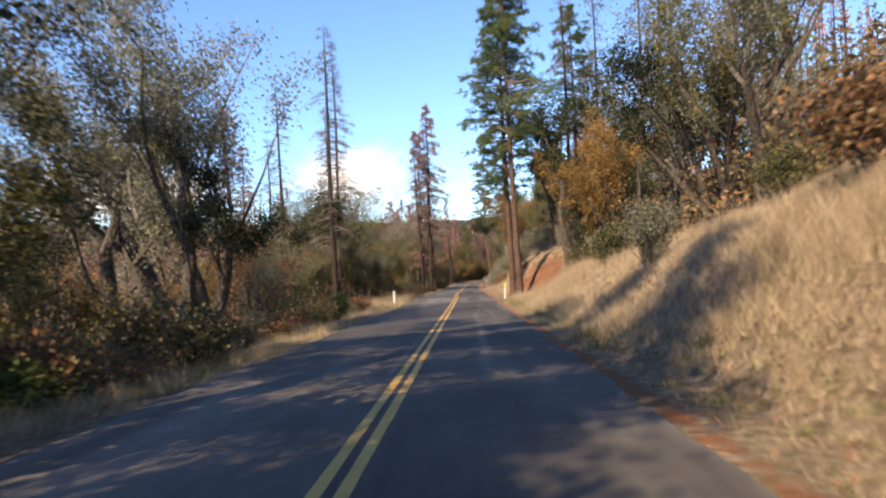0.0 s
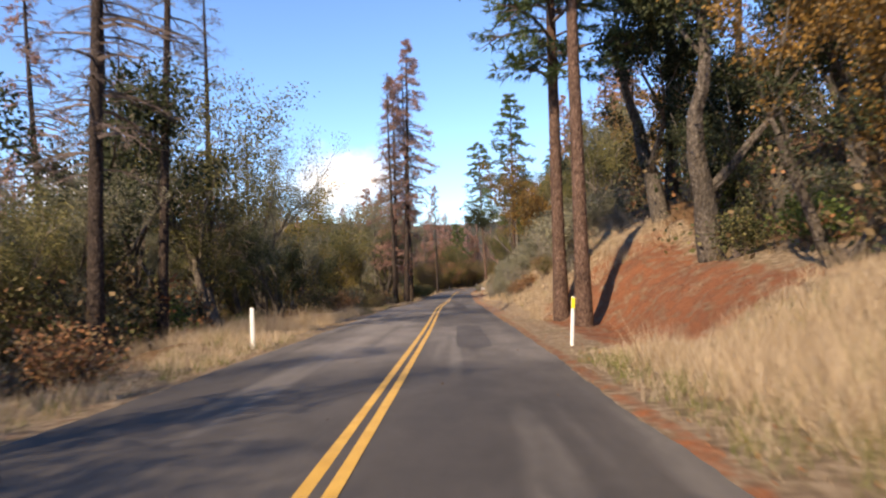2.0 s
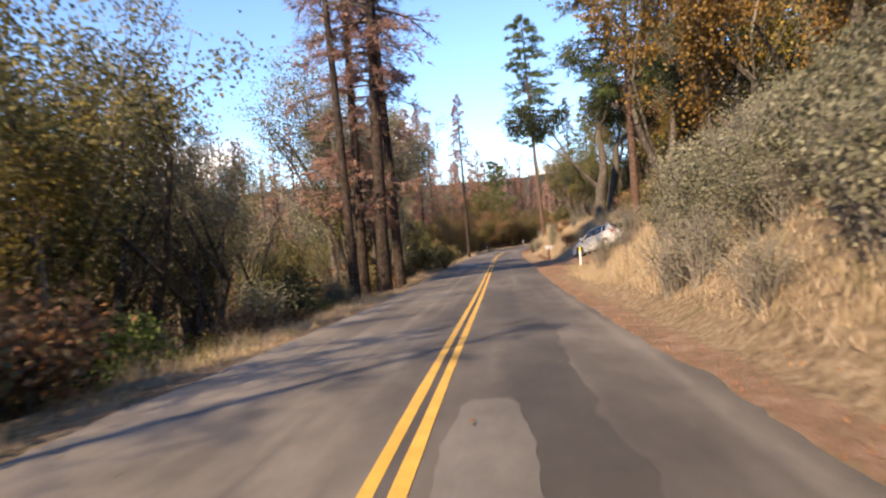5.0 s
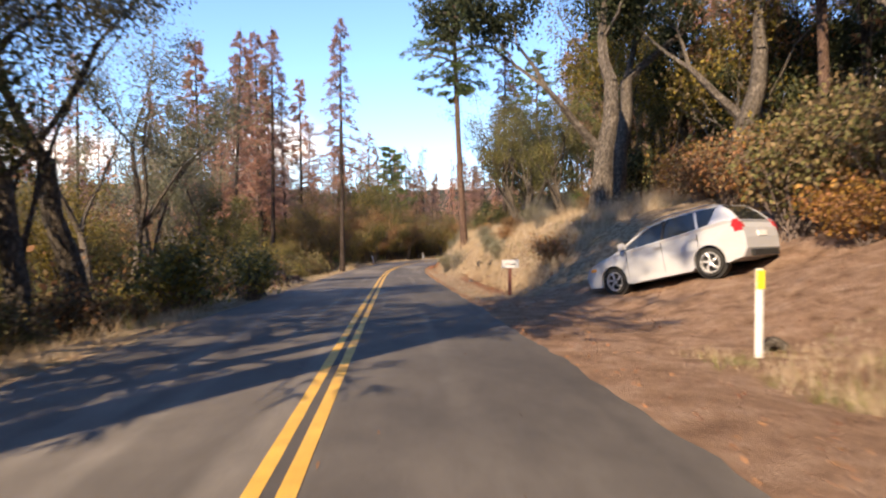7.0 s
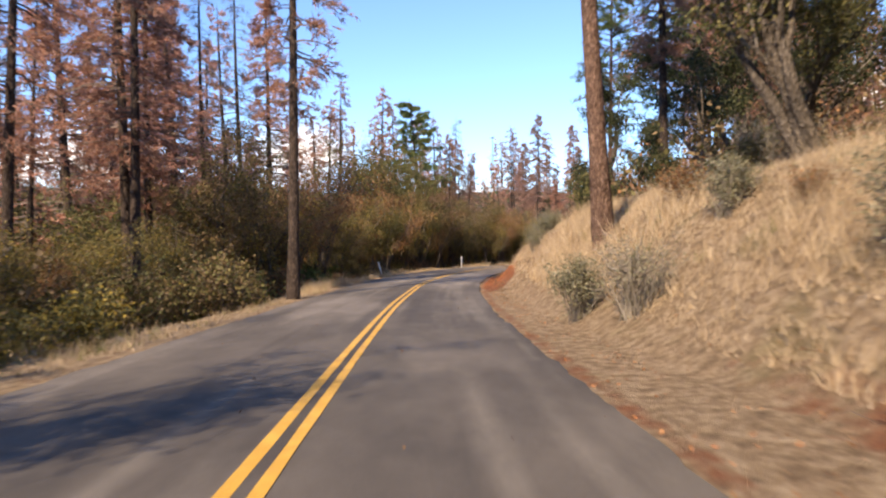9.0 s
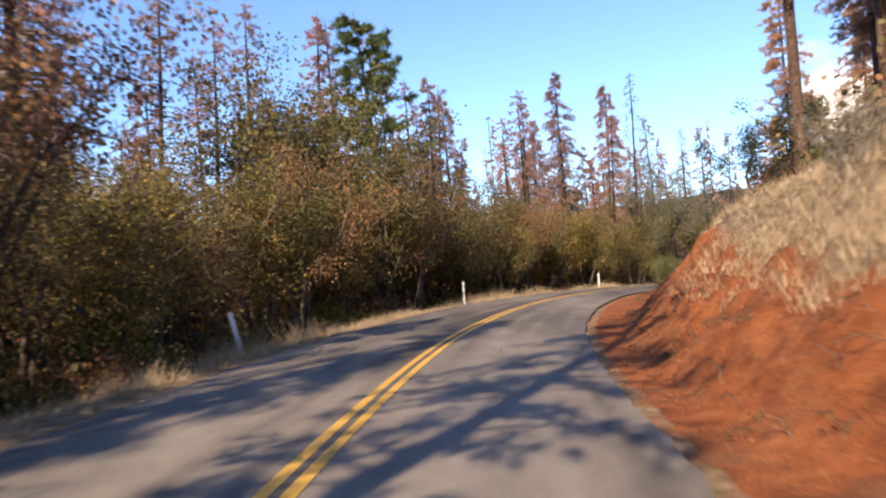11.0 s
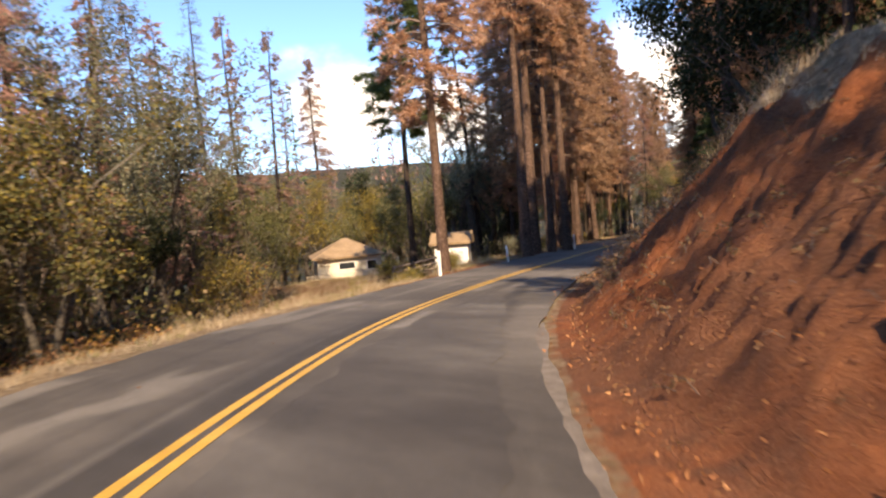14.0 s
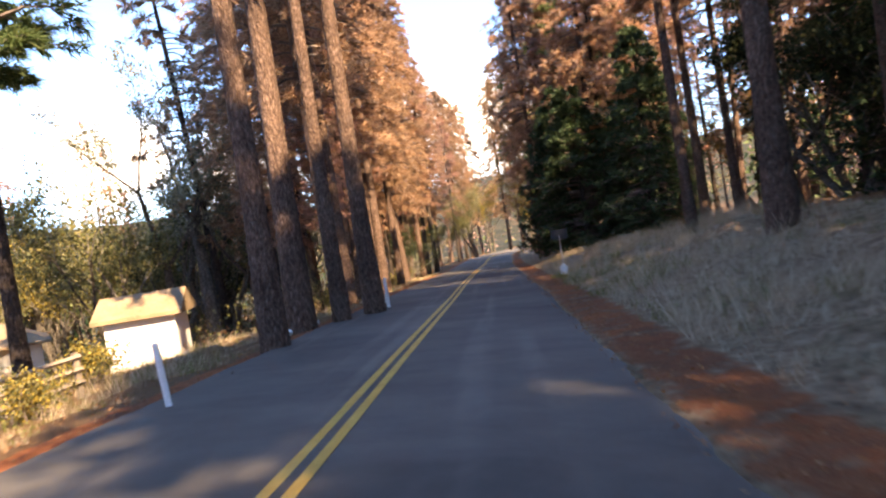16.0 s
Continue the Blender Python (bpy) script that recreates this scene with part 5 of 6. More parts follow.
def grass():
    random.seed(41)
    dry = Mesh()
    zones = (  # s0, s1, d0, d1, tufts, height, share of green
        (-4, 50, -6.2, -3.9, 1500, 0.42, 0.15), (-4, 50, -5.0, -3.6, 500, 0.18, 0.7), (50, 69, -11.0, -4.2, 2400, 0.62, 0.03), (68, 80, -5.4, -3.8, 300, 0.3, 0.3), (80, 112, -5.6, -3.8, 700, 0.35, 0.1),
        (112, 168, -6.2, -3.9, 1000, 0.3, 0.2), (165, 236, -6.4, -4.0, 3000, 0.42, 0.08), (234, 300, -6.5, -4.2, 700, 0.25, 0.3), (234, 266, -26, -6.0, 2600, 0.45, 0.25),
        (-4, 45, 3.9, 7.5, 6500, 0.55, 0.04), (-4, 45, 7.0, 10.5, 2200, 0.5, 0.05), (-2, 45, 3.2, 4.4, 1000, 0.25, 0.5), (56, 108, 4.0, 7.5, 4800, 0.55, 0.03), (56, 108, 7.0, 9.5, 1400, 0.55, 0.03), (108, 116, 4.6, 10, 700, 0.3, 0.35),
        (129, 162, 4.6, 11.0, 3600, 0.55, 0.02), (160, 236, 6.0, 9.0, 2600, 0.42, 0.05), (156, 182, 4.4, 8.5, 2200, 0.4, 0.0), (232, 275, 3.8, 10.0, 2600, 0.5, 0.12), (250, 262, 3.6, 6.0, 400, 0.25, 0.8))
    for s0, s1, d0, d1, n, h, green in zones:
        n = int(n * 1.25)
        S, D = np.array([rnd(s0, s1) for _ in range(n)]), np.array([rnd(d0, d1) for _ in range(n)])
        x, y, hgt = surface(S, D)
        clump = 0.35 + 1.25 * np.maximum(0.0, fbm(x, y, 1.5, 9) + 0.25)
        for i in range(n):
            blades(dry, float(x[i]), float(y[i]), float(hgt[i]), h * float(clump[i]) * rnd(0.5, 1.15), 12, 0.17, 1 if rnd(0, 1) < green else 0)
    ob = new("roadside_grass", dry.data("roadside_grass", [M_GRASS_DRY, M_GRASS_GREEN]))
    tagged(ob, "dry straw-coloured grass along the road", "grass", kind="stuff")


grass()


def litter():
    global LOD
    LOD = 0
    random.seed(43)
    m = Mesh()
    for s0, s1, d0, d1, n, mi in ((-2, 270, 2.75, 3.9, 3600, 1), (-2, 270, -4.6, -3.3, 3000, 0), (232, 285, -5.0, -3.1, 3000, 1), (108, 128, 3, 13, 1500, 0), (198, 236, 3.2, 6.0, 1800, 0), (157, 186, 3.1, 5.2, 4200, 2), (196, 236, 3.1, 4.4, 3200, 1), (128, 160, 3.5, 8, 1500, 0), (2, 290, -3.3, 2.7, 260, 0), (110, 126, 9, 17, 1500, 2), (226, 262, 2.6, 4.6, 4200, 1), (214, 234, 3.2, 7.0, 4500, 0)):
        S, D = np.array([rnd(s0, s1) for _ in range(n)]), np.array([rnd(d0, d1) for _ in range(n)])
        x, y, z = at_road(S, D)
        flat = np.abs(D) < 2.8
        hgt = np.where(flat, z + 0.035, surface(S, D)[2])
        for i in range(n):
            p = Vector((float(x[i]), float(y[i]), float(hgt[i]) + rnd(0.0, 0.05)))
            leaf(m, p, rnd(0.02, 0.05) * (0.75 if mi == 2 else 0.6 if D[i] > 3.4 and S[i] > 160 else 1.0), mi, 0.0)
    ob = new("fallen_leaves", m.data("fallen_leaves", [M_LITTER, M_NEEDLE_LITTER, M_LEAF_RUST]))
    LOD = 1
    tagged(ob, "fallen brown leaves and needles by the road", "leaf litter", kind="stuff")


litter()


def clods():
    random.seed(44)
    m = Mesh()
    for s0, s1, d0, d1, n, size in ((164, 236, 3.1, 6.2, 1200, 0.015), (198, 234, 3.2, 6.6, 900, 0.012), (108, 127, 3, 10, 500, 0.02), (44, 60, 5.2, 8.5, 500, 0.025), (128, 140, 3.8, 6, 300, 0.03)):
        S, D = np.array([rnd(s0, s1) for _ in range(n)]), np.array([rnd(d0, d1) for _ in range(n)])
        for x, y, h in zip(*(v.tolist() for v in surface(S, D))):
            r = size * rnd(0.4, 1.5)
            c = Vector((x, y, h))
            k = len(m.v)
            for w in ((1, 0, 0), (0, 1, 0), (-1, 0, 0), (0, -1, 0), (0, 0, 1), (0, 0, -1)):
                m.v.append(tuple(c + Vector(w) * r * rnd(0.6, 1.2)))
            for f in ((0, 1, 4), (1, 2, 4), (2, 3, 4), (3, 0, 4), (1, 0, 5), (2, 1, 5), (3, 2, 5), (0, 3, 5)):
                m.f.append(tuple(k + q for q in f))
                m.m.append(0)
    ob = new("earth_clods", m.data("earth_clods", [M_CLOD]))
    tagged(ob, "loose clods and stones of red earth", "earth clods", kind="stuff")


M_CLOD = simple("red_clods", (0.08, 0.034, 0.022), (0.19, 0.078, 0.044), 3, 0.95, fine=40)
clods()


for s, d, h in ((118, -10.5, 0), (123, -10.0, 9)):
    fixed("oak_olive", *[float(v) for v in at_road(s, d)[:2]], h, 0)
wood(158, 184, -10, -6.8, 26, ["brush_dry", "brush_green", "brush_yellow", "brush_dry"], 0.7, 1.2, 1.3)
for s, d, h in ((239, -6.8, 1.1), (243, -8.0, 1.3), (247, -7.5, 1.2), (252, -9.5, 1.5), (241, -10.0, 1.4), (249, -12.5, 1.6), (236, -8.5, 1.2)):
    fixed("brush_yellow", *[float(v) for v in at_road(s, d)[:2]], h, 0)
# single bushes on the red cut
for key, s, d, h, which in (("brush_grey", 168.2, 5.2, 1.15, 0), ("brush_grey", 171.5, 5.8, 1.1, 0), ("brush_grey", 172.0, 6.3, 1.1, 0), ("brush_green", 171.0, 8.0, 2.6, 1), ("oak_dark", 178.0, 8.2, 4.0, 1), ("brush_grey", 174.5, 6.2, 1.6, 1), ("brush_grey", 177.0, 5.8, 1.3, 1)):
    x, y, _ = at_road(s, d)
    fixed(key, float(x), float(y), h, which)
for key, x, y, h, k in (("brush_grey", 1.3, 139.0, 1.3, 0), ("brush_grey", 0.2, 150.0, 1.6, 1), ("brush_grey", -0.3, 152.0, 1.4, 0), ("broom", 7.9, 196.5, 1.9, 0), ("broom", 8.5, 197.4, 1.7, 0)):
    fixed(key, x, y, h, k)
wood(130, 158, 6.0, 10, 16, ["brush_grey", "brush_dry"], 0.35, 0.7, 1.5)
# tall bushes out of view left of the start, added to shade the verge
for s, d, h in ((2.0, -8.0, 3.0), (-1.5, -8.0, 3.0), (5.0, -8.4, 2.6), (8.5, -8.0, 2.2)):
    fixed("brush_green", *[float(v) for v in at_road(s, d)[:2]], h, 1)
for x, y, h in ((43.0, 270.5, 12), (52.0, 272.0, 13), (58.5, 268.0, 11), (47.0, 276.0, 13), (37.0, 268.0, 11)):
    fixed("oak_yellow", x, y, h, 0)



# single trees along the way, each where it stands
random.seed(91)
for key, x, y, h, k in (
        ("pine", 2.68, 53.38, 27, 1), ("pine", 2.26, 55.88, 26, 0), ("oak_olive", -9.0, 201.0, 14.5, 0), ("oak_thicket", -8.6, 200.4, 14.5, 0), ("oak_yellow", -7.6, 200.2, 9.5, 0), ("oak_yellow", -16.4, 91.0, 14, 0), ("oak_olive", -14.3, 89.0, 11, 0), ("oak_yellow", -12.2, 87.5, 7.0, 1), ("oak_grey", -15.0, 96.0, 12.5, 1), ("oak_grey", -13.4, 98.6, 10, 1), ("oak_grey", -10.2, 22.0, 14, 0), ("oak_grey", -11.4, 25.0, 13, 1), ("oak_grey", -11.0, 117.8, 15, 0), ("oak_grey", -11.8, 121.8, 14, 0), ("oak_grey", -12.6, 114.5, 15, 1), ("oak_olive", -14.2, 118.0, 13, 0), ("oak_dark", -11.6, 68.5, 6, 1), ("oak_dark", -22.5, 41.0, 15, 0), ("oak_thin", -21.0, 47.0, 12, 1), ("snag", -21.7, 92.2, 21, 0),
        ("snag", -17.5, 190.0, 27, 2), ("snag", -19.4, 187.5, 27, 2), ("faded", -27.0, 209.0, 29, 0), ("oak_dark", 5.0, 135.0, 16, 0), ("oak_thin", 6.4, 137.5, 15, 0),
        ("orange_pine", 32.03, 227.67, 27, 0), ("pine_young", 41.6, 241.2, 21, 0), ("orange_pine", 41.2, 230.5, 28, 1), ("orange_pine", 44.8, 232.95, 35, 1),
        ("orange_pine", 45.75, 232.3, 24, 1), ("orange_pine", 47.1, 232.1, 29, 1), ("oak_thin", 55.4, 249.0, 17, 0),
        ("oak_thin", -13.2, 120.5, 12, 1), ("oak_thin", -11.7, 125.8, 13, 0), ("oak_thin", -13.5, 129.8, 11, 1), ("oak_thin", -9.5, 117.0, 10, 1),
        ("oak_thin", -15.9, 78.2, 15, 1), ("oak_gold", 5.6, 106.0, 15, 0), ("oak_gold", 8.6, 38.3, 9.5, 0), ("berry_bush", 13.8, 198.0, 2.4, 0), ("berry_bush", 15.2, 199.2, 2.6, 0),
        # the two dark oaks are out of view, added to darken the left verge
        ("oak_dark", -7.6, 5.0, 8, 1), ("oak_dark", -8.4, 1.0, 9, 1), ("oak_olive", -8.2, 9.0, 6, 1), ("brush_yellow", -9.4, 125.6, 2.6, 0), ("brush_yellow", -8.0, 128.5, 2.0, 0)):
    fixed(key, x, y, h, k)
# thickets close behind the road
random.seed(92)
wood(166, 224, -11.5, -7.6, 46, ["oak_thicket", "oak_dry", "oak_thicket", "oak_dry"], 0.7, 1.05, 1.6)
wood(150, 172, -12.5, -8.0, 16, ["oak_thicket", "brush_dry", "brush_yellow"], 0.45, 0.65, 1.6)
wood(70, 90, 3.9, 5.4, 18, ["brush_grey"], 0.5, 0.85, 1.0)
wood(62, 74, 4.4, 6.0, 8, ["brush_grey", "brush_dry"], 0.4, 0.6, 1.0)
wood(112, 150, 15.5, 26, 26, ["oak_dark", "brown", "oak_dark", "oak_thin", "orange_pine"], 0.8, 1.1, 1.8)
wood(236, 264, 9.5, 26, 26, ["orange_pine", "brown", "orange_pine", "oak_dark"], 0.75, 1.05, 1.7)
wood(276, 306, 6.5, 20, 18, ["orange_pine", "orange_pine", "brown"], 0.8, 1.05, 2.0)
wood(262, 300, -9, -4.6, 12, ["orange_pine", "brown"], 0.85, 1.1, 2.0)
wood(236, 262, -16, -8.0, 14, ["oak_thicket", "brush_dry", "oak_yellow"], 0.5, 0.8, 1.8)
wood(119, 132, 10.5, 16.5, 26, ["brush_rust", "brush_dry", "brush_rust", "brush_yellow", "brush_rust"], 0.9, 1.4, 1.2)
wood(122, 150, -9.5, -5.8, 24, ["brush_dry", "brush_yellow", "brush_dry", "brush_grey"], 0.7, 1.15, 1.2)
for s, d, h, k in ((226.5, 12.0, 22, 1), (228.5, 11.0, 20, 1), (230.5, 10.0, 18, 1), (232.5, 9.6, 16, 1), (224.0, 13.5, 25, 1), (227.0, 14.5, 25, 1), (230.0, 13.0, 23, 1), (233.0, 12.2, 21, 1), (221.5, 15.0, 26, 1), (216.0, 12.0, 25, 1), (219.0, 12.5, 26, 1), (213.0, 15.0, 27, 1), (222.0, 10.5, 24, 1), (217.0, 16.0, 27, 1), (211.0, 13.5, 26, 1), (224.5, 10.0, 23, 1), (234.0, 10.2, 16, 2), (236.0, 11.5, 20, 0), (228.5, 15.0, 22, 1), (231.0, 16.5, 24, 0), (236.5, 14.0, 22, 1), (240.0, 10.5, 21, 0), (225.0, 18.0, 22, 1), (221.0, 19.0, 20, 0)):
    fixed("orange_pine", *[float(v) for v in at_road(s, d)[:2]], h, k)
for s, d, h in ((233.5, 9.0, 9), (236.0, 9.4, 9), (238.5, 10.5, 10), (241.5, 9.8, 7), (234.0, 12.5, 12)):
    fixed("oak_dark", *[float(v) for v in at_road(s, d)[:2]], h, 1)
for s, d, h, k in ((281, 9.0, 27, 2), (287, 5.4, 26, 0), (276, 12.0, 26, 2), (293, 6.5, 28, 2), (301, 5.8, 26, 0), (275, -5.6, 28, 1), (281, -5.2, 26, 0), (288, -6.0, 27, 2), (296, -5.4, 27, 0), (306, -6.2, 26, 2)):
    fixed("orange_pine", *[float(v) for v in at_road(s, d)[:2]], h, k)
for x, y, h in ((-12.5, 70.5, 7.5), (-13.5, 75.0, 8)):
    fixed("oak_grey", x, y, h, 1)


random.seed(94)
wood(120, 176, -58, -26, 22, ["faded", "brown", "faded", "snag"], 0.8, 1.1, 3.0)
wood(200, 262, -70, -34, 18, ["faded", "brown", "faded"], 0.8, 1.1, 3.0)


# dead bracken, twigs and weeds on the cut
def bracken():
    global LOD
    LOD = 0
    random.seed(47)
    mesh = Mesh()
    for s0, s1, d0, d1, n, size in ((221, 236, 3.7, 7.4, 1500, 0.9), (196, 224, 3.6, 6.6, 420, 0.5), (160, 184, 3.4, 6.2, 380, 0.55), (184, 198, 3.6, 6.0, 160, 0.5), (129, 146, 4.4, 6.4, 260, 0.7)):
        S, D = np.array([rnd(s0, s1) for _ in range(n)]), np.array([rnd(d0, d1) for _ in range(n)])
        X, Y, Z = surface(S, D)
        for x, y, z in zip(X, Y, Z):
            root = Vector((float(x), float(y), float(z) - 0.03))
            way = Vector((rnd(-0.8, 0.5), rnd(-0.4, 0.8), rnd(0.2, 0.9))).normalized()
            L = size * rnd(0.25, 0.65)
            mid = root + way * L * 0.6
            tip = mid + (way + Vector((rnd(-0.5, 0.5), rnd(-0.5, 0.5), -0.7))).normalized() * L * 0.6
            mesh.tube([root, mid, tip], [0.006, 0.004, 0.002], 3, 2, cap=False)
            for _ in range(random.choice((0, 14, 18, 22))):
                q = rnd(0.2, 1)
                p = root.lerp(mid, q * 2) if q < 0.5 else mid.lerp(tip, q * 2 - 1)
                leaf(mesh, p + Vector((rnd(-1, 1), rnd(-1, 1), rnd(-1, 1))) * 0.06 * size, rnd(0.018, 0.042), random.choice((0, 1, 1)), 0.0)
    ob = new("dead_bracken", mesh.data("dead_bracken", [M_LEAF_RUST, M_LEAF_DRY, M_TWIG]))
    LOD = 1
    tagged(ob, "tangled rust-brown dead bracken on the cut bank", "bracken", kind="stuff")


bracken()


# ---- posts and signs ----
M_BLUE = simple("blue_sticker", (0.03, 0.12, 0.55), (0.04, 0.16, 0.65), 5, 0.4, relief=0)
M_BLACK = simple("black_plate", (0.02, 0.02, 0.022), (0.035, 0.035, 0.037), 5, 0.5, relief=0)
M_SIGN_RED = simple("red_sign_paint", (0.42, 0.03, 0.03), (0.52, 0.05, 0.045), 5, 0.5, relief=0)
M_POST_WOOD = simple("brown_painted_post", (0.20, 0.075, 0.055), (0.30, 0.12, 0.09), 8, 0.8)
M_GREY_METAL = simple("weathered_metal", (0.32, 0.32, 0.31), (0.42, 0.42, 0.40), 8, 0.5, 0.6)
M_ROCK = simple("grey_rock", (0.11, 0.09, 0.075), (0.22, 0.19, 0.165), 3, 0.9, relief=0.6, dist=0.03, fine=20)
M_CHAR = simple("charred_wood", (0.012, 0.010, 0.010), (0.03, 0.026, 0.024), 6, 0.95, relief=0.6, dist=0.02, fine=25)
M_STUMP_TOP = simple("weathered_stump_wood", (0.22, 0.12, 0.07), (0.36, 0.21, 0.13), 6, 0.9, relief=0.5)


def marker(name, label, x, y, h=1.12, w=0.10, lean=(0, 0), turn=0.0, top=None, sink=0.06):
    """A flat flexible roadside post: a shallow channel with a rounded top."""
    t = thing(name, label, "road marker post", "delineator posts")
    m = Mesh()
    prof = [(-w / 2, 0.012), (-w / 4, -0.006), (0, -0.010), (w / 4, -0.006), (w / 2, 0.012), (w / 2, 0.020), (0, 0.0), (-w / 2, 0.020)]
    zs = [(-0.25, 1), (h * 0.5, 1), (h - 0.03, 1), (h, 0.82)]
    for z, k in zs:
        m.v += [(px * k, py, z) for px, py in prof]
    n = len(prof)
    for i in range(len(zs) - 1):
        for k in range(n):
            m.f.append((i * n + k, i * n + (k + 1) % n, (i + 1) * n + (k + 1) % n, (i + 1) * n + k))
            m.m.append(0)
    m.f += [tuple(range(3 * n, 4 * n))]
    m.m.append(0)
    part("post", m, M_WHITE, t)
    if top:
        r = Mesh()
        r.box((-w * 0.5, -0.016, h - top[1]), (w * 0.5, -0.009, h - 0.02))
        part("reflector", r, top[0], t, "bright reflective sheeting")
    t.matrix_basis = pose(x, y, gz(x, y) - sink, lean[0], lean[1], turn)
    return t


PLAIN = "slim white plastic roadside marker post"
YTOP = "white plastic marker post with a yellow top"
marker("marker_post", PLAIN, -6.68, 48.2, 1.1, 0.11)
marker("marker_post", YTOP, 1.25, 46.2, 1.15, 0.08, (0, 3), top=(M_YTOP, 0.26))
marker("marker_post", YTOP, 1.32, 115.25, 1.27, 0.10, top=(M_YTOP, 0.26))
marker("marker_post", "white plastic marker post leaning over", -6.54, 183.2, 1.1, 0.11, (-8, -15))
marker("marker_post", PLAIN, -0.6, 198.45, 1.1, 0.11, turn=-25)
marker("marker_post", PLAIN, 9.6, 213.43, 1.1, 0.11, turn=-40)
marker("marker_post", PLAIN, 29.56, 225.24, 1.1, 0.13, turn=-55)
marker("marker_post", "thin grey-white marker post by the trees", 36.3, 227.6, 0.95, 0.09, (0, -4), turn=-60)
marker("marker_post", PLAIN, 48.67, 232.7, 1.1, 0.11, turn=-60)
marker("marker_post", PLAIN, *[float(v) for v in at_road(318.0, 4.4)[:2]], 1.1, 0.11, turn=-60)
marker("marker_post", PLAIN, *[float(v) for v in at_road(79.0, -11.0)[:2]], 0.9, 0.09, (0, -20))


def lettering(text, size, mat, parent, m, label=""):
    cu = bpy.data.curves.new("digit", "FONT")
    cu.body, cu.size, cu.align_x, cu.align_y, cu.extrude, cu.offset = text, size, "CENTER", "CENTER", 0.0015, 0.004
    tmp = bpy.data.objects.new("digit_tmp", cu)
    scene.collection.objects.link(tmp)
    me = bpy.data.meshes.new_from_object(tmp.evaluated_get(bpy.context.evaluated_depsgraph_get()))
    bpy.data.objects.remove(tmp)
    me.materials.clear()
    me.materials.append(mat)
    ob = new("digit", me)
    ob.parent = parent
    ob.matrix_local = m
    return ob


# the mile marker on the cut
mile = thing("mile_marker", "white mile marker paddle reading 10 75", "mile marker")
m = Mesh()
m.box((-0.07, -0.006, -0.6), (0.07, 0.006, 1.08))
part("paddle", m, M_WHITE, mile)
m = Mesh()
m.box((-0.052, -0.0095, 0.965), (0.052, -0.0065, 1.055))
part("blue_sticker", m, M_BLUE, mile, "plain blue square sticker")
for z0, z1 in ((0.665, 0.95), (0.345, 0.62)):
    m = Mesh()
    m.box((-0.055, -0.0095, z0), (0.055, -0.0065, z1))
    part("number_plate", m, M_BLACK, mile, "black plate behind white digits")
for ch, z in (("1", 0.875), ("0", 0.74), ("7", 0.55), ("5", 0.415)):
    lettering(ch, 0.16, M_WHITE, mile, pose(0, -0.012, z, 90, 0, 0))
mile.matrix_basis = pose(12.65, 203.21, -7.47, 0, 0, -42)

# the board at the drive
board = thing("sign_board", "white board with a red mark on a brown post", "sign")
m = Mesh()
m.box((-0.28, -0.012, 0.92), (0.28, 0.012, 1.18))
part("board", m, M_WHITE, board)
m = Mesh()
m.box((-0.05, 0.013, -0.3), (0.05, 0.09, 1.1))
part("post", m, M_POST_WOOD, board)
m = Mesh()
m.tube([(-0.17, -0.016, 1.04), (-0.09, -0.016, 1.055), (-0.03, -0.016, 1.05), (-0.025, -0.016, 1.0)], [0.008, 0.014, 0.016, 0.014], 6)
part("red_mark", m, M_SIGN_RED, board, "curved red painted mark")
for k in range(3):
    m = Mesh()
    m.box((0.02 + 0.06 * k, -0.016, 1.0), (0.055 + 0.06 * k, -0.0125, 1.06))
    part("bar", m, M_BLACK, board)
board.matrix_basis = pose(0.23, 128.4, -5.75, 0, 0, 5)

# small far sign on the uphill verge
far_sign = thing("small_road_sign", "thin grey post with a small dark sign", "sign")
m = Mesh()
m.tube([(0, 0, -0.3), (0, 0, 1.5)], [0.03, 0.03], 6)
part("post", m, M_GREY_METAL, far_sign)
m = Mesh()
m.box((-0.3, -0.02, 1.35), (0.3, 0.0, 1.7))
part("panel", m, M_BLACK, far_sign)
m = Mesh()
m.box((-0.12, -0.045, 0.1), (0.12, -0.035, 0.32))
m.tri((-0.18, -0.04, 0.32), (0.18, -0.04, 0.32), (0, -0.04, 0.5))
part("plate", m, M_WHITE, far_sign)
fx, fy, fz = 53.57, 228.36, gz(53.57, 228.36)
far_sign.matrix_basis = pose(fx, fy, fz, 0, 0, -60)

# white cross and white stones at the foot of a pine
cross = thing("wooden_cross", "small white wooden cross beside the road", "cross")
m = Mesh()
m.box((-0.03, -0.015, -0.2), (0.03, 0.015, 0.5))
part("upright", m, M_WHITE, cross)
m = Mesh()
m.box((-0.16, -0.018, 0.28), (0.16, 0.018, 0.34))
part("crosspiece", m, M_WHITE, cross)
fx, fy, fz = 47.9, 232.3, gz(47.9, 232.3)
cross.matrix_basis = pose(fx, fy, fz, 0, 0, -60)


def stone(label, x, y, z, r, mat, seed, flat=0.7):
    random.seed(seed)
    bm = bmesh.new()
    bmesh.ops.create_icosphere(bm, subdivisions=2, radius=r)
    for v in bm.verts:
        k = 1 + 0.28 * noise.noise(v.co * (2.2 / r) + Vector((seed, 0, 0)))
        v.co = Vector((v.co.x * k, v.co.y * k, v.co.z * k * flat))
    me = bpy.data.meshes.new("stone")
    bm.to_mesh(me)
    bm.free()
    me.materials.append(mat)
    ob = new("stone", me)
    ob.matrix_basis = pose(x, y, z, 0, 0, rnd(0, 360))
    return tagged(ob, label, "stone")


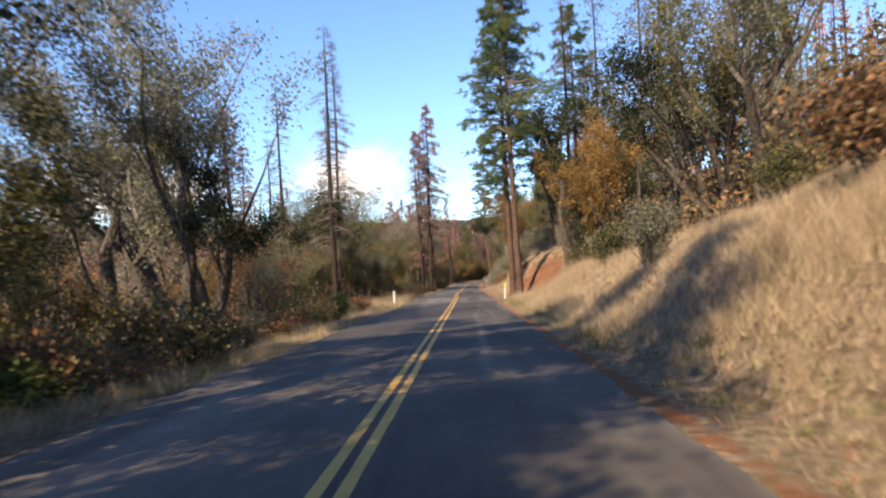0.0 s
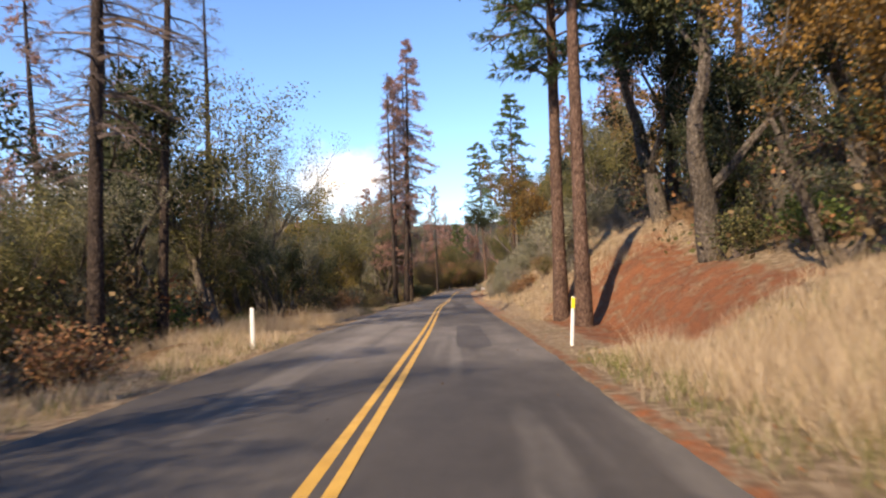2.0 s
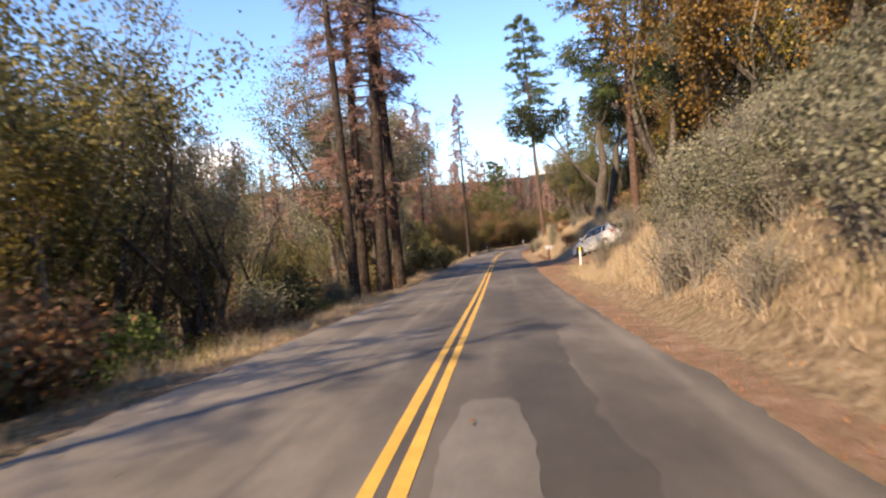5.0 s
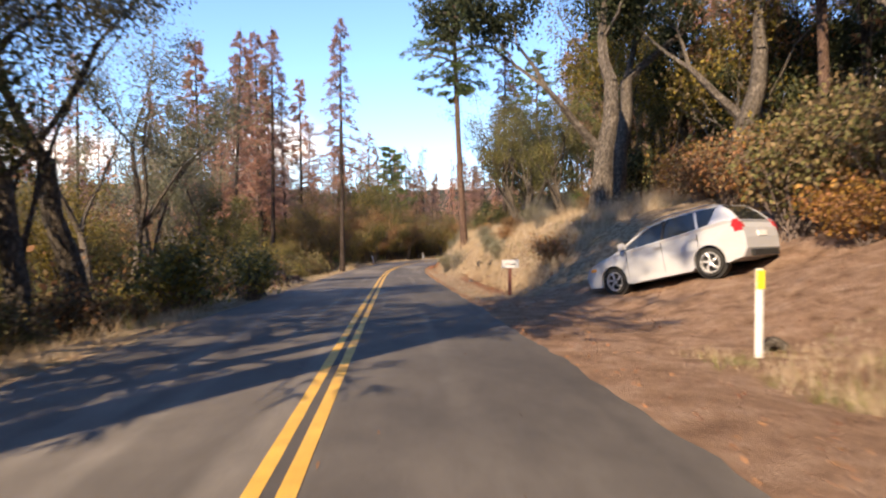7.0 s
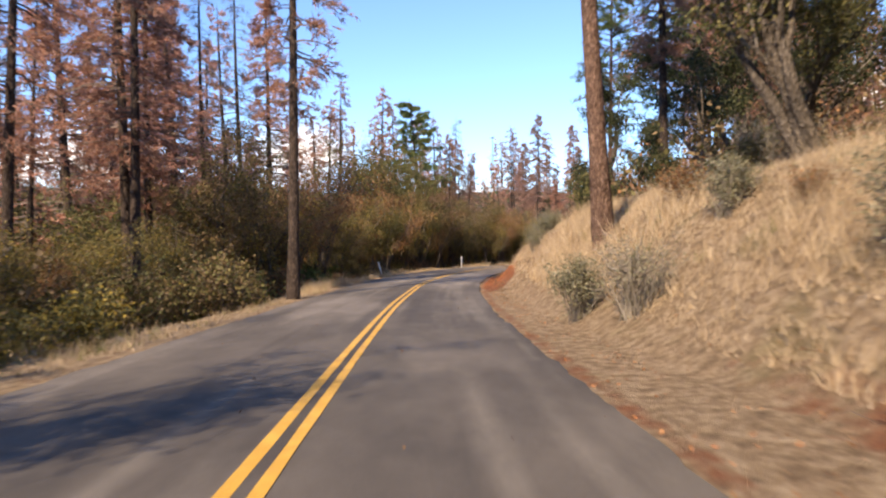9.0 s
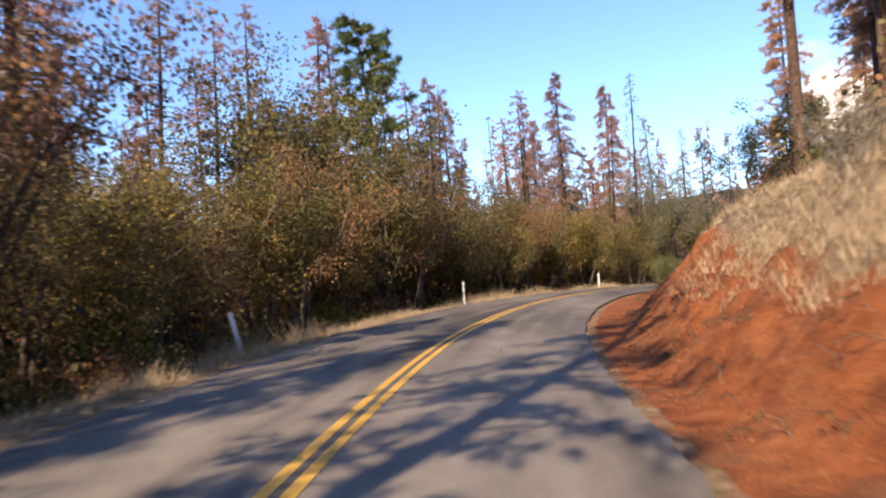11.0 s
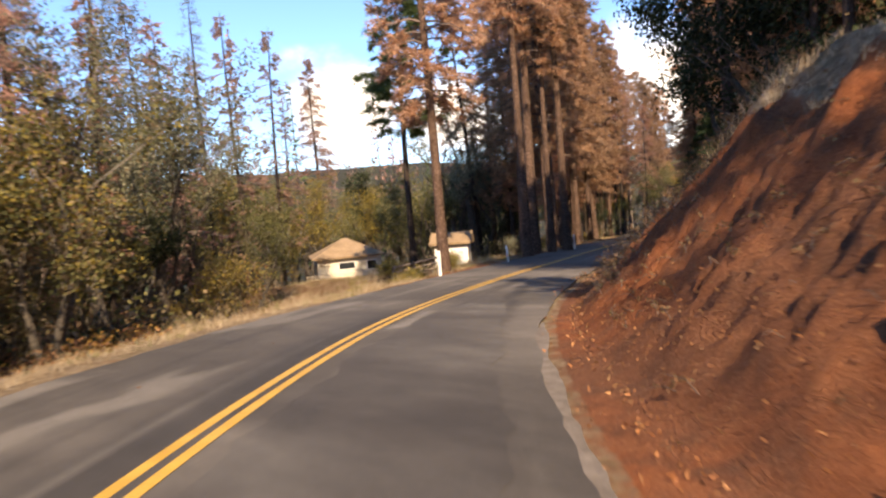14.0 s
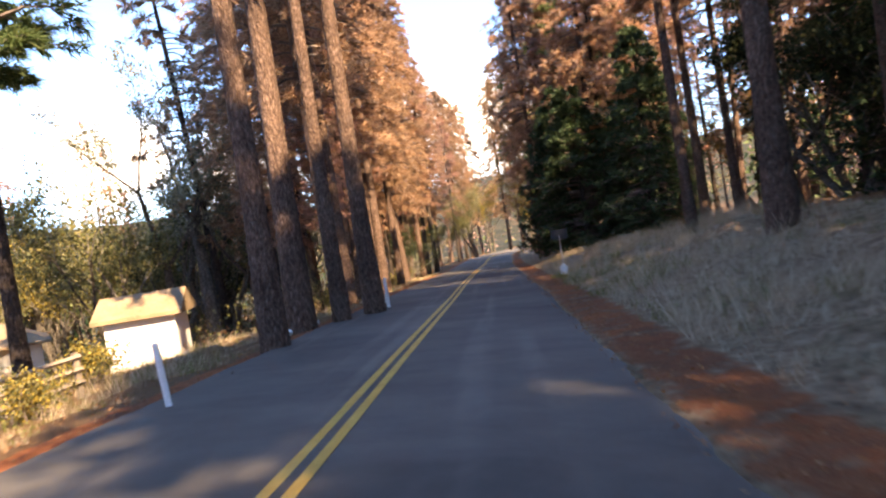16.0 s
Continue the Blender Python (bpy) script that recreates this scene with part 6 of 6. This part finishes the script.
for k in range(7):
    fx, fy, fz = on_ground(252.6 + k * 0.45, -4.3 - 0.25 * (k % 3))
    stone("rounded white stone by the road", fx, fy, fz + 0.08, 0.14, M_WHITE, 200 + k)
for k, (s, d, r) in enumerate(((138.5, 4.3, 0.12), (142, -4.4, 0.2), (145, -4.6, 0.25))):
    fx, fy, fz = on_ground(s, d)
    stone("rough grey roadside stone", fx, fy, fz + r * 0.2, r, M_ROCK, 230 + k)


def stump(x, y, r, h, seed, burnt):
    random.seed(seed)
    t = thing("tree_stump", "sawn tree stump charred on one side" if burnt else "weathered sawn tree stump", "tree stump")
    m, n = Mesh(), 18
    for i, (z, k) in enumerate(((-0.25, 1.35), (0.05, 1.18), (0.25 * h, 1.02), (h - 0.03, 0.98), (h, 0.93))):
        for a in range(n):
            q = r * k * (1 + 0.07 * math.sin(a * 2.1 + seed) + 0.05 * rnd(-1, 1))
            m.v.append((q * math.cos(2 * math.pi * a / n), q * math.sin(2 * math.pi * a / n), z))
    for i in range(4):
        for a in range(n):
            m.f.append((i * n + a, i * n + (a + 1) % n, (i + 1) * n + (a + 1) % n, (i + 1) * n + a))
            m.m.append(1 if burnt and -1 < a - 3 < 13 else 0)
    part("trunk", m, [M_BARK_PINE, M_CHAR], t)
    c = Mesh()
    c.v = [(0.0, 0.0, h + 0.01)] + [(r * 0.93 * math.cos(2 * math.pi * a / n), r * 0.93 * math.sin(2 * math.pi * a / n), h + 0.004) for a in range(n)]
    c.f = [(0, 1 + a, 1 + (a + 1) % n) for a in range(n)]
    c.m = [0] * n
    part("cut_face", c, M_STUMP_TOP if not burnt else M_CHAR, t)
    t.matrix_basis = pose(x, y, gz(x, y), 0, 0, -60)


for s, d, r, h, b in ((130.6, -4.3, 0.46, 0.62, True), (137.0, -4.45, 0.42, 0.6, True), (143.5, -4.7, 0.3, 0.4, False)):
    fx, fy, fz = on_ground(s, d)
    stump(fx, fy, r, h, int(s), b)

# fallen logs
def log(s, d, length, r, turn, label, mat, tilt=0.0):
    random.seed(int(s * 7))
    m = Mesh()
    pts = [Vector((u * length, 0.06 * math.sin(u * 5), 0.05 * math.sin(u * 7 + 1))) for u in np.linspace(-0.5, 0.5, 7)]
    m.tube(pts, [r * rnd(0.85, 1.1) for _ in pts], 9)
    m.f.append(tuple(range(8, -1, -1)))
    m.m.append(0)
    ob = new("log", m.data("log", mat, False))
    fx, fy, fz = on_ground(s, d)
    ob.matrix_basis = pose(fx, fy, fz + r * 0.6, 0, tilt, turn)
    tagged(ob, label, "log")


log(115.6, 5.7, 0.42, 0.09, 8, "short cut log lying in the grass", M_BARK_OAK)
log(139.5, 5.3, 1.9, 0.11, 60, "dark fallen log on the grassy bank", M_CHAR, -25)
log(143.0, 5.2, 1.4, 0.09, 75, "dark fallen log on the grassy bank", M_BARK_OAK, -20)

# ---- the parked car ----
M_SILVER = simple("silver_car_paint", (0.54, 0.55, 0.56), (0.58, 0.59, 0.60), 2, 0.26, 0.2, 0.5, relief=0)
M_GLASS = simple("tinted_car_glass", (0.012, 0.015, 0.016), (0.022, 0.026, 0.027), 2, 0.06, 0, 0.7, relief=0)
M_TYRE = simple("tyre_rubber", (0.022, 0.022, 0.022), (0.035, 0.035, 0.034), 8, 0.85, relief=0.2)
M_RIM = simple("alloy_rim", (0.60, 0.60, 0.60), (0.68, 0.68, 0.68), 6, 0.35, 0.4, relief=0)
M_TRIM = simple("black_car_trim", (0.02, 0.02, 0.02), (0.03, 0.03, 0.03), 6, 0.6, relief=0)
M_TAIL = simple("red_tail_lamp", (0.40, 0.02, 0.03), (0.5, 0.04, 0.05), 6, 0.15, relief=0)
M_AMBER = simple("amber_lamp", (0.75, 0.28, 0.05), (0.8, 0.33, 0.07), 6, 0.2, relief=0)
M_LAMP = simple("headlamp_glass", (0.55, 0.56, 0.57), (0.65, 0.66, 0.67), 6, 0.1, 0.3, relief=0)


def car():
    t = thing("parked_car", "silver compact hatchback parked on a sloping dirt drive", "car")
    arch = lambda cx: [(cx + 0.385 * math.cos(a), 0.33 + 0.385 * math.sin(a)) for a in np.linspace(-0.2, math.pi + 0.2, 15)]
    low = [(0.06, 0.24), (0.0, 0.42), (0.01, 0.58), (0.08, 0.70), (0.24, 0.80), (0.55, 0.90), (1.02, 1.0), (1.9, 1.05), (2.9, 1.10), (3.95, 1.19), (4.26, 1.13), (4.35, 0.94), (4.37, 0.72), (4.36, 0.48), (4.26, 0.30), (3.92, 0.24)]
    low += arch(3.48) + [(3.02, 0.20), (1.36, 0.18)] + arch(0.88) + [(0.48, 0.22)]
    layers = ((0.70, 1.0, 0.0), (0.83, 1.0, 0.0), (0.875, 0.985, 0.0), (0.885, 0.955, 0.012))
    m = Mesh()
    n = len(low)
    cz, cx = 0.62, 2.2
    ring = [(-1, 3), (-1, 2), (-1, 1), (-1, 0), (1, 0), (1, 1), (1, 2), (1, 3)]
    for sgn, li in ring:
        y, k, _ = layers[li]
        for px, pz in low:
            wide = 1.0 - 0.10 * max(0.0, (0.75 - px) / 0.75) ** 2 - 0.05 * max(0.0, (px - 3.7) / 0.67) ** 2
            edge_ = k if pz > 0.72 or px < 0.1 or px > 4.25 else 1.0
            tumble = 1 - 0.06 * max(0.0, pz - 0.75)
            m.v.append((cx + (px - cx) * (1 - (1 - edge_) * 0.5), sgn * y * wide * tumble, cz + (pz - cz) * edge_))
    for r in range(len(ring) - 1):
        for i in range(n):
            a, b = r * n + i, r * n + (i + 1) % n
            m.f.append((a, b, b + n, a + n))
            m.m.append(0)
    m.f.append(tuple(range(n)))
    m.f.append(tuple(reversed(range((len(ring) - 1) * n, len(ring) * n))))
    m.m += [0, 0]
    body = part("body", m, M_SILVER, t)
    # cabin: glass tub and painted roof
    side = [(1.00, 0.98), (1.45, 1.26), (1.96, 1.48), (2.5, 1.565), (3.2, 1.585), (3.86, 1.555), (4.08, 1.36), (4.29, 1.08)]

    def cab(px, pz, sgn, out=0.0):
        w_ = 0.80 - 0.36 * max(0.0, pz - 1.02) + out
        return (px, sgn * w_, pz)

    g = Mesh()
    k = len(side)
    for sgn in (-1, 1):
        g.v += [cab(px, pz, sgn) for px, pz in side]
    g.f = [tuple(range(k)), tuple(reversed(range(k, 2 * k)))] + [(i, i + 1, k + i + 1, k + i) for i in range(k - 1)]
    g.m = [0] * len(g.f)
    part("glasshouse", g, M_GLASS, t, "dark tinted car windows")
    r = Mesh()
    for sgn in (-1, 1):
        r.v += [(px, sgn * (0.80 - 0.36 * (pz - 1.02) + 0.006), pz + 0.012) for px, pz in side[2:6]]
    for sgn in (-1, 1):
        r.v += [(px, sgn * (0.80 - 0.36 * (pz - 1.02) + 0.012), pz - 0.055) for px, pz in side[2:6]]
    r.f = [(i, i + 1, 5 + i, 4 + i) for i in range(3)] + [(8 + i, 9 + i, 1 + i, i) for i in range(3)] + [(12 + i, 4 + i, 5 + i, 13 + i) for i in range(3)] + [(0, 4, 12, 8), (3, 11, 15, 7)]
    r.m = [0] * len(r.f)
    part("roof", r, M_SILVER, t)
    for sgn in (-1, 1):
        for a, b, wd in (((1.02, 0.98), (2.0, 1.49), 0.035), ((2.34, 1.06), (2.42, 1.52), 0.028), ((3.28, 1.1), (3.22, 1.53), 0.03)):
            q = Mesh()
            p0, p1 = cab(*a, sgn, 0.006), cab(*b, sgn, 0.006)
            q.tube([p0, p1], [wd, wd], 6)
            part("pillar", q, M_TRIM if wd == 0.028 else M_SILVER, t)
        q = Mesh()
        outline = [(3.52, 1.10), (3.74, 1.50), (3.88, 1.54), (4.10, 1.36), (4.31, 1.08)]
        for depth in (0.014, -0.05):
            q.v += [cab(px, pz, sgn, depth) for px, pz in outline]
        q.f = [tuple(range(5)), tuple(range(9, 4, -1))] + [(i, 5 + i, 5 + (i + 1) % 5, (i + 1) % 5) for i in range(5)]
        q.m = [0] * len(q.f)
        part("quarter_panel", q, M_SILVER, t)
        q = Mesh()
        q.tube([(2.1, sgn * 0.60, 1.595), (2.4, sgn * 0.60, 1.635), (3.5, sgn * 0.60, 1.64), (3.78, sgn * 0.60, 1.575)], [0.018] * 4, 6)
        part("roof_rail", q, M_GREY_METAL, t)
        q = Mesh()
        q.tube([(1.36, sgn * 0.84, 1.06), (1.34, sgn * 0.97, 1.10)], [0.03, 0.03], 6)
        q.box((1.28, min(sgn * 0.93, sgn * 1.05), 1.04), (1.40, max(sgn * 0.93, sgn * 1.05), 1.20))
        part("mirror", q, M_SILVER, t)
        q = Mesh()
        a, b = sorted((sgn * 0.70, sgn * 0.848))
        q.box((4.16, a, 0.88), (4.345, b, 1.0))
        n = len(q.v)
        q.v += [(4.10, a, 1.0), (4.335, a, 1.0), (4.335, b, 1.0), (4.10, b, 1.0), (4.16, a, 1.15), (4.26, a, 1.15), (4.26, b, 1.15), (4.16, b, 1.15)]
        for f in ((4, 5, 6, 7), (0, 1, 5, 4), (1, 2, 6, 5), (2, 3, 7, 6), (3, 0, 4, 7)):
            q.f.append(tuple(n + i for i in f))
            q.m.append(0)
        part("tail_lamp", q, M_TAIL, t, "red tail lamp")
        q = Mesh()
        q.box((0.10, min(sgn * 0.52, sgn * 0.80), 0.64), (0.40, max(sgn * 0.52, sgn * 0.80), 0.745))
        part("headlamp", q, M_LAMP, t, "clear headlamp")
        q = Mesh()
        q.box((0.20, min(sgn * 0.78, sgn * 0.842), 0.655), (0.42, max(sgn * 0.78, sgn * 0.842), 0.73))
        part("side_lamp", q, M_AMBER, t, "amber side lamp")
        q = Mesh()
        q.box((1.30, min(sgn * 0.86, sgn * 0.893), 0.20), (3.05, max(sgn * 0.86, sgn * 0.893), 0.27))
        part("sill", q, M_SILVER, t)
        for x0 in (1.36, 2.36, 3.3):
            q = Mesh()
            q.box((x0 - 0.005, min(sgn * 0.86, sgn * 0.8885), 0.32), (x0 + 0.005, max(sgn * 0.86, sgn * 0.8885), 1.0))
            part("door_seam", q, M_TRIM, t)
        for x0 in (2.15, 3.08):
            q = Mesh()
            q.box((x0, min(sgn * 0.87, sgn * 0.905), 0.90), (x0 + 0.2, max(sgn * 0.87, sgn * 0.905), 0.935))
            part("door_handle", q, M_SILVER, t)
    q = Mesh()
    q.box((4.33, -0.6, 0.30), (4.40, 0.6, 0.44))
    part("bumper", q, M_TRIM, t)
    q = Mesh()
    q.box((4.345, -0.2, 0.74), (4.385, 0.2, 0.86))
    part("plate", q, M_WHITE, t, "blank pale rear plate")
    q = Mesh()
    q.box((-0.015, -0.42, 0.34), (0.05, 0.42, 0.48))
    part("grille", q, M_TRIM, t)
    for cx_ in (0.88, 3.48):
        for sgn in (-1, 1):
            wheel_t = Mesh()
            ys = [0.66, 0.68, 0.78, 0.855, 0.868]
            rs = [0.24, 0.305, 0.318, 0.305, 0.235]
            nn = 28
            for y, rr in zip(ys, rs):
                wheel_t.v += [(cx_ + rr * math.cos(2 * math.pi * a / nn), sgn * y, 0.318 + rr * math.sin(2 * math.pi * a / nn)) for a in range(nn)]
            for i in range(4):
                for a in range(nn):
                    wheel_t.f.append((i * nn + a, i * nn + (a + 1) % nn, (i + 1) * nn + (a + 1) % nn, (i + 1) * nn + a))
                    wheel_t.m.append(0)
            wheel_t.f.append(tuple(range(nn)))
            wheel_t.m.append(0)
            wheel = part("wheel", wheel_t, M_TYRE, t)
            rim = Mesh()
            rim.tube([(cx_, sgn * 0.80, 0.318), (cx_, sgn * 0.872, 0.318)], [0.055, 0.05], 12)
            for sp in range(5):
                a = 2 * math.pi * sp / 5 + 0.3
                b = a + 0.28
                ca, sa, cb, sb = math.cos(a), math.sin(a), math.cos(b), math.sin(b)
                rim.tube([(cx_ + 0.03 * ca, sgn * 0.86, 0.318 + 0.03 * sa), (cx_ + 0.13 * ca, sgn * 0.866, 0.318 + 0.13 * sa), (cx_ + 0.215 * cb, sgn * 0.855, 0.318 + 0.215 * sb)], [0.03, 0.026, 0.032], 6)
            rn = 28
            base_ = len(rim.v)
            for y, rr in ((0.80, 0.225), (0.868, 0.236), (0.868, 0.212), (0.80, 0.205)):
                rim.v += [(cx_ + rr * math.cos(2 * math.pi * a / rn), sgn * y, 0.318 + rr * math.sin(2 * math.pi * a / rn)) for a in range(rn)]
            for i in range(3):
                for a in range(rn):
                    rim.f.append((base_ + i * rn + a, base_ + i * rn + (a + 1) % rn, base_ + (i + 1) * rn + (a + 1) % rn, base_ + (i + 1) * rn + a))
                    rim.m.append(0)
            part("rim", rim, M_RIM, wheel, "five-spoke alloy rim")
            liner = Mesh()
            liner.tube([(cx_, sgn * 0.60, 0.33), (cx_, sgn * 0.80, 0.33)], [0.39, 0.39], 24)
            part("wheel_well", liner, M_TRIM, t)
    return t


the_car = car()
back = Vector((1.55, -2.07, 0.58)).normalized()
left_ = Vector((0, 0, 1)).cross(back).normalized()
up_ = back.cross(left_)
front_wheel = Vector((2.2, 123.73, -4.93))
basis = Matrix((back, left_, up_)).transposed().to_4x4()
origin = front_wheel - basis.to_3x3() @ Vector((0.88, -0.80, 0.318))
the_car.matrix_basis = Matrix.Translation(origin) @ basis

# ---- the buildings below the road ----
M_WALL = simple("cream_siding", (0.62, 0.56, 0.45), (0.72, 0.66, 0.54), 2, 0.8, relief=0.1)
M_ROOF = simple("tan_shingles", (0.22, 0.15, 0.09), (0.34, 0.24, 0.15), 1.2, 0.9, relief=0.5, dist=0.03, fine=14)
M_DECK = simple("pale_deck_wood", (0.52, 0.44, 0.34), (0.62, 0.54, 0.43), 4, 0.8)
M_PANE = simple("dark_window_glass", (0.02, 0.025, 0.03), (0.03, 0.035, 0.04), 3, 0.08, relief=0)
M_RED_WOOD = simple("red_painted_wood", (0.30, 0.055, 0.04), (0.40, 0.085, 0.06), 5, 0.8)
M_POLE = simple("utility_pole_wood", (0.20, 0.15, 0.11), (0.30, 0.24, 0.19), 6, 0.9)


def house(name, label, x, y, z, turn, w, d, h, over, pitch_, deck=0.0, windows=(), wall_mat=None, roof_mat=None, hip=True):
    t = thing(name, label, "house")
    m = Mesh()
    m.box((-w / 2, -d / 2, -1.5), (w / 2, d / 2, h))
    part("wall", m, wall_mat or M_WALL, t)
    r = Mesh()
    a, b, top = w / 2 + over, d / 2 + over, h + pitch_
    rx = max(0.2, a - b) if hip else a
    r.v = [(-a, -b, h - 0.05), (a, -b, h - 0.05), (a, b, h - 0.05), (-a, b, h - 0.05), (-rx, 0, top), (rx, 0, top), (-a, -b, h + 0.1), (a, -b, h + 0.1), (a, b, h + 0.1), (-a, b, h + 0.1)]
    r.f = [(6, 7, 5, 4), (7, 8, 5), (8, 9, 4, 5), (9, 6, 4), (0, 1, 7, 6), (1, 2, 8, 7), (2, 3, 9, 8), (3, 0, 6, 9), (3, 2, 1, 0)]
    r.m = [0] * len(r.f)
    part("roof", r, roof_mat or M_ROOF, t)
    for wx, wz, ww, wh in windows:
        win = Mesh()
        win.box((wx - ww / 2 - 0.08, -d / 2 - 0.05, wz - wh / 2 - 0.08), (wx + ww / 2 + 0.08, -d / 2 - 0.003, wz + wh / 2 + 0.08))
        wf = part("window", win, M_WHITE, t)
        pane = Mesh()
        pane.box((wx - ww / 2, -d / 2 - 0.07, wz - wh / 2), (wx + ww / 2, -d / 2 - 0.053, wz + wh / 2))
        part("pane", pane, M_PANE, wf)
    if deck:
        dk = Mesh()
        dk.box((-w / 2 - 1.2, -d / 2 - deck, -0.15), (w * 0.2, -d / 2 - 0.01, 0.0))
        part("deck", dk, M_DECK, t)
        for px in (-w / 2 - 1.1, -w / 2 + 0.6, w * 0.1):
            p = Mesh()
            p.box((px - 0.08, -d / 2 - deck + 0.05, -2.6), (px + 0.08, -d / 2 - deck + 0.21, -0.15))
            part("deck_post", p, M_DECK, t)
        p = Mesh()
        p.box((-w / 2 - 1.2, -d / 2 - deck, 0.92), (w * 0.2, -d / 2 - deck + 0.08, 1.0))
        part("rail", p, M_DECK, t)
        for i in range(15):
            p = Mesh()
            bx = -w / 2 - 1.15 + i * (w * 0.7 + 1.1) / 14
            p.box((bx - 0.03, -d / 2 - deck + 0.01, 0.0), (bx + 0.03, -d / 2 - deck + 0.07, 0.92))
            part("baluster", p, M_DECK, t)
    t.matrix_basis = pose(x, y, z, 0, 0, turn)
    return t


house("house", "cream two-storey house with a tan hip roof", 50.0, 262.0, -12.7, -28, 6.2, 6.0, 2.4, 0.5, 1.8, 1.4, ((-0.3, 1.6, 1.5, 0.6), (2.1, 1.5, 0.8, 0.8)))
house("shed", "small white shed with a gabled roof", 48.0, 244.0, gz(48.0, 244.0) + 0.2, -50, 2.6, 2.4, 1.9, 0.35, 0.9, 0, (), M_WHITE, M_ROOF, False)
hx, hy, hz = on_ground(262.0, 27.0)
house("red_cabin", "dark red cabin among the pines", hx, hy, hz + 0.3, 30, 8.0, 6.0, 2.6, 0.5, 1.7, 0, ((-1.5, 1.4, 1.0, 0.9), (1.5, 1.4, 1.0, 0.9)), M_RED_WOOD, M_CHAR, False)

fence = thing("picket_fence", "low red wooden fence among the trees", "fence")
f0, f1 = Vector(on_ground(266.0, 19.0)), Vector(on_ground(256.0, 19.5))
for i in range(26):
    p = f0.lerp(f1, i / 25)
    m = Mesh()
    m.box((p.x - 0.06, p.y - 0.02, gz(p.x, p.y) - 0.1), (p.x + 0.06, p.y + 0.02, gz(p.x, p.y) + 0.95))
    part("picket", m, M_RED_WOOD, fence)
for hgt in (0.3, 0.75):
    m = Mesh()
    m.tube([(f0.x, f0.y + 0.04, gz(f0.x, f0.y) + hgt), (f1.x, f1.y + 0.04, gz(f1.x, f1.y) + hgt)], [0.03, 0.03], 4)
    part("rail", m, M_RED_WOOD, fence)

pole = thing("utility_pole", "tall weathered wooden utility pole", "utility pole")
m = Mesh()
m.tube([(0, 0, -0.5), (0, 0, 9.0)], [0.15, 0.11], 10)
part("shaft", m, M_POLE, pole)
m = Mesh()
m.box((-0.9, -0.06, 8.2), (0.9, 0.06, 8.34))
part("crossarm", m, M_POLE, pole)
px, py, pz = on_ground(322.0, -6.5)
pole.matrix_basis = pose(px, py, pz, 0, 0, -60)

boards = thing("board_fence", "short weathered grey board fence below the road", "fence")
b0, b1 = Vector(on_ground(246.0, -10.6)), Vector(on_ground(250.0, -8.6))
for i in range(4):
    q = b0.lerp(b1, i / 3)
    m = Mesh()
    m.box((q.x - 0.06, q.y - 0.06, gz(q.x, q.y) - 0.3), (q.x + 0.06, q.y + 0.06, gz(q.x, q.y) + 1.05))
    part("post", m, M_POLE, boards)
for hgt in (0.35, 0.65, 0.95):
    m = Mesh()
    m.tube([(b0.x + 0.09, b0.y - 0.09, gz(b0.x, b0.y) + hgt), (b1.x + 0.09, b1.y - 0.09, gz(b1.x, b1.y) + hgt)], [0.06, 0.06], 4)
    part("board", m, M_POLE, boards)
